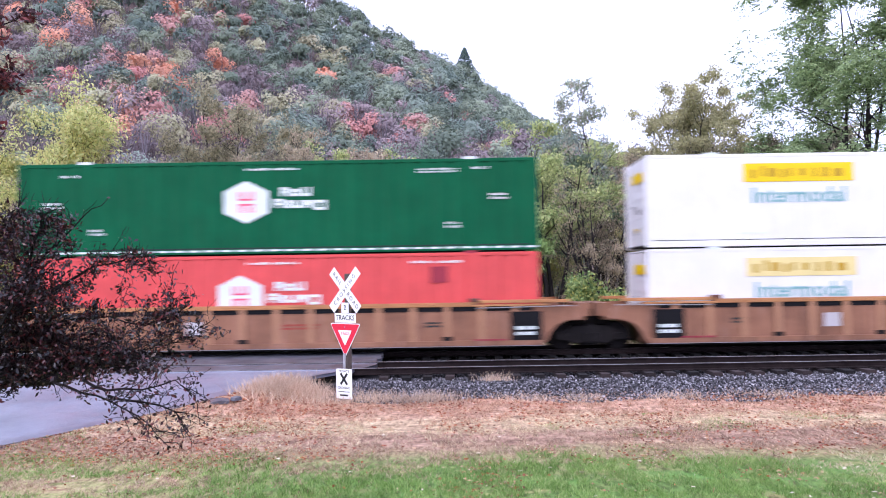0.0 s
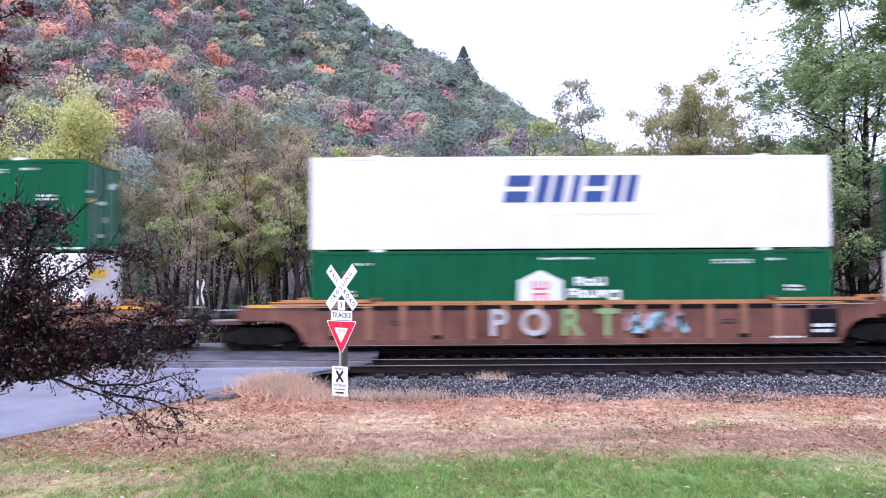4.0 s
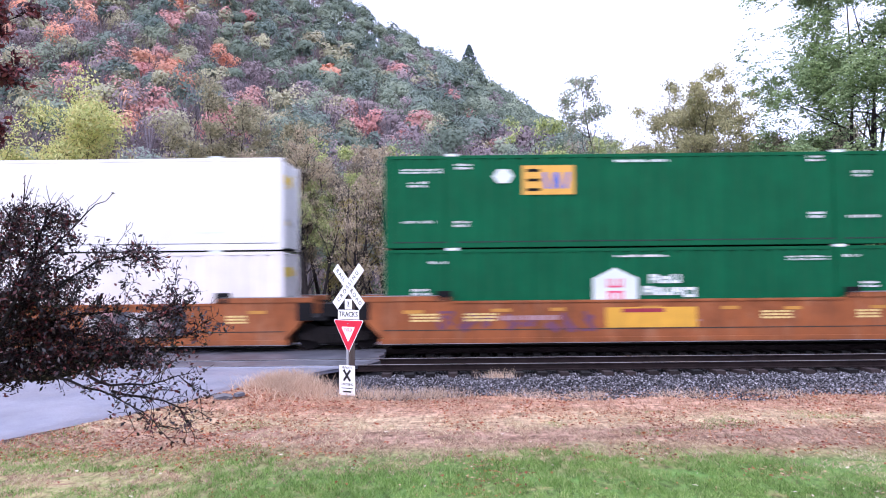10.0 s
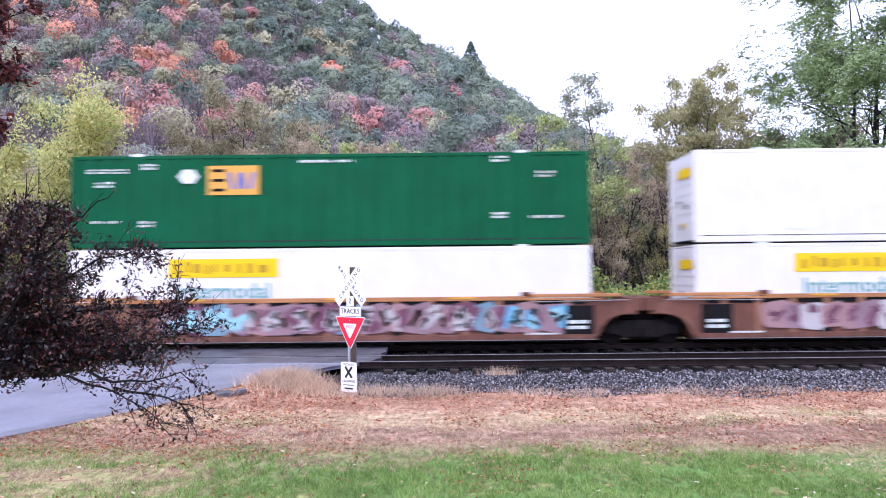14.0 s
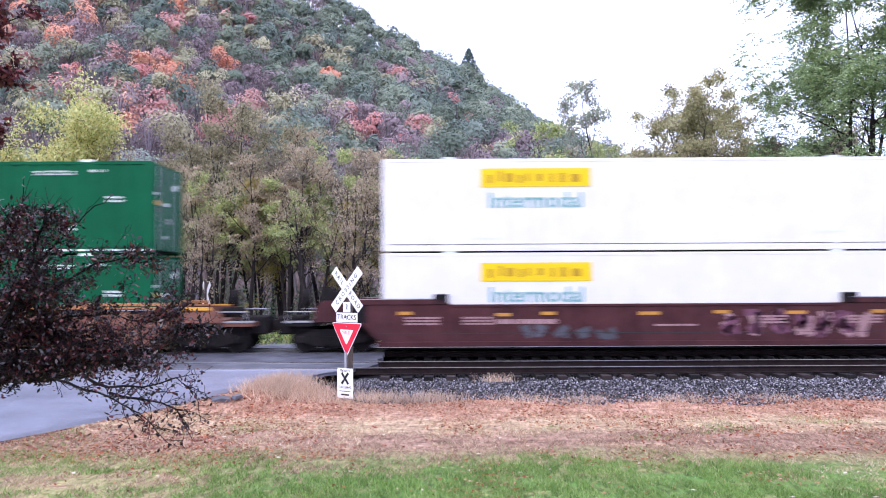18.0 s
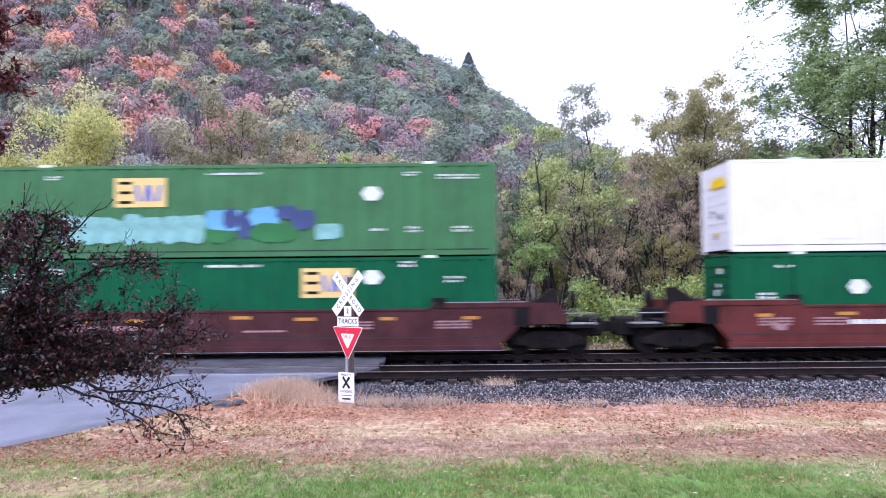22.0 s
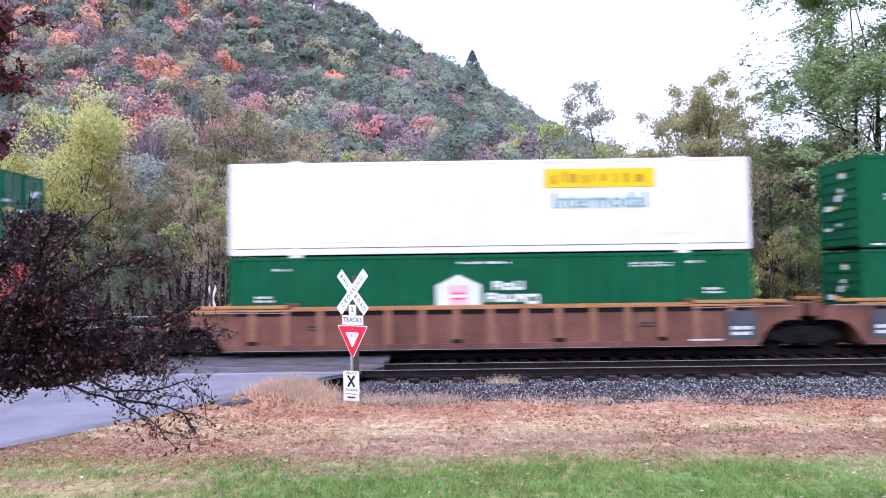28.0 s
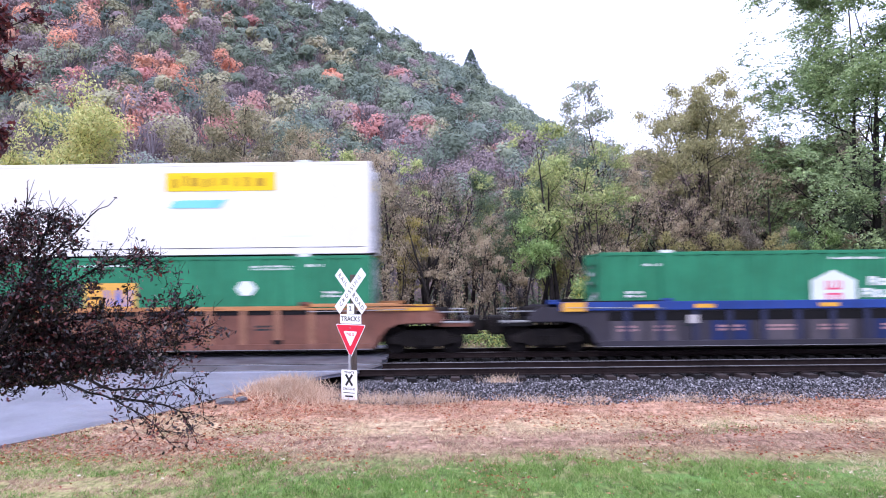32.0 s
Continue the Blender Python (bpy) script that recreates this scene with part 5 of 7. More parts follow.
fx, fy = scatter(lrg, 44000, 8.8, 17.0, lambda x, y, r: np.ones(len(x), bool))
k = lrg.uniform(0, 1, len(fx)) < np.clip(0.10 + 0.10 * step(11.8, 12.8, fy) + 0.75 * step(-1.8, -4.5, fx) * step(10.5, 12.5, fy) + 0.26 * step(14, 16, fy) + 0.9 * patchy(fx, fy, 0.9, 40) - 0.25 * step(12.5, 11.0, fy), 0.012, 1)
fx, fy = fx[k], fy[k]
fc = np.stack([fx, fy, land(fx, fy) + 0.022], 1)
tagged(new("leaf_litter", quick_mesh("leaf_litter", leaf_quads(lrg, fc, 0.035, 0.7), quad_faces(len(fc)), LITTER)), "scattered fallen autumn leaves on the grass", "leaves", kind="stuff")
PALE_LEAF = leafy("pale_fallen_leaves", [(0.55, 0.46, 0.36), (0.70, 0.62, 0.50), (0.62, 0.38, 0.22)], 0.1, 0.6)
fx, fy = scatter(lrg, 130, 8.9, 14.0, lambda x, y, r: np.ones(len(x), bool))
fc = np.stack([fx, fy, land(fx, fy) + 0.035], 1)
tagged(new("pale_leaves", quick_mesh("pale_leaves", leaf_quads(lrg, fc, 0.045, 0.8), quad_faces(len(fc)), PALE_LEAF)), "single pale fallen leaves on the lawn", "leaves", kind="stuff")


# ---------------------------------------------------------------- crossing signs
def crossing_sign():
    at = pose(-2.18, 17.0, 0, 0, 0, -40)
    s = thing("crossing_sign", "white railroad crossbuck with a red yield sign on a post", "road sign", at=at)
    part("post", Shape().soft_box(-0.05, 0.05, 0.03, 0.13, -0.6, 2.42, 0.01), M["post_wood"], s, "weathered dark square post")
    blade = Shape()
    hw, hl = 0.115, 0.61
    blade.prism([(-hl, -hw), (hl, -hw), (hl, hw), (-hl, hw)], -0.004, 0.0)
    tone = M["sign_white"]
    top = 2.06
    for nm, ang, dy, words, parts in (("crossbuck_blade", 45, -0.012, None, ("CROSSING",)), ("crossbuck_blade", -45, 0.0, None, ("RAIL", "ROAD"))):
        b = part(nm, blade, tone, s, at=pose(0, dy, top) @ pose(0, 0, 0, 0, -ang, 0))
        if len(parts) == 1:
            part("lettering", letters(parts[0], 0.135, 0.003, 1.58), M["sign_black"], b, "black capital letters", at=pose(0, -0.007, 0))
        else:
            for w, x in zip(parts, (-0.355, 0.335)):
                part("lettering", letters(w, 0.135, 0.003, 1.42), M["sign_black"], b, "black capital letters", at=pose(x, -0.007, 0))
    for nm, w, x0, x1, z0, z1, size in (("track_count_plate", "2", -0.115, 0.115, 1.555, 1.78, 0.17), ("tracks_plate", "TRACKS", -0.34, 0.34, 1.338, 1.545, 0.17)):
        p = part(nm, Shape().box(x0, x1, -0.004, 0.0, z0, z1), M["sign_white"], s, at=pose(0, -0.006, 0))
        part("lettering", letters(w, size * 0.92, 0.003, 1.06, 0.001), M["sign_black"], p, "black lettering", at=pose(0, -0.007, (z0 + z1) / 2))
    yl = part("yield_sign", triangle(0.49, 1.325, 0.575, 0.04), M["sign_white"], s, "red and white triangular yield sign", at=pose(0, -0.010, 0))
    part("red_band", triangle(0.463, 1.308, 0.612, 0.035), M["sign_red"], yl, at=pose(0, -0.0045, 0))
    part("white_centre", triangle(0.225, 1.172, 0.83, 0.03), M["sign_white"], yl, at=pose(0, -0.009, 0))
    part("lettering", letters("YIELD", 0.095, 0.003, 1.05), M["sign_red"], yl, "red lettering", at=pose(0, -0.0145, 1.10))
    for x in (-0.02,):
        for z in (2.06, 1.68, 1.46, 1.245, 0.66):
            part("bolt", Shape().tube((x + 0.02, -0.03, z), (x + 0.02, -0.01, z), 0.012, 0.012, 8), M["galvanised"], s)
    return s


def triangle(hw, top, tip, r):
    """A downward triangle with rounded corners, in the xz plane."""
    pts = []
    corners = [(-hw, top), (0, tip), (hw, top)]
    n = 3
    for i in range(n):
        a, b, c = Vector(corners[i - 1]), Vector(corners[i]), Vector(corners[(i + 1) % n])
        p, q = b + (a - b).normalized() * r * 1.6, b + (c - b).normalized() * r * 1.6
        for t in (0, 0.25, 0.5, 0.75, 1):
            u = p.lerp(b, t).lerp(b.lerp(q, t), t)
            pts.append((u.x, u.y))
    return Shape().prism(pts, -0.004, 0.0)


def private_sign():
    s = thing("private_crossing_sign", "small white private crossing sign on a short steel post", "road sign", at=pose(-2.20, 16.86, 0.05, 0, 0, -30))
    post = Shape()
    for a, b, c, d in ((-0.028, 0.028, 0.0, 0.004), (-0.028, -0.024, 0.0, 0.03), (0.024, 0.028, 0.0, 0.03)):
        post.box(a, b, c, d, -0.7, 0.62)
    part("post", post, M["galvanised"], s, "galvanised channel post")
    p = part("sign_plate", Shape().prism([(-0.20, -0.36), (0.20, -0.36), (0.215, -0.345), (0.215, 0.275), (0.20, 0.29), (-0.20, 0.29), (-0.215, 0.275), (-0.215, -0.345)], -0.004, 0), M["sign_white"], s, at=pose(0, -0.008, 0))
    for a in (45, -45):
        part("cross_bar", Shape().box(-0.15, 0.15, -0.0035, 0, -0.026, 0.026), M["sign_black"], p, at=pose(0, -0.005 - 0.001 * (a > 0), 0.07, 0, a + 8 * (1 if a > 0 else -1), 0))
    part("lettering", letters("PRIVATE", 0.075, 0.003, 1.0), M["sign_black"], p, at=pose(0, -0.006, 0.235))
    part("lettering", letters("CROSSING", 0.075, 0.003, 0.95), M["sign_black"], p, at=pose(0, -0.006, -0.125))
    part("rule", Shape().box(-0.15, 0.15, -0.003, 0, -0.215, -0.20), M["sign_black"], p, at=pose(0, -0.005, 0))
    part("text_bar", Shape().box(-0.11, 0.11, -0.003, 0, -0.30, -0.265), M["sign_black"], p, at=pose(0, -0.005, 0))
    return s


def far_sign():
    s = thing("far_crossing_sign", "back of a white crossbuck sign beyond the tracks", "road sign", at=pose(-9.85, 31.6, -0.8, 0, 0, 125))
    part("post", Shape().soft_box(-0.045, 0.045, 0.0, 0.07, -0.2, 3.1, 0.01), M["post_wood"], s)
    for a in (45, -45):
        part("crossbuck_blade", Shape().box(-0.66, 0.66, -0.004, 0, -0.115, 0.115), M["sign_white"], s, at=pose(0, -0.002 - 0.006 * (a > 0), 2.52, 0, a, 0))
    part("sign_plate", Shape().box(-0.16, 0.16, -0.02, 0, 0.05, 0.78), M["galvanised"], s, "grey steel plate with a blue upper band", at=pose(0, 0.16, 0))
    part("blue_band", Shape().box(-0.16, 0.16, 0, 0.004, 0.66, 0.78), M["blue_ink"], s, at=pose(0, 0.165, 0))
    return s


def broken_slab():
    s = thing("asphalt_slab", "flat broken piece of wet grey asphalt lying in dry grass", "rubble", at=pose(-4.72, 16.05, float(land(-4.72, 16.05)) + 0.01, 4, -3, 20))
    part("slab", Shape().prism([(-0.20, -0.02), (0.19, -0.03), (0.22, 0.015), (0.06, 0.055), (-0.14, 0.035)], -0.16, 0.14), M["asphalt_dark"], s)
    part("crumb", Shape().prism([(-0.10, -0.02), (0.11, -0.02), (0.08, 0.05), (-0.07, 0.045)], -0.08, 0.07), M["asphalt_dark"], s, at=pose(0.36, 0.05, 0, 0, 0, 30))


crossing_sign()
private_sign()
far_sign()
broken_slab()

# ---------------------------------------------------------------- freight train
CL, CW, CH = 16.15, 2.59, 2.896


def end_marks(c, colour, h):
    """Small labels and plates on the two end walls."""
    rd9 = random.Random(len(colour) * 7 + 3)
    plain = colour.startswith("white")
    for x in (-h - 0.042, h + 0.004):
        if plain:
            part("end_label", Shape().box(x - 0.005, x + 0.005, -0.95, 0.35, 2.12, 2.42), M["sun_yellow"], c, "yellow name plate on the end wall")
        for k in range(5 if plain else 11):
            y, z = rd9.uniform(-0.95, 0.95), rd9.uniform(0.5, CH - 0.35)
            a, b = rd9.uniform(0.16, 0.42), rd9.uniform(0.08, 0.2)
            tone = rd9.choice(("cream", "sun_yellow", "pale_steel") if plain else ("mark", "mark", "pale_steel", "amber", "seam"))
            part("end_label", Shape().box(x - 0.002 - 0.0004 * k, x + 0.002 + 0.0004 * k, y - a / 2, y + a / 2, z - b / 2, z + b / 2), M[tone], c)


def container_shell(name, colour, ribbed, label, category_group="containers on the train"):
    c = thing(name, label, "container", category_group)
    h, w = CL / 2, CW / 2
    n = 116 if ribbed else 12
    for sd in (-1, 1):
        s = Shape()
        pts = []
        for i in range(n + 1):
            x = -h + 0.10 + (CL - 0.2) * i / n
            y = sd * (w - (0.046 if (ribbed and i % 4 in (1, 2)) else 0.006))
            pts.append((x, y))
        v = [(x, y, z) for x, y in pts for z in (0.14, CH - 0.10)]
        f = [(2 * i, 2 * i + 2, 2 * i + 3, 2 * i + 1) for i in range(n)]
        s.add(v, f if sd < 0 else [q[::-1] for q in f])
        part("side_panel", s, M[colour], c)
    part("roof", Shape().box(-h + 0.05, h - 0.05, -w + 0.05, w - 0.05, CH - 0.05, CH - 0.01), M[colour], c)
    part("floor_frame", Shape().box(-h + 0.05, h - 0.05, -w + 0.05, w - 0.05, 0.05, 0.15), M["black"], c)
    for sd in (-1, 1):
        y0, y1 = sorted((sd * w, sd * (w - 0.09)))
        part("top_rail", Shape().soft_box(-h, h, y0, y1, CH - 0.11, CH, 0.012), M[colour], c)
        part("bottom_rail", Shape().soft_box(-h, h, y0, y1, 0.0, 0.16, 0.012), M[colour], c)
        for x in (-h + 0.07, -h + 2.05, h - 2.05, h - 0.07):
            y2, y3 = sorted((sd * (w + 0.004), sd * (w - 0.09)))
            part("post", Shape().box(x - 0.12, x + 0.12, y2, y3, 0.02, CH - 0.02), M[colour], c)
        if colour != "white":
            y2, y3 = sorted((sd * (w + 0.002), sd * (w - 0.03)))
            part("seam_line", Shape().box(-h + 0.1, h - 0.1, y2, y3, 0.162, 0.195), M["seam"], c)
    # end wall with ribs at the front, doors with lock rods at the rear
    front = Shape().box(-h, -h + 0.04, -w + 0.08, w - 0.08, 0.1, CH - 0.08)
    part("end_wall", front, M[colour], c)
    rib = Shape().box(-h - (0.012 if colour.startswith("white") else 0.035), -h, -w + 0.12, w - 0.12, 0, 0.09).mesh("end_rib", M[colour])
    for i in range(8):
        part("end_rib", rib, M[colour], c, at=pose(0, 0, 0.35 + i * 0.31))
    end_marks(c, colour, h)
    for sd in (-1, 1):
        y0, y1 = sorted((sd * 0.015, sd * (w - 0.08)))
        d = part("door", Shape().box(h - 0.045, h, y0, y1, 0.1, CH - 0.08), M[colour], c)
        for k in (0.35, 0.85):
            part("lock_rod", Shape().tube((h + 0.03, sd * k, 0.12), (h + 0.03, sd * k, CH - 0.1), 0.018, 0.018, 6), M["galvanised"], d)
    # stacking castings
    for x in (-h + 2.05, h - 2.05):
        for sd in (-1, 1):
            y0, y1 = sorted((sd * (w + 0.006), sd * (w - 0.17)))
            part("casting", Shape().box(x - 0.20, x + 0.20, y0, y1, CH - 0.03, CH + 0.055), M["mark"] if colour != "red" else M["red_dark"], c)
    return c


def plate(parent, name, x, zt, wd, ht, material, lift=0.006, label="", y=-CW / 2):
    """A flat mark on the near side; x from the left end, zt down from the top."""
    sh = Shape().box(x - CL / 2 - wd / 2, x - CL / 2 + wd / 2, -0.003, 0, CH - zt - ht / 2, CH - zt + ht / 2)
    return part(name, sh, M[material], parent, label, at=pose(0, y - lift, 0))


def stencil(parent, x, zt, wd, ht, material="mark"):
    """One or two rows of small marks the size of unreadable writing."""
    sh = Shape()
    rows = 1 if ht < 0.15 else 2
    rd2 = random.Random(int(x * 100 + zt * 10))
    for r in range(rows):
        z1 = CH - zt + ht / 2 - r * ht / rows
        z0 = z1 - ht / rows * 0.66
        a = x - CL / 2 - wd / 2
        while a < x - CL / 2 + wd / 2 - 0.02:
            b = min(a + rd2.choice((0.05, 0.06, 0.07, 0.09)), x - CL / 2 + wd / 2)
            sh.box(a, b, -0.003, 0, z0, z1 - (0.3 * (z1 - z0) if rd2.random() < 0.25 else 0))
            a = b + rd2.choice((0.025, 0.03, 0.03, 0.10))
    return tagged(part("stencil", sh, M[material], parent, at=pose(0, -CW / 2 - 0.006, 0)), kind="stuff")


def hexagon(wd, ht, pointy_up=True):
    if pointy_up:
        return [(0, -ht / 2), (wd / 2, -ht / 4), (wd / 2, ht / 4), (0, ht / 2), (-wd / 2, ht / 4), (-wd / 2, -ht / 4)]
    return [(-wd / 2, 0), (-wd / 4, -ht / 2), (wd / 4, -ht / 2), (wd / 2, 0), (wd / 4, ht / 2), (-wd / 4, ht / 2)]


def flat(parent, name, ring, x, zt, material, lift=0.006, label=""):
    return part(name, Shape().prism(ring, -0.003, 0), M[material], parent, label, at=pose(x - CL / 2, -CW / 2 - lift, CH - zt))


def hex_badge(c, x, zt=1.28, ink="pink_red", wd=1.40, words=1.65):
    b = flat(c, "hexagon_badge", hexagon(wd, wd * 0.96), x, zt, "mark", 0.006, "white hexagon badge")
    k = Shape()
    for u in (-0.25, -0.12, 0.06, 0.19):
        for z0, z1 in ((0.05, 0.33), (-0.33, -0.05)):
            k.box(u, u + 0.06, -0.003, 0, z0, z1)
    for z in (-0.11, 0.05):
        k.box(-0.19, 0.19, -0.003, 0, z, z + 0.06)
    tagged(part("emblem", k, M[ink], b, at=pose(0, -0.005, 0)), kind="stuff")
    t = Shape()
    w0 = x + 0.85 - CL / 2
    for n, (a, bb, z0, z1) in enumerate(((0.22, 0.50, 0.10, 0.38), (0.54, 0.84, 0.10, 0.32), (0.88, 1.18, 0.10, 0.38), (0.0, 0.34, -0.27, 0.02), (0.38, 0.58, -0.27, -0.03), (0.62, 0.90, -0.27, -0.03), (0.94, 1.22, -0.27, -0.03), (1.26, words, -0.34, -0.03))):
        z0, z1 = CH - zt + z0 + 0.07, CH - zt + z1 + 0.07
        th = 0.085
        t.box(w0 + a, w0 + a + th, -0.003, 0, z0, z1)
        t.box(w0 + bb - th, w0 + bb, -0.003, 0, z0, z1)
        if n % 3 != 2:
            t.box(w0 + a + th, w0 + bb - th, -0.003, 0, z1 - th, z1)
        t.box(w0 + a + th, w0 + bb - th, -0.003, 0, z0 + (0.09 if n % 3 == 0 else 0), z0 + th + (0.09 if n % 3 == 0 else 0))
    tagged(part("wordmark", t, M["mark"], c, "white lettering blocks", at=pose(0, -CW / 2 - 0.006, 0)), kind="stuff")


def amber_badge(c, x, zt, wd=1.62, ht=0.92, tone="amber", ink="blue_ink"):
    b = plate(c, "amber_panel", x, zt, wd, ht, tone, 0.006, "amber panel with dark bars and a blue emblem")
    k = Shape()
    x0, z0 = x - CL / 2 - wd * 0.42, CH - zt
    for z in (-0.33, 0.0, 0.33):
        k.box(x0, x0 + wd * 0.26, -0.003, 0, z0 + z * ht - ht * 0.05, z0 + z * ht + ht * 0.05)
    part("dark_mark", k, M["black"], b, at=pose(0, -0.005, 0))
    e = Shape()
    for i, u in enumerate((-0.06, 0.06, 0.18, 0.30)):
        xx = x - CL / 2 + wd * u
        e.prism([(xx, z0 - ht * 0.30), (xx + wd * 0.07, z0 - ht * 0.30), (xx + wd * (0.12 if i % 2 else 0.02), z0 + ht * 0.26), (xx + wd * (0.05 if i % 2 else -0.05), z0 + ht * 0.26)], -0.003, 0)
    part("blue_emblem", e, M[ink], b, at=pose(0, -0.005, 0))


def diamond(c, x, zt):
    flat(c, "white_diamond", hexagon(0.66, 0.44, False), x, zt, "mark", 0.006, "white diamond badge")


def dashes(c):
    s = Shape()
    for i in range(32):
        x = -CL / 2 + 0.3 + i * 0.5
        s.box(x, x + 0.36, -0.003, 0, 0.07, 0.13)
    part("reflective_strip", s, M["mark"], c, "row of pale reflective dashes", at=pose(0, -CW / 2 - 0.004, 0))


def marks(c, spots, tone="mark"):
    for x, zt, w, h in spots:
        stencil(c, x, zt, w, h, tone)


HEX_MARKS = [(7.97, 0.27, 1.74, 0.11), (1.6, 0.42, 0.53, 0.12), (1.05, 1.33, 0.56, 0.23), (2.43, 2.18, 0.46, 0.23), (13.1, 0.38, 1.3, 0.17), (14.45, 0.33, 0.5, 0.12), (15.0, 1.22, 0.56, 0.23), (13.55, 2.1, 0.46, 0.23)]
PANEL_MARKS = [(1.1, 0.5, 1.27, 0.17), (1.0, 0.92, 0.56, 0.22), (2.43, 0.37, 0.5, 0.22), (2.35, 2.17, 0.47, 0.23), (8.0, 0.25, 1.72, 0.12), (13.4, 0.23, 0.47, 0.23), (13.4, 2.0, 0.47, 0.23), (14.85, 0.72, 0.56, 0.23), (14.85, 2.06, 1.0, 0.13), (1.0, 2.1, 1.0, 0.12)]
WHITE_MARKS = [(3.2, 2.5, 1.1, 0.08), (13.9, 2.35, 1.0, 0.08)]


def blot(c, x0, x1, top, low, tone, seed, lift=0.0):
    """One soft-edged patch of spray paint on a container's side."""
    rd7 = random.Random(seed)
    w, h = (x1 - x0) / 2, (low - top) / 2
    ring = []
    for i in range(14):
        g = 2 * math.pi * i / 14
        r = rd7.uniform(0.86, 1.12)
        u, v = math.cos(g), math.sin(g)
        ring.append((w * r * abs(u) ** 0.6 * (1 if u > 0 else -1), h * r * abs(v) ** 0.6 * (1 if v > 0 else -1)))
    part("graffiti", Shape().prism(ring, -0.002, 0), M[tone], c, at=pose((x0 + x1) / 2 - CL / 2, -CW / 2 - 0.008 - lift, CH - (top + low) / 2))


def make_container(kind):
    if kind in ("hex", "hex_dash", "hex_low"):
        c = container_shell("shipping_container", "green", True, "dark green steel container with a white hexagon badge")
        hex_badge(c, 7.1)
        marks(c, HEX_MARKS)
        if kind == "hex_dash":
            dashes(c)
    elif kind == "hex_old":
        c = container_shell("shipping_container", "green_old", True, "faded green ribbed container with a white hexagon badge")
        hex_badge(c, 7.2)
        marks(c, HEX_MARKS)
    elif kind == "red_hex":
        c = container_shell("shipping_container", "red", True, "bright red steel container with a white hexagon badge")
        hex_badge(c, 6.92, 1.37, "red", 1.48, 2.1)
        marks(c, [(8.1, 0.33, 1.6, 0.1), (12.9, 0.45, 1.9, 0.2), (1.1, 2.2, 0.55, 0.23), (2.55, 2.2, 0.45, 0.23), (13.5, 2.05, 0.45, 0.23), (15.0, 2.05, 0.55, 0.23)])
        for x in (1.4, 4.9):
            plate(c, "dark_patch", x, 0.30, 1.2, 0.22, "red_dark")
    elif kind == "red_low":
        c = container_shell("shipping_container", "red", True, "bright red steel container sunk in the well car")
        hex_badge(c, 6.9, 1.28, "pink_red")
        marks(c, [(7.97, 0.27, 1.74, 0.11), (13.0, 0.3, 1.6, 0.12)])
        plate(c, "dark_patch", 13.1, 0.68, 0.5, 0.5, "red_dark")
    elif kind == "red_amber":
        c = container_shell("shipping_container", "red", True, "red container with a small amber panel")
        amber_badge(c, 8.4, 1.20, 1.4, 0.68)
        marks(c, [(8.2, 0.25, 1.6, 0.1)])
    elif kind in ("amber", "amber_old"):
        c = container_shell("shipping_container", "green", True, "dark green container with an amber panel and white diamond")
        amber_badge(c, 5.07, 0.8)
        diamond(c, 3.66, 0.67)
        marks(c, PANEL_MARKS)
    elif kind == "amber_right":
        c = container_shell("shipping_container", "green", True, "dark green container with an amber panel near its rear end")
        amber_badge(c, 10.8, 0.78)
        diamond(c, 12.2, 0.7)
        marks(c, PANEL_MARKS)
        dashes(c)
    elif kind == "amber_split":
        c = container_shell("shipping_container", "green", True, "dark green container with a diamond and a distant amber panel")
        amber_badge(c, 11.2, 0.82)
        diamond(c, 4.84, 0.6)
        marks(c, PANEL_MARKS)
    elif kind == "amber_right_pale":
        c = container_shell("shipping_container", "green", True, "dark green container with a pale amber panel")
        amber_badge(c, 10.9, 0.78, tone="pale_amber")
        diamond(c, 12.3, 0.62)
        marks(c, PANEL_MARKS)
    elif kind == "amber_mid":
        c = container_shell("shipping_container", "green", True, "dark green container with an amber panel at mid-length")
        amber_badge(c, 8.2, 1.23)
        diamond(c, 3.87, 1.05)
        marks(c, HEX_MARKS[:4] + HEX_MARKS[5:])
    elif kind == "amber_mid_right":
        c = container_shell("shipping_container", "green", True, "dark green container with a middle amber panel and a diamond")
        amber_badge(c, 8.2, 1.20)
        diamond(c, 12.5, 0.9)
        marks(c, HEX_MARKS)
    elif kind == "amber_ribbed":
        c = container_shell("shipping_container", "green_old", True, "faded green ribbed container with an amber panel")
        amber_badge(c, 8.06, 1.25)
        diamond(c, 12.3, 1.0)
        marks(c, HEX_MARKS)
    elif kind == "amber_big":
        c = container_shell("shipping_container", "green", True, "green container with a large amber panel")
        amber_badge(c, 7.0, 1.36, 1.85, 1.5, tone="ochre_panel", ink="navy")
        for k in range(4):
            plate(c, "faded_block", 8.35 + 0.42 * k, 1.42, 0.33, 0.62, "ghost_teal")
        diamond(c, 4.84, 0.8)
        marks(c, [(1.6, 0.5, 0.5, 0.14), (2.7, 0.3, 0.5, 0.14), (1.0, 1.4, 0.56, 0.23), (2.8, 2.45, 1.3, 0.18), (7.9, 0.3, 1.7, 0.12), (12.9, 0.42, 1.3, 0.17), (14.5, 0.36, 0.5, 0.14), (15.0, 1.25, 0.56, 0.23), (13.3, 2.42, 1.3, 0.18)])
    elif kind == "amber_tagged":
        c = container_shell("shipping_container", "green_light", True, "pale green container with blue painted scrawl along its side")
        amber_badge(c, 5.05, 0.85, tone="pale_amber")
        diamond(c, 12.3, 0.95)
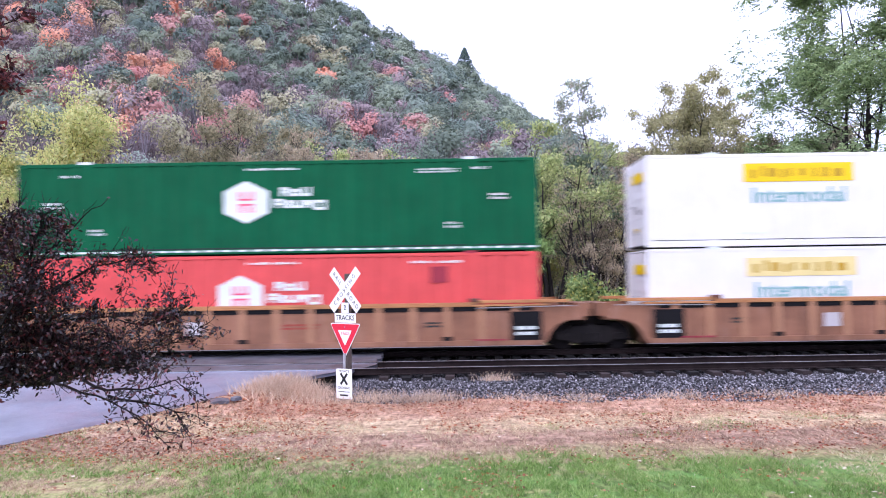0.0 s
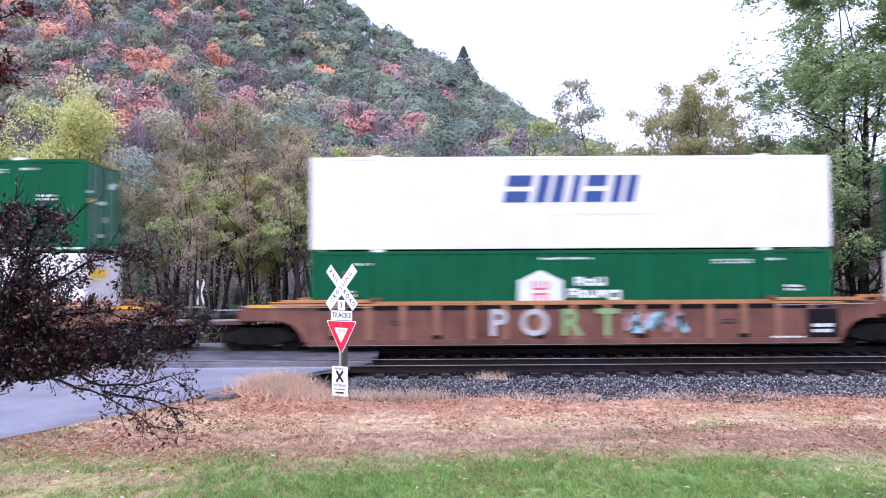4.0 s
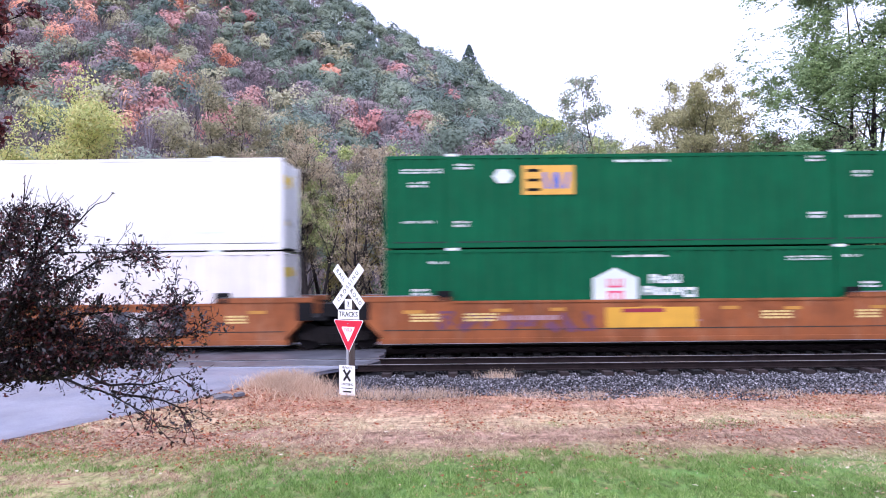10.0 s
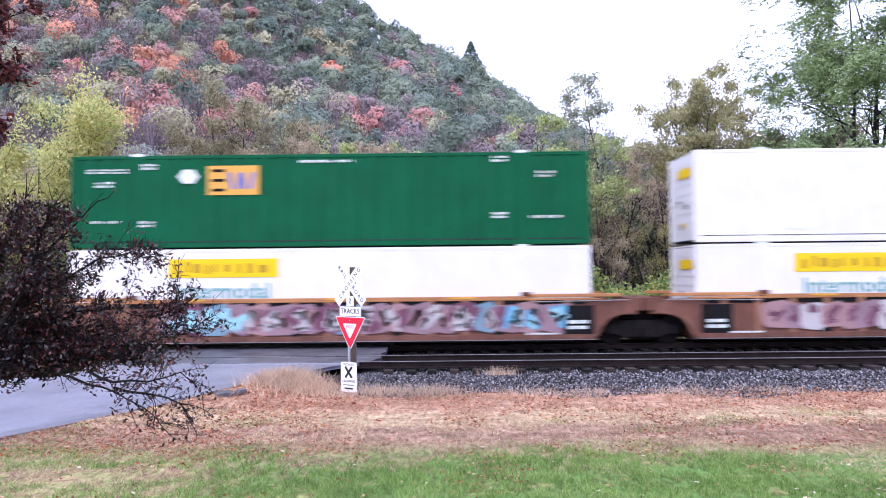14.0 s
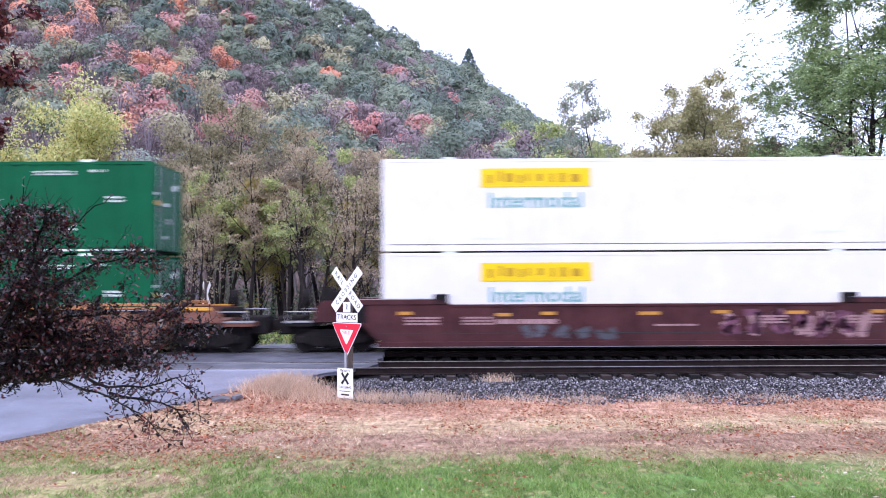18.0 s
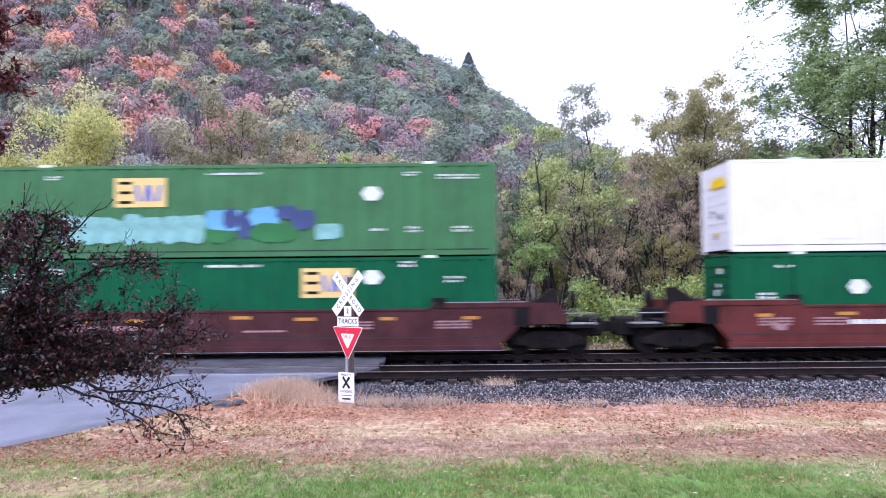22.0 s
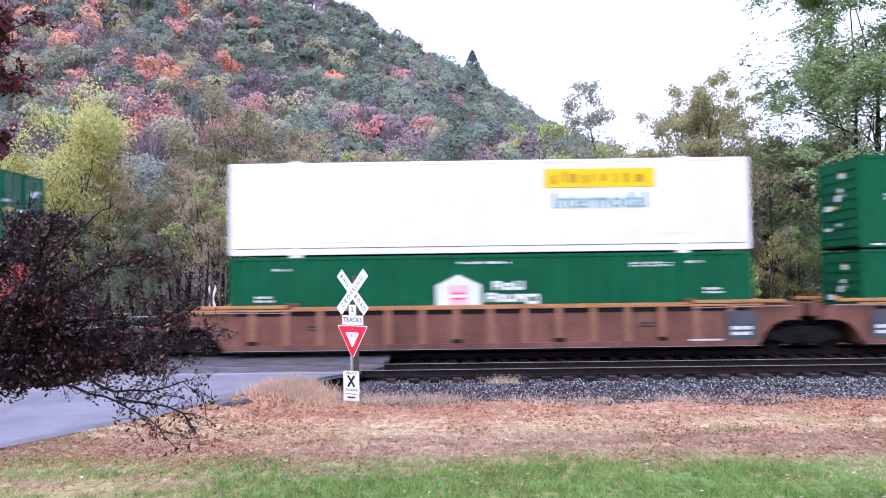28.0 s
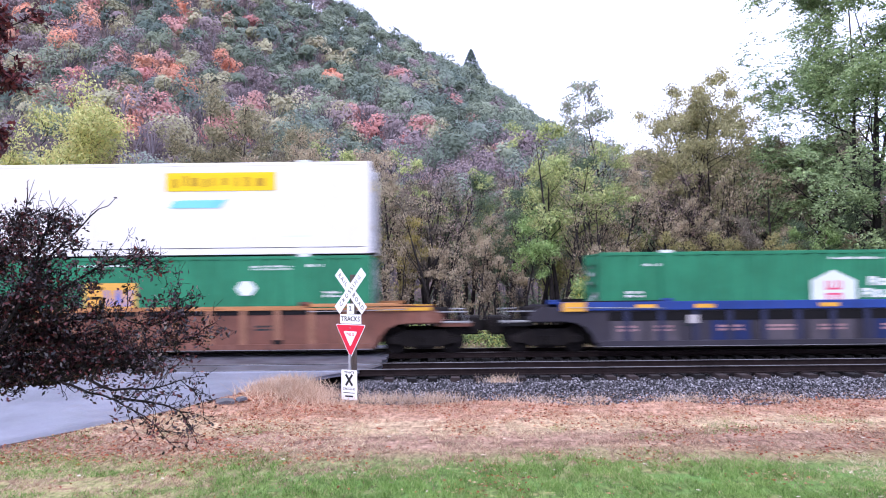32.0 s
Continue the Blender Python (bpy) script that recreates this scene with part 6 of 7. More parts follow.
        marks(c, [(2.3, 0.38, 0.47, 0.15), (8.0, 0.3, 1.7, 0.1), (13.55, 0.35, 0.47, 0.15), (15.0, 0.45, 1.3, 0.18), (12.5, 2.1, 0.45, 0.12), (13.6, 2.1, 0.46, 0.23), (15.1, 2.1, 0.56, 0.22), (0.95, 2.2, 0.56, 0.22)])
        for k in range(7):
            blot(c, 2.5 + k * 0.64, 3.25 + k * 0.64, 1.52 + 0.05 * (k % 3), 2.46, "spray_mist", k)
        for k, (x0, x1, a, b, tone) in enumerate(((7.05, 8.0, 1.75, 2.45, "spray_leaf"), (7.1, 8.3, 1.40, 2.10, "sky_blue"), (7.65, 8.1, 1.38, 2.0, "spray_indigo"), (8.1, 8.55, 1.45, 2.35, "spray_indigo"),
                                                 (8.45, 9.4, 1.34, 1.95, "sky_blue"), (8.5, 10.0, 1.85, 2.45, "spray_leaf"), (9.3, 10.0, 1.30, 1.72, "spray_indigo"), (9.8, 10.5, 1.42, 2.05, "spray_indigo"), (10.5, 11.4, 1.85, 2.40, "spray_mist"))):
            blot(c, x0, x1, a, b, tone, 20 + k, 0.0006 * k)
    elif kind in ("white", "white_right", "white_aqua", "white_faded"):
        c = container_shell("shipping_container", "white", False, "plain white container with a %s name panel" % ("faded cream" if kind == "white_faded" else "yellow"))
        x = {"white": 4.75, "white_faded": 4.75, "white_right": 11.55, "white_aqua": 11.5}[kind]
        b = plate(c, "yellow_panel", x, 0.60, 3.47, 0.58, "cream" if kind == "white_faded" else "sun_yellow", 0.006, "name panel with ochre lettering blocks")
        rd3 = random.Random(8)
        a = x - CL / 2 - 1.5
        while a < x - CL / 2 + 1.45:
            w = rd3.uniform(0.10, 0.30)
            k = Shape().box(a, a + w, -0.003, 0, CH - 0.60 - rd3.uniform(0.10, 0.18), CH - 0.60 + rd3.uniform(0.08, 0.2))
            part("letter_block", k, M["ochre"], b, at=pose(0, -0.005, 0))
            a += w + rd3.uniform(0.08, 0.24)
        if kind == "white_aqua":
            for i in range(5):
                k = Shape().prism([(x - CL / 2 - 1.6 + i * 0.3, CH - 1.42), (x - CL / 2 - 1.25 + i * 0.3, CH - 1.42), (x - CL / 2 - 1.0 + i * 0.3, CH - 1.16), (x - CL / 2 - 1.45 + i * 0.3, CH - 1.2)], -0.003 - 0.0005 * i, 0)
                part("wave_mark", k, M["aqua"], c, "aqua wave mark", at=pose(0, -CW / 2 - 0.006, 0))
        else:
            part("lettering", letters("Intermodal", 0.66, 0.003, 1.02, 0.012), M["teal"], c, "teal lettering", at=pose(x - CL / 2, -CW / 2 - 0.008, CH - 1.33))
        marks(c, WHITE_MARKS)
        part("seam_line", Shape().box(-CL / 2 + 0.1, CL / 2 - 0.1, -0.003, 0, 0.205, 0.222), M["black"], c, "thin dark seam above the bottom rail", at=pose(0, -CW / 2 - 0.001, 0))
    elif kind == "white_plain":
        c = container_shell("shipping_container", "white", False, "plain white container with small printed marks")
        marks(c, [(6.3, 1.3, 0.5, 0.25), (9.3, 1.3, 0.8, 0.3)])
        for x, w, m in ((7.4, 0.9, "sky_blue"), (6.1, 0.5, "pale_amber"), (9.5, 0.8, "pale_amber")):
            plate(c, "small_mark", x, 1.52, w, 0.12, m)
    elif kind == "white_ribbed":
        c = container_shell("shipping_container", "white_pink", True, "white ribbed container with faded pink stains")
        marks(c, [(3.4, 0.3, 1.1, 0.12)])
    else:  # slanted navy blocks
        c = container_shell("shipping_container", "white", False, "white container with large slanted navy blocks")
        x0 = 8.2 - CL / 2 - 2.15
        z = CH - 1.02
        sl = 0.22
        for a, w, z0, z1 in ((0, 0.78, 0.08, 0.42), (0, 0.78, -0.42, -0.08), (0.98, 0.36, -0.42, 0.42), (1.48, 0.36, -0.42, 0.42), (2.06, 0.26, -0.42, 0.42), (2.50, 0.62, 0.08, 0.42), (2.50, 0.62, -0.42, -0.08), (3.34, 0.30, -0.42, 0.42), (3.78, 0.30, -0.42, 0.42)):
            k = Shape().prism([(x0 + a + sl * z0, z + z0), (x0 + a + w + sl * z0, z + z0), (x0 + a + w + sl * z1, z + z1), (x0 + a + sl * z1, z + z1)], -0.003, 0)
            part("letter_block", k, M["navy"], c, "navy slanted lettering block", at=pose(0, -CW / 2 - 0.006, 0))
        marks(c, [(9.0, 1.82, 2.8, 0.12), (1.2, 2.1, 0.4, 0.25)])
    return c


# well cars
def arch_profile(left_out, right_out):
    def half(out):
        e = 10.35 if out else 9.40
        return [(8.30, 0.30), (8.42, 0.58), (8.62, 0.80), (8.92, 0.93), (9.3, 0.98), (e, 0.98), (e, 1.24), (e - 0.35, 1.42)]
    r = half(right_out)
    l = [(-x, z) for x, z in half(left_out)][::-1]
    return r + [(8.0, 1.42), (-8.0, 1.42)] + l


def smooth_profile(left_out, right_out):
    def half(out):
        e = 10.2 if out else 8.95
        return [(8.15, 0.30), (8.62, 0.78), (8.76, 0.98), (e, 0.98), (e, 1.40), (e - 0.25, 1.64), (6.15, 1.64), (5.95, 1.46)]
    r = half(right_out)
    l = [(-x, z) for x, z in half(left_out)][::-1]
    return r + l


def truck(parent, x):
    t = Shape()
    for sd in (-1, 1):
        y0, y1 = sorted((sd * 0.95, sd * 1.12))
        t.prism([(-1.12, 0.34), (-0.72, 0.30), (-0.55, 0.22), (0.55, 0.22), (0.72, 0.30), (1.12, 0.34), (1.15, 0.52), (0.85, 0.60), (0.55, 0.74), (-0.55, 0.74), (-0.85, 0.60), (-1.15, 0.52)], y0, y1)
        for k in (-0.16, 0.0, 0.16):
            t.tube((k, sd * 1.13, 0.27), (k, sd * 1.13, 0.52), 0.065, 0.065, 8)
        for k in (-0.89, 0.89):
            t.tube((k, sd * 1.10, 0.42), (k, sd * 1.22, 0.42), 0.12, 0.10, 10)
    t.box(-0.22, 0.22, -1.0, 1.0, 0.50, 0.74)
    t.box(-0.34, 0.34, -0.92, 0.92, 0.14, 0.24)
    for k in (-0.42, 0.42):
        t.box(k - 0.05, k + 0.05, -0.80, 0.80, 0.16, 0.44)
    tr = part("truck", t, M["iron"], parent, "cast iron truck with side frames and springs", at=pose(x, 0, 0))
    for k in (-0.89, 0.89):
        w = Shape()
        w.tube((0, -0.95, 0), (0, 0.95, 0), 0.075, 0.075, 10)
        for sd in (-1, 1):
            w.tube((0, sd * 0.70, 0), (0, sd * 0.83, 0), 0.435, 0.42, 24)
            w.tube((0, sd * 0.83, 0), (0, sd * 0.86, 0), 0.37, 0.20, 24)
            for j in range(3):
                g = 2 * math.pi * j / 3
                w.box(0.24 * math.cos(g) - 0.03, 0.24 * math.cos(g) + 0.03, sd * 0.84 - 0.015, sd * 0.84 + 0.02, 0.24 * math.sin(g) - 0.03, 0.24 * math.sin(g) + 0.03)
        part("wheelset", w, [M["iron"]], tr, "steel wheels on an axle", at=pose(k, 0, 0.42))
    return tr


HWD = 1.50


def well_car(style, colour, place):
    """One platform: place 0 has its free end at the left, 2 at the right, 1 hangs between its neighbours."""
    names = {"tan": "tan", "brown": "rust-brown", "orange": "orange", "maroon": "dark maroon", "rust_red": "red-brown", "blue": "dark blue"}
    c = thing("well_car", "%s steel well car carrying stacked containers" % names[colour], "freight car", "cars of the train")
    lo, ro = place == 0, place == 2
    m = M[colour] if colour != "blue" else M["slate"]
    chord = {"tan": M["chord_tan"], "brown": M["chord_tan"], "blue": M["blue_bright"]}.get(colour, m)
    ring = arch_profile(lo, ro) if style == "ribbed" else smooth_profile(lo, ro)
    for sd in (-1, 1):
        y0, y1 = sorted((sd * HWD, sd * (HWD - 0.05)))
        side = part("side_sheet", Shape().prism(ring, y0, y1), m, c)
        if style == "ribbed":
            a, b = sorted((sd * (HWD + 0.07), sd * (HWD - 0.10)))
            part("top_chord", Shape().soft_box(-8.35 - 0.9 * lo, 8.35 + 0.9 * ro, a, b, 1.41, 1.47, 0.01), chord, c)
            a2, b2 = sorted((sd * (HWD + 0.075), sd * (HWD - 0.02)))
            part("yellow_chord", Shape().box(-6.1, 6.1, a2, b2, 1.472, 1.54), chord, c, "painted edge stripe")
            s0, s1 = sorted((sd * (HWD + 0.02), sd * (HWD - 0.01)))
            # black strip laid on the sheet to stand for shade in the opening
            part("slot", Shape().box(-7.9, 7.9, s0, s1, 1.27, 1.405), M["black"], c, "black strip painted as the shaded slot under the top chord") if colour != "blue" else part("slot", Shape().box(-7.9, 7.9, s0, s1, 0.98, 1.26), M["black"], c, "black strip painted as the shaded recess under the top chord")
            for e in (-1, 1):
                part("end_chord", Shape().soft_box(min(e * 6.1, e * 9.0), max(e * 6.1, e * 9.0), a, b, 1.50, 1.60, 0.01), chord if colour != "blue" else M["black"], c)
                part("chord_lug", Shape().soft_box(e * 6.1 - 0.16, e * 6.1 + 0.16, a, b, 1.475, 1.66, 0.01), M["brown"] if colour != "blue" else chord, c)
                g = HWD + 0.10
                part("grab_rod", Shape().tube((e * 6.2, sd * g, 1.36), (e * 9.2, sd * g, 1.40), 0.014, 0.014, 6), M["pale_steel"], c, "thin pale rod under the chord")
            part("bottom_sill", Shape().soft_box(-8.2, 8.2, a, b, 0.205, 0.37, 0.01), m, c)
            # pale strip: sky light on the sill's lower edge, put into colour
            part("lower_flange", Shape().box(-8.2, 8.2, a, b, 0.188, 0.203), M["pale_steel"], c, "lower edge painted pale for sky light")
            r0, r1 = sorted((sd * (HWD + 0.065), sd * HWD))
            sm = M.get(colour + "_light", M["slate_blue"] if colour == "blue" else m)
            stake = Shape().prism([(-0.10, 0.37), (0.10, 0.37), (0.085, 1.41), (-0.085, 1.41)], r0, r1).mesh("stake", sm)
            for i in range(15):
                part("stake", stake, sm, c, at=pose(-7.35 + i * 1.05, 0, 0))
                if i % 3 == 0 and colour != "blue":
                    f0, f1 = sorted((sd * (HWD + 0.07), sd * (HWD + 0.02)))
                    # dark block put in for the shade in the hole at each third stake
                    part("stake_foot", Shape().box(-0.15, 0.15, f0, f1, 0.372, 0.50), M["iron"], c, "dark block standing for the shaded hole under a stake", at=pose(-7.35 + i * 1.05, 0, 0))
        else:
            a, b = sorted((sd * (HWD + 0.03), sd * (HWD - 0.10)))
            part("top_chord", Shape().soft_box(-6.0, 6.0, a, b, 1.42, 1.50, 0.01), m, c)
            part("bottom_sill", Shape().soft_box(-8.3, 8.3, a, b, 0.205, 0.36, 0.01), m, c)
            # same painted sky light along the lower edge
            part("lower_flange", Shape().box(-8.3, 8.3, a, b, 0.188, 0.203), M["pale_steel"], c, "lower edge painted pale for sky light")
            d0, d1 = sorted((sd * (HWD + 0.006), sd * (HWD - 0.01)))
            part("side_seam", Shape().box(-8.2, 8.2, d0, d1, 0.60, 0.625), M["seam"], c, "dark seam along the side")
            for e in (-1, 1):
                part("end_chord", Shape().soft_box(min(e * 6.1, e * 9.1), max(e * 6.1, e * 9.1), a, b, 1.50, 1.66, 0.01), m, c, "raised end chord")
                # thin pale strip painted as the highlight along the chord's top
                part("edge_strip", Shape().box(min(e * 6.2, e * 9.0), max(e * 6.2, e * 9.0), a, b, 1.664, 1.685), M["pale_steel"], c)
                part("chord_lug", Shape().soft_box(e * 6.3 - 0.22, e * 6.3 + 0.22, a, b, 1.50, 1.82, 0.01), M["black"], c)
    em = m if style == "ribbed" and colour != "blue" else M["black"]
    part("well_floor", Shape().box(-8.2, 8.2, -1.42, 1.42, 0.13, 0.19), M["iron"], c)
    for e, out in ((-1, lo), (1, ro)):
        x0, x1 = sorted((e * 8.2, e * (10.3 if out else 9.5)))
        part("end_deck", Shape().box(x0, x1, -1.40, 1.40, 0.94, 1.04), em, c)
        part("bulkhead", Shape().box(min(e * 8.16, e * 8.24), max(e * 8.16, e * 8.24), -1.40, 1.40, 0.2, 1.30), m, c)
        if out:
            sill = Shape().box(min(e * 10.2, e * 11.25), max(e * 10.2, e * 11.25), -1.25, 1.25, 0.84, 0.95)
            part("end_platform", sill, em, c, "end platform over the coupler")
            part("platform_edge", Shape().box(min(e * 10.35, e * 11.2), max(e * 10.35, e * 11.2), -1.27, -0.7, 0.954, 0.99), M["pale_steel"], c, "pale tread of the platform")
            if style == "smooth":
                part("end_brace", Shape().prism([(e * 9.15, 1.05), (e * 10.05, 1.05), (e * 10.05, 2.05), (e * 9.80, 2.08), (e * 9.15, 1.60)][::e], -1.25, -0.75), M["iron"], c, "dark sloping end brace")
            part("coupler", Shape().box(min(e * 10.3, e * 11.78), max(e * 10.3, e * 11.78), -0.20, 0.20, 0.66, 0.98), M["iron"], c, "black cast coupler")
            for y in (-1.38, 1.38):
                hr = Shape().tube((e * 9.9, y, 1.30), (e * 11.1, y, 1.30), 0.018, 0.018, 6)
                for x in (9.95, 11.05):
                    hr.tube((e * x, y, 0.93), (e * x, y, 1.31), 0.016, 0.016, 6)
                part("handrail", hr, M["galvanised"], c, "grey tubular handrail")
                if style == "ribbed" and colour != "blue":
                    q0, q1 = sorted((y * 1.075, y * 1.12))
                    part("yellow_plate", Shape().box(min(e * 8.2, e * 10.0), max(e * 8.2, e * 10.0), q0, q1, 1.36, 1.46), M["yellow"], c)
            bs = Shape().box(e * 10.55 - 0.05, e * 10.55 + 0.05, -0.75, -0.65, 0.94, 1.75)
            bs.tube((e * 10.55 - 0.10, -0.70, 1.72), (e * 10.55 + 0.10, -0.70, 1.72), 0.27, 0.27, 14)
            part("brake_stand", bs, M["iron"], c, "brake wheel housing on a post")
            part("grab_post", Shape().box(e * 10.95 - 0.03, e * 10.95 + 0.03, -1.22, -1.16, 0.94, 1.35), M["iron"], c)
            part("draft_box", Shape().soft_box(min(e * 10.75, e * 11.55), max(e * 10.75, e * 11.55), -0.62, 0.62, 0.55, 1.12, 0.05), M["iron"], c, "black draft gear housing behind the coupler")
            part("air_tank", Shape().tube((e * 9.7, 0.7, 1.22), (e * 10.5, 0.7, 1.22), 0.17, 0.17, 12), M["iron"], c, "black air reservoir on the end deck")
        else:
            part("articulation", Shape().box(min(e * 9.2, e * 9.74), max(e * 9.2, e * 9.74), -0.5, 0.5, 0.75, 1.25), M["iron"], c, "articulated joint between platforms")
            part("joint_plate", Shape().box(min(e * 9.3, e * 9.72), max(e * 9.3, e * 9.72), -1.2, 1.2, 1.05, 1.45), em, c)
    if place == 0:
        truck(c, -9.74)
    truck(c, 9.74)
    return c


def car_plate(c, name, x, z, wd, ht, material, lift=0.012, label=""):
    sh = Shape().box(x - CL / 2 - wd / 2, x - CL / 2 + wd / 2, -0.003, 0, z - ht / 2, z + ht / 2)
    return part(name, sh, M[material], c, label, at=pose(0, -HWD - 0.07 - lift, 0))


def car_text(c, x, z, wd, ht, material="mark", rows=2, lift=0.004):
    sh = Shape()
    rd2 = random.Random(int(x * 131 + z * 17))
    for r in range(rows):
        z1 = z + ht / 2 - r * ht / rows
        z0 = z1 - ht / rows * 0.6
        a = x - CL / 2 - wd / 2
        while a < x - CL / 2 + wd / 2 - 0.02:
            b = min(a + rd2.uniform(0.1, 0.35), x - CL / 2 + wd / 2)
            sh.box(a, b, -0.003, 0, z0, z1)
            a = b + 0.04
    return tagged(part("stencil", sh, M[material], c, at=pose(0, -HWD - 0.003 - lift, 0)), kind="stuff")


def patches(c, x0, x1, z0, z1, tones, seed, wide=1.0):
    """A run of overlapping sprayed shapes along the side of a car."""
    rd8 = random.Random(seed)
    x, k = x0, 0
    while x < x1 - 0.3:
        w = wide * rd8.uniform(0.55, 1.15)
        ring = []
        for i in range(9):
            g = 2 * math.pi * i / 9
            r = rd8.uniform(0.8, 1.12)
            u, v = math.cos(g), math.sin(g)
            ring.append((w * 0.6 * r * abs(u) ** 0.5 * (1 if u > 0 else -1), (z1 - z0) * 0.5 * r * abs(v) ** 0.5 * (1 if v > 0 else -1)))
        part("graffiti", Shape().prism(ring, -0.002, 0), M[tones[k % len(tones)]], c, "patch of sprayed paint", at=pose(x + w / 2 - CL / 2, -HWD - 0.068 - 0.001 * (k % 4), (z0 + z1) / 2))
        x += w * 0.85
        k += 1


def scrawl(c, x0, x1, z0, z1, tones, seed, y=-HWD - 0.006, width=0.07):
    """Spray-painted loops and strokes with no legible letters."""
    rd2 = random.Random(seed)
    for k, tone in enumerate(tones):
        s = Shape()
        x = x0 + rd2.uniform(0, 0.3)
        while x < x1 - 0.2:
            w = rd2.uniform(0.35, 0.7)
            pts = []
            for i in range(7):
                pts.append((x + w * rd2.random(), z0 + (z1 - z0) * (0.05 + 0.9 * rd2.random())))
            for (ax, az), (bx, bz) in zip(pts, pts[1:]):
                d = Vector((bx - ax, bz - az))
                if d.length < 0.05:
                    continue
                nrm = Vector((-d.y, d.x)).normalized() * width * rd2.uniform(0.6, 1.5)
                q = [(ax - nrm.x, az - nrm.y), (bx - nrm.x, bz - nrm.y), (bx + nrm.x, bz + nrm.y), (ax + nrm.x, az + nrm.y)]
                s.add([(px - CL / 2, -0.0005 * k, pz) for px, pz in q], [(0, 1, 2, 3)])
            x += w * (0.8 + 0.3 * len(tones))
        tagged(part("graffiti", s, M[tone], c, "spray-painted graffiti scrawl", at=pose(0, y, 0)), kind="stuff")


def dress(c, i, style, colour, place):
    """Panels, marks and graffiti that set each car apart."""
    rd4 = random.Random(400 + i)
    if style == "ribbed":
        for e, out in ((0, place == 0), (1, place == 2)):
            if not out:
                x = 0.50 if e == 0 else CL - 0.40
                p = car_plate(c, "black_panel", x, 0.80, 0.95, 0.88, "black" if colour != "brown" or i < 18 else "grey_panel", 0.0, "black panel with white stencilling")
                car_text(c, x, 0.62, 0.62, 0.34, rows=2, lift=0.08)
                car_text(c, x + (0.9 if e == 0 else -1.1), 0.37, 1.0, 0.09, "red_dark" if colour == "tan" else "mark", 1, 0.08)
        for x in (2.7, 12.9) if i != 9 else ():
            car_text(c, x, 0.85, 0.5, 0.2, "seam", 2)
        if colour == "tan":
            car_plate(c, "white_placard", 5.55, 0.85, 0.5, 0.42, "spray_white", -0.055)
            car_text(c, 8.8, 0.85, 1.1, 0.2, "ghost_red", 2)
        if colour == "blue":
            for e in (-1, 1):
                s = Shape().soft_box(-9.4, 8.4, min(e * 1.585, e * 1.45), max(e * 1.585, e * 1.45), 1.30, 1.565, 0.012)
                part("deep_chord", s, M["blue_bright"], c)
            for x in (-0.9, 1.3, 3.1, 6.9, 11.2, 14.0):
                car_plate(c, "amber_reflector", x, 1.42, 0.62 if x > 0 else 0.72, 0.12 if x > 0 else 0.28, "yellow", 0.024)
            for x, wd, tone in ((0.75, 1.0, "mauve_panel"), (1.85, 0.9, "mauve_panel"), (3.9, 1.2, "blue"), (5.45, 1.3, "mauve_panel"), (7.0, 1.3, "mauve_panel"), (8.9, 1.2, "blue"), (10.6, 1.3, "mauve_panel"), (13.2, 1.3, "mauve_panel")):
                car_plate(c, "placard", x, 0.66, wd, 0.62, tone, -0.05)
                car_text(c, x, 0.72, wd * 0.62, 0.22, "spray_pink", 2, 0.024)
            car_plate(c, "white_placard", 2.75, 1.02, 0.34, 0.26, "spray_white", 0.01)
    else:
        for x in (0.75, 3.5, 5.2, 8.1, 10.4, 12.6, 15.3):
            car_plate(c, "amber_reflector", x + rd4.uniform(-0.2, 0.2), 1.22 + rd4.uniform(-0.05, 0.05), rd4.uniform(0.42, 0.66), 0.10, "amber_dull", -0.062)
        for x in (1.2, 2.9, 12.0, 14.8):
            car_text(c, x, 0.98, rd4.uniform(0.6, 1.1), 0.28, "spray_pink" if colour != "orange" else "pale_amber", 3)
        car_text(c, 4.4, 0.92, 1.9, 0.24, "mark" if colour == "rust_red" else "spray_pink", 1)
        car_text(c, 9.0, 0.82, 1.3, 0.10, "spray_pink", 1)
        for e in (-1, 1):
            car_plate(c, "dark_end_panel", CL / 2 + e * 8.85, 1.22, 0.5, 0.55, "black", -0.064)
    if i == 1:
        for k in range(3):
            car_plate(c, "faded_red_block", 9.5 + 0.68 * k, 0.86, 0.5, 0.12, "ghost_red", -0.05)
            car_plate(c, "faded_red_block", 9.5 + 0.68 * k, 0.66, 0.16, 0.34, "ghost_red", -0.05)
    if i == 3:
        for k, (ch, tone) in enumerate(zip("PORT", ("spray_white", "spray_white", "spray_green", "spray_green"))):
            part("graffiti", letters(ch, 1.12, 0.003, 1.0, 0.03), M[tone], c, "large pale spray-painted letter", at=pose(5.75 + k * 1.12 - CL / 2, -HWD - 0.075, 0.83))
        scrawl(c, 9.6, 11.6, 0.5, 1.2, ("spray_pink", "pale_blue"), 31, -HWD - 0.075)
    elif i == 4:
        part("graffiti", Shape().prism([(-0.6, 0.72), (0.55, 0.70), (0.62, 0.98), (0.3, 1.12), (-0.35, 1.14), (-0.62, 0.95)], -0.003, 0), M["sky_blue"], c, "sky-blue sprayed cloud", at=pose(6.55 - CL / 2, -HWD - 0.08, 0))
        car_plate(c, "blue_placard", 12.7, 0.78, 0.62, 0.72, "navy", -0.05)
    elif i == 6:
        patches(c, 1.2, 5.7, 0.45, 1.25, ("spray_pink", "spray_mauve", "spray_white", "grey_panel", "spray_pink", "spray_white"), 61, 0.6)
        scrawl(c, 1.3, 5.6, 0.5, 1.2, ("spray_plum",), 62, -HWD - 0.078, 0.05)
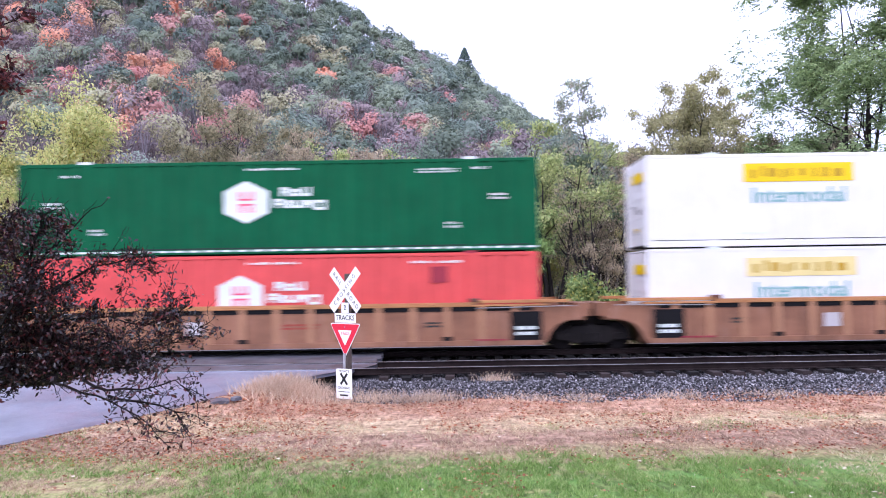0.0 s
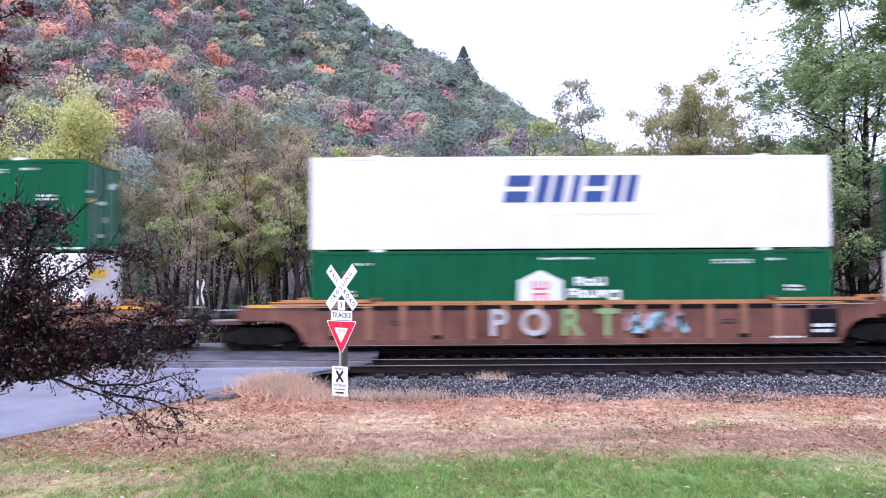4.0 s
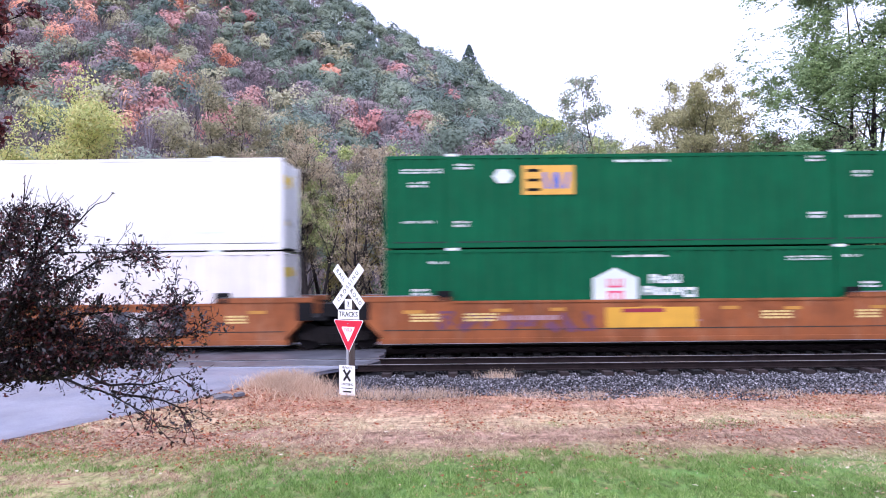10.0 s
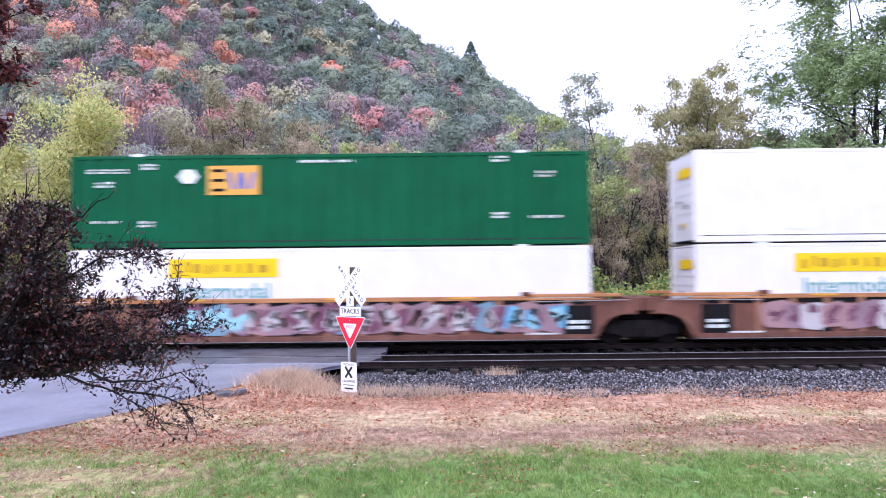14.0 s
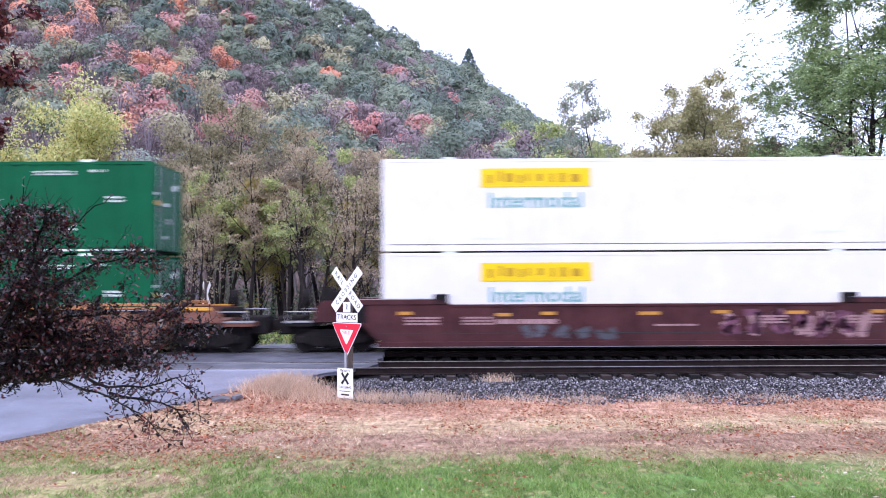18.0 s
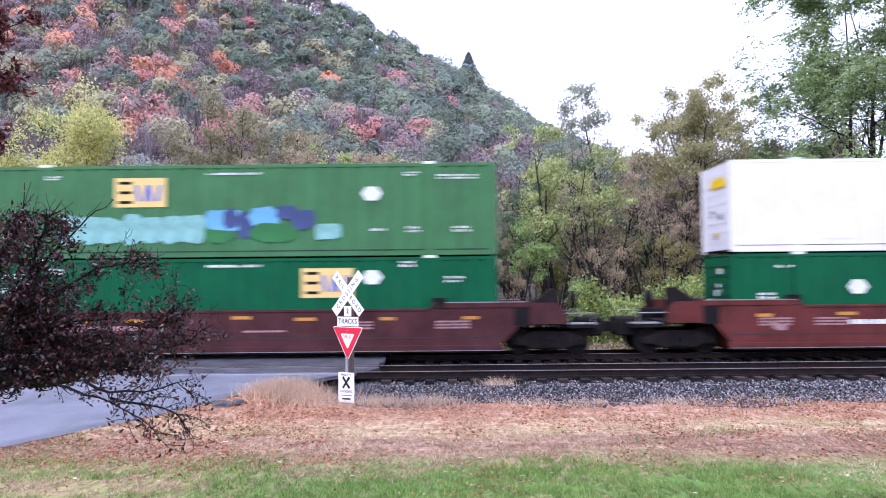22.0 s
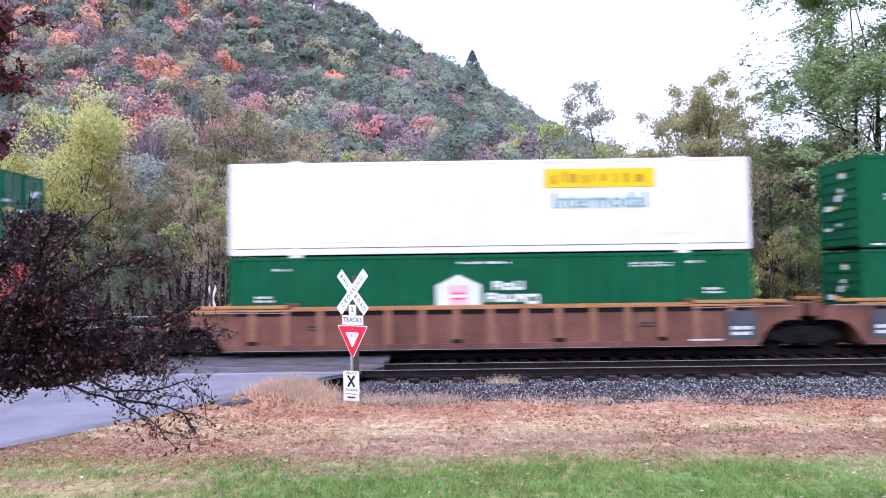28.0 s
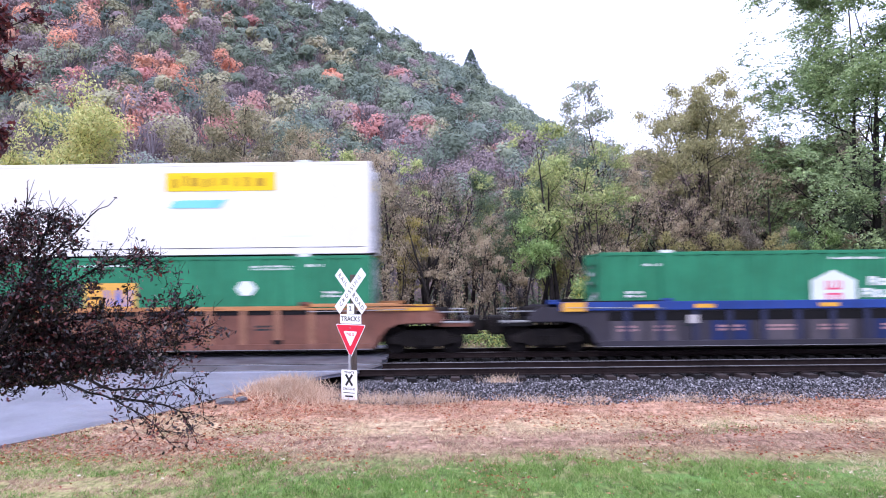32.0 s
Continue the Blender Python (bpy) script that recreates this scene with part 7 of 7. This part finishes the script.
        patches(c, 10.2, 13.2, 0.45, 1.3, ("spray_white", "spray_pink", "grey_panel", "spray_white"), 63, 0.55)
        scrawl(c, 10.3, 13.1, 0.5, 1.2, ("seam",), 64, -HWD - 0.078, 0.04)
    elif i == 7:
        car_plate(c, "yellow_block", 8.15, 0.95, 2.8, 0.62, "yellow", -0.062, "yellow lettering block")
        car_plate(c, "dark_red_bar", 7.9, 1.16, 1.3, 0.12, "red_dark", -0.058)
        scrawl(c, 1.5, 6.2, 0.5, 1.2, ("spray_plum",), 71, width=0.05)
    elif i == 8:
        car_plate(c, "plum_block", 10.2, 1.0, 0.8, 0.75, "red_dark", -0.062)
        car_text(c, 11.6, 1.03, 2.6, 0.26, "black", 1, 0.008)
    elif i == 9:
        patches(c, 2.9, 15.6, 0.42, 1.36, ("spray_mauve", "spray_plum", "spray_haze", "spray_mauve", "spray_pink", "spray_mauve"), 91)
        scrawl(c, 3.6, 14.2, 0.48, 1.32, ("spray_plum", "spray_pink", "spray_white"), 92, -HWD - 0.078, 0.08)
        scrawl(c, 2.8, 5.4, 0.50, 1.30, ("pale_blue",), 93, -HWD - 0.081, 0.08)
        scrawl(c, 13.3, 15.6, 0.50, 1.30, ("sky_blue", "pale_blue"), 94, -HWD - 0.081, 0.07)
    elif i == 10:
        patches(c, 1.9, 11.2, 0.44, 1.32, ("spray_pink", "spray_mauve", "spray_white", "spray_pink"), 101, 0.9)
        scrawl(c, 2.0, 11.0, 0.5, 1.28, ("spray_plum",), 102, -HWD - 0.078, 0.05)
    elif i == 11:
        scrawl(c, 2.8, 4.9, 0.5, 1.2, ("pale_blue", "spray_white"), 111, -HWD - 0.075)
        scrawl(c, 5.9, 8.2, 0.45, 1.2, ("spray_white", "grey_panel"), 112, -HWD - 0.075, 0.09)
    elif i == 12:
        scrawl(c, 4.0, 6.7, 0.42, 0.9, ("grey_panel",), 121)
        scrawl(c, 10.2, 14.9, 0.40, 1.3, ("spray_pink", "spray_plum"), 122, width=0.09)
    elif i == 13:
        scrawl(c, 0.4, 2.2, 0.45, 1.3, ("spray_white",), 131)
        for k, ch in enumerate("PERS"):
            part("graffiti", letters(ch, 1.05, 0.003, 1.0, 0.03), M["spray_white"], c, "pale grey spray-painted letter", at=pose(6.1 + k * 0.78 - CL / 2, -HWD - 0.008, 0.9))
    elif i == 15:
        scrawl(c, 0.7, 1.7, 0.5, 1.0, ("spray_pink",), 151)
    elif i == 16:
        scrawl(c, 9.3, 12.6, 0.5, 1.2, ("rust_red", "spray_plum"), 161, width=0.05)
        car_plate(c, "white_placard", 4.9, 0.86, 0.36, 0.2, "spray_white", -0.062)
    elif i == 17:
        scrawl(c, 2.3, 6.2, 0.45, 1.3, ("grey_panel", "pale_blue"), 171)
    elif i == 19:
        car_plate(c, "tan_patch", 10.1, 0.82, 2.1, 0.5, "amber", -0.055)
    if i in (9, 10):
        for x in (3.8, 8.4, 12.2):
            car_plate(c, "yellow_patch", x, 1.505, 0.8, 0.06, "yellow", 0.01)


# left end of each container stack at the start, car paint and style, top and bottom loads
UNITS = [
    (-13.23, "ribbed", "tan", "hex_dash", "red_low"), (6.40, "ribbed", "tan", "white", "white_faded"), (25.94, "ribbed", "tan", "hex_dash", "white_plain"),
    (49.20, "ribbed", "brown", "navy", "hex"), (68.59, "ribbed", "brown", "amber_big", "white"), (88.14, "ribbed", "brown", "hex", "hex"),
    (111.74, "smooth", "orange", "white_faded", "white_ribbed"), (131.18, "smooth", "orange", "amber", "hex"), (150.57, "smooth", "orange", "hex_old", "white"),
    (174.11, "ribbed", "brown", "amber", "white"), (193.61, "ribbed", "brown", "white_right", "white"), (212.94, "ribbed", "brown", "hex_dash", "hex"),
    (236.35, "smooth", "maroon", "white", "white"), (255.67, "smooth", "maroon", "amber_right", "hex"), (275.23, "smooth", "maroon", "amber_tagged", "amber_right_pale"),
    (298.75, "smooth", "rust_red", "white_right", "amber_mid"), (318.06, "smooth", "rust_red", "red_hex", "navy"), (337.53, "smooth", "rust_red", "amber_split", "red_amber"),
    (360.99, "ribbed", "brown", "white_right", "hex"), (380.64, "ribbed", "brown", "hex_dash", "amber_mid_right"), (400.22, "ribbed", "brown", "white_aqua", "amber_ribbed"),
    (423.57, "ribbed", "blue", None, "hex_old"),
]
moving = []
car_models, box_models = {}, {}
for i, (left, style, colour, top, low) in enumerate(UNITS):
    x = left + CL / 2
    place = i % 3
    key = (style, colour, place)
    at = pose(x, TRACK_FAR, 0)
    if key not in car_models:
        car_models[key] = well_car(style, colour, place)
    car = copy_thing(car_models[key], at)
    dress(car, i, style, colour, place)
    moving.append((car, x, 0.0))
    for load, z in ((low, 0.20), (top, 0.20 + CH + 0.055)):
        if not load:
            continue
        at = pose(x, TRACK_FAR, z)
        if load in box_models:
            box = copy_thing(box_models[load], at)
        else:
            box = box_models[load] = make_container(load)
            box.matrix_basis = at
        moving.append((box, x, z))
cars = [m[0] for m in moving if m[0].name.startswith("well_car")]
for o in car_models.values():
    for c in (*o.children_recursive, o):
        bpy.data.objects.remove(c)


# ---------------------------------------------------------------- how the train moves
def gone(t):
    return float(np.interp(t, [a for a, _ in TRAIN], [b for _, b in TRAIN]))


def motions():
    for ob, x, z in moving:
        walk(ob, [(t, pose(x - d, TRACK_FAR, z)) for t, d in TRAIN])
    for car, (left, *_rest) in zip(cars, UNITS):
        for tr in [o for o in car.children if o.name.startswith("truck")]:
            for ws in tr.children:
                x0 = left + CL / 2 + tr.matrix_basis.translation.x + ws.matrix_basis.translation.x
                rest = ws.matrix_basis.translation.copy()
                rows = []
                for f in range(0, 32 * FPS + 1):
                    t = f / FPS
                    d = gone(t)
                    if abs(x0 - d) < 16.5:
                        rows.append((t, d))
                if not rows:
                    continue
                d0 = rows[0][1]
                keys = [(t, Matrix.Translation(rest) @ Matrix.Rotation(-(d - d0) / 0.435, 4, "Y")) for t, d in rows]
                if keys[0][0] > 0:
                    keys.insert(0, (0.0, keys[0][1]))
                if keys[-1][0] < 32:
                    keys.append((32.0, keys[-1][1]))
                walk(ws, keys)


motions()
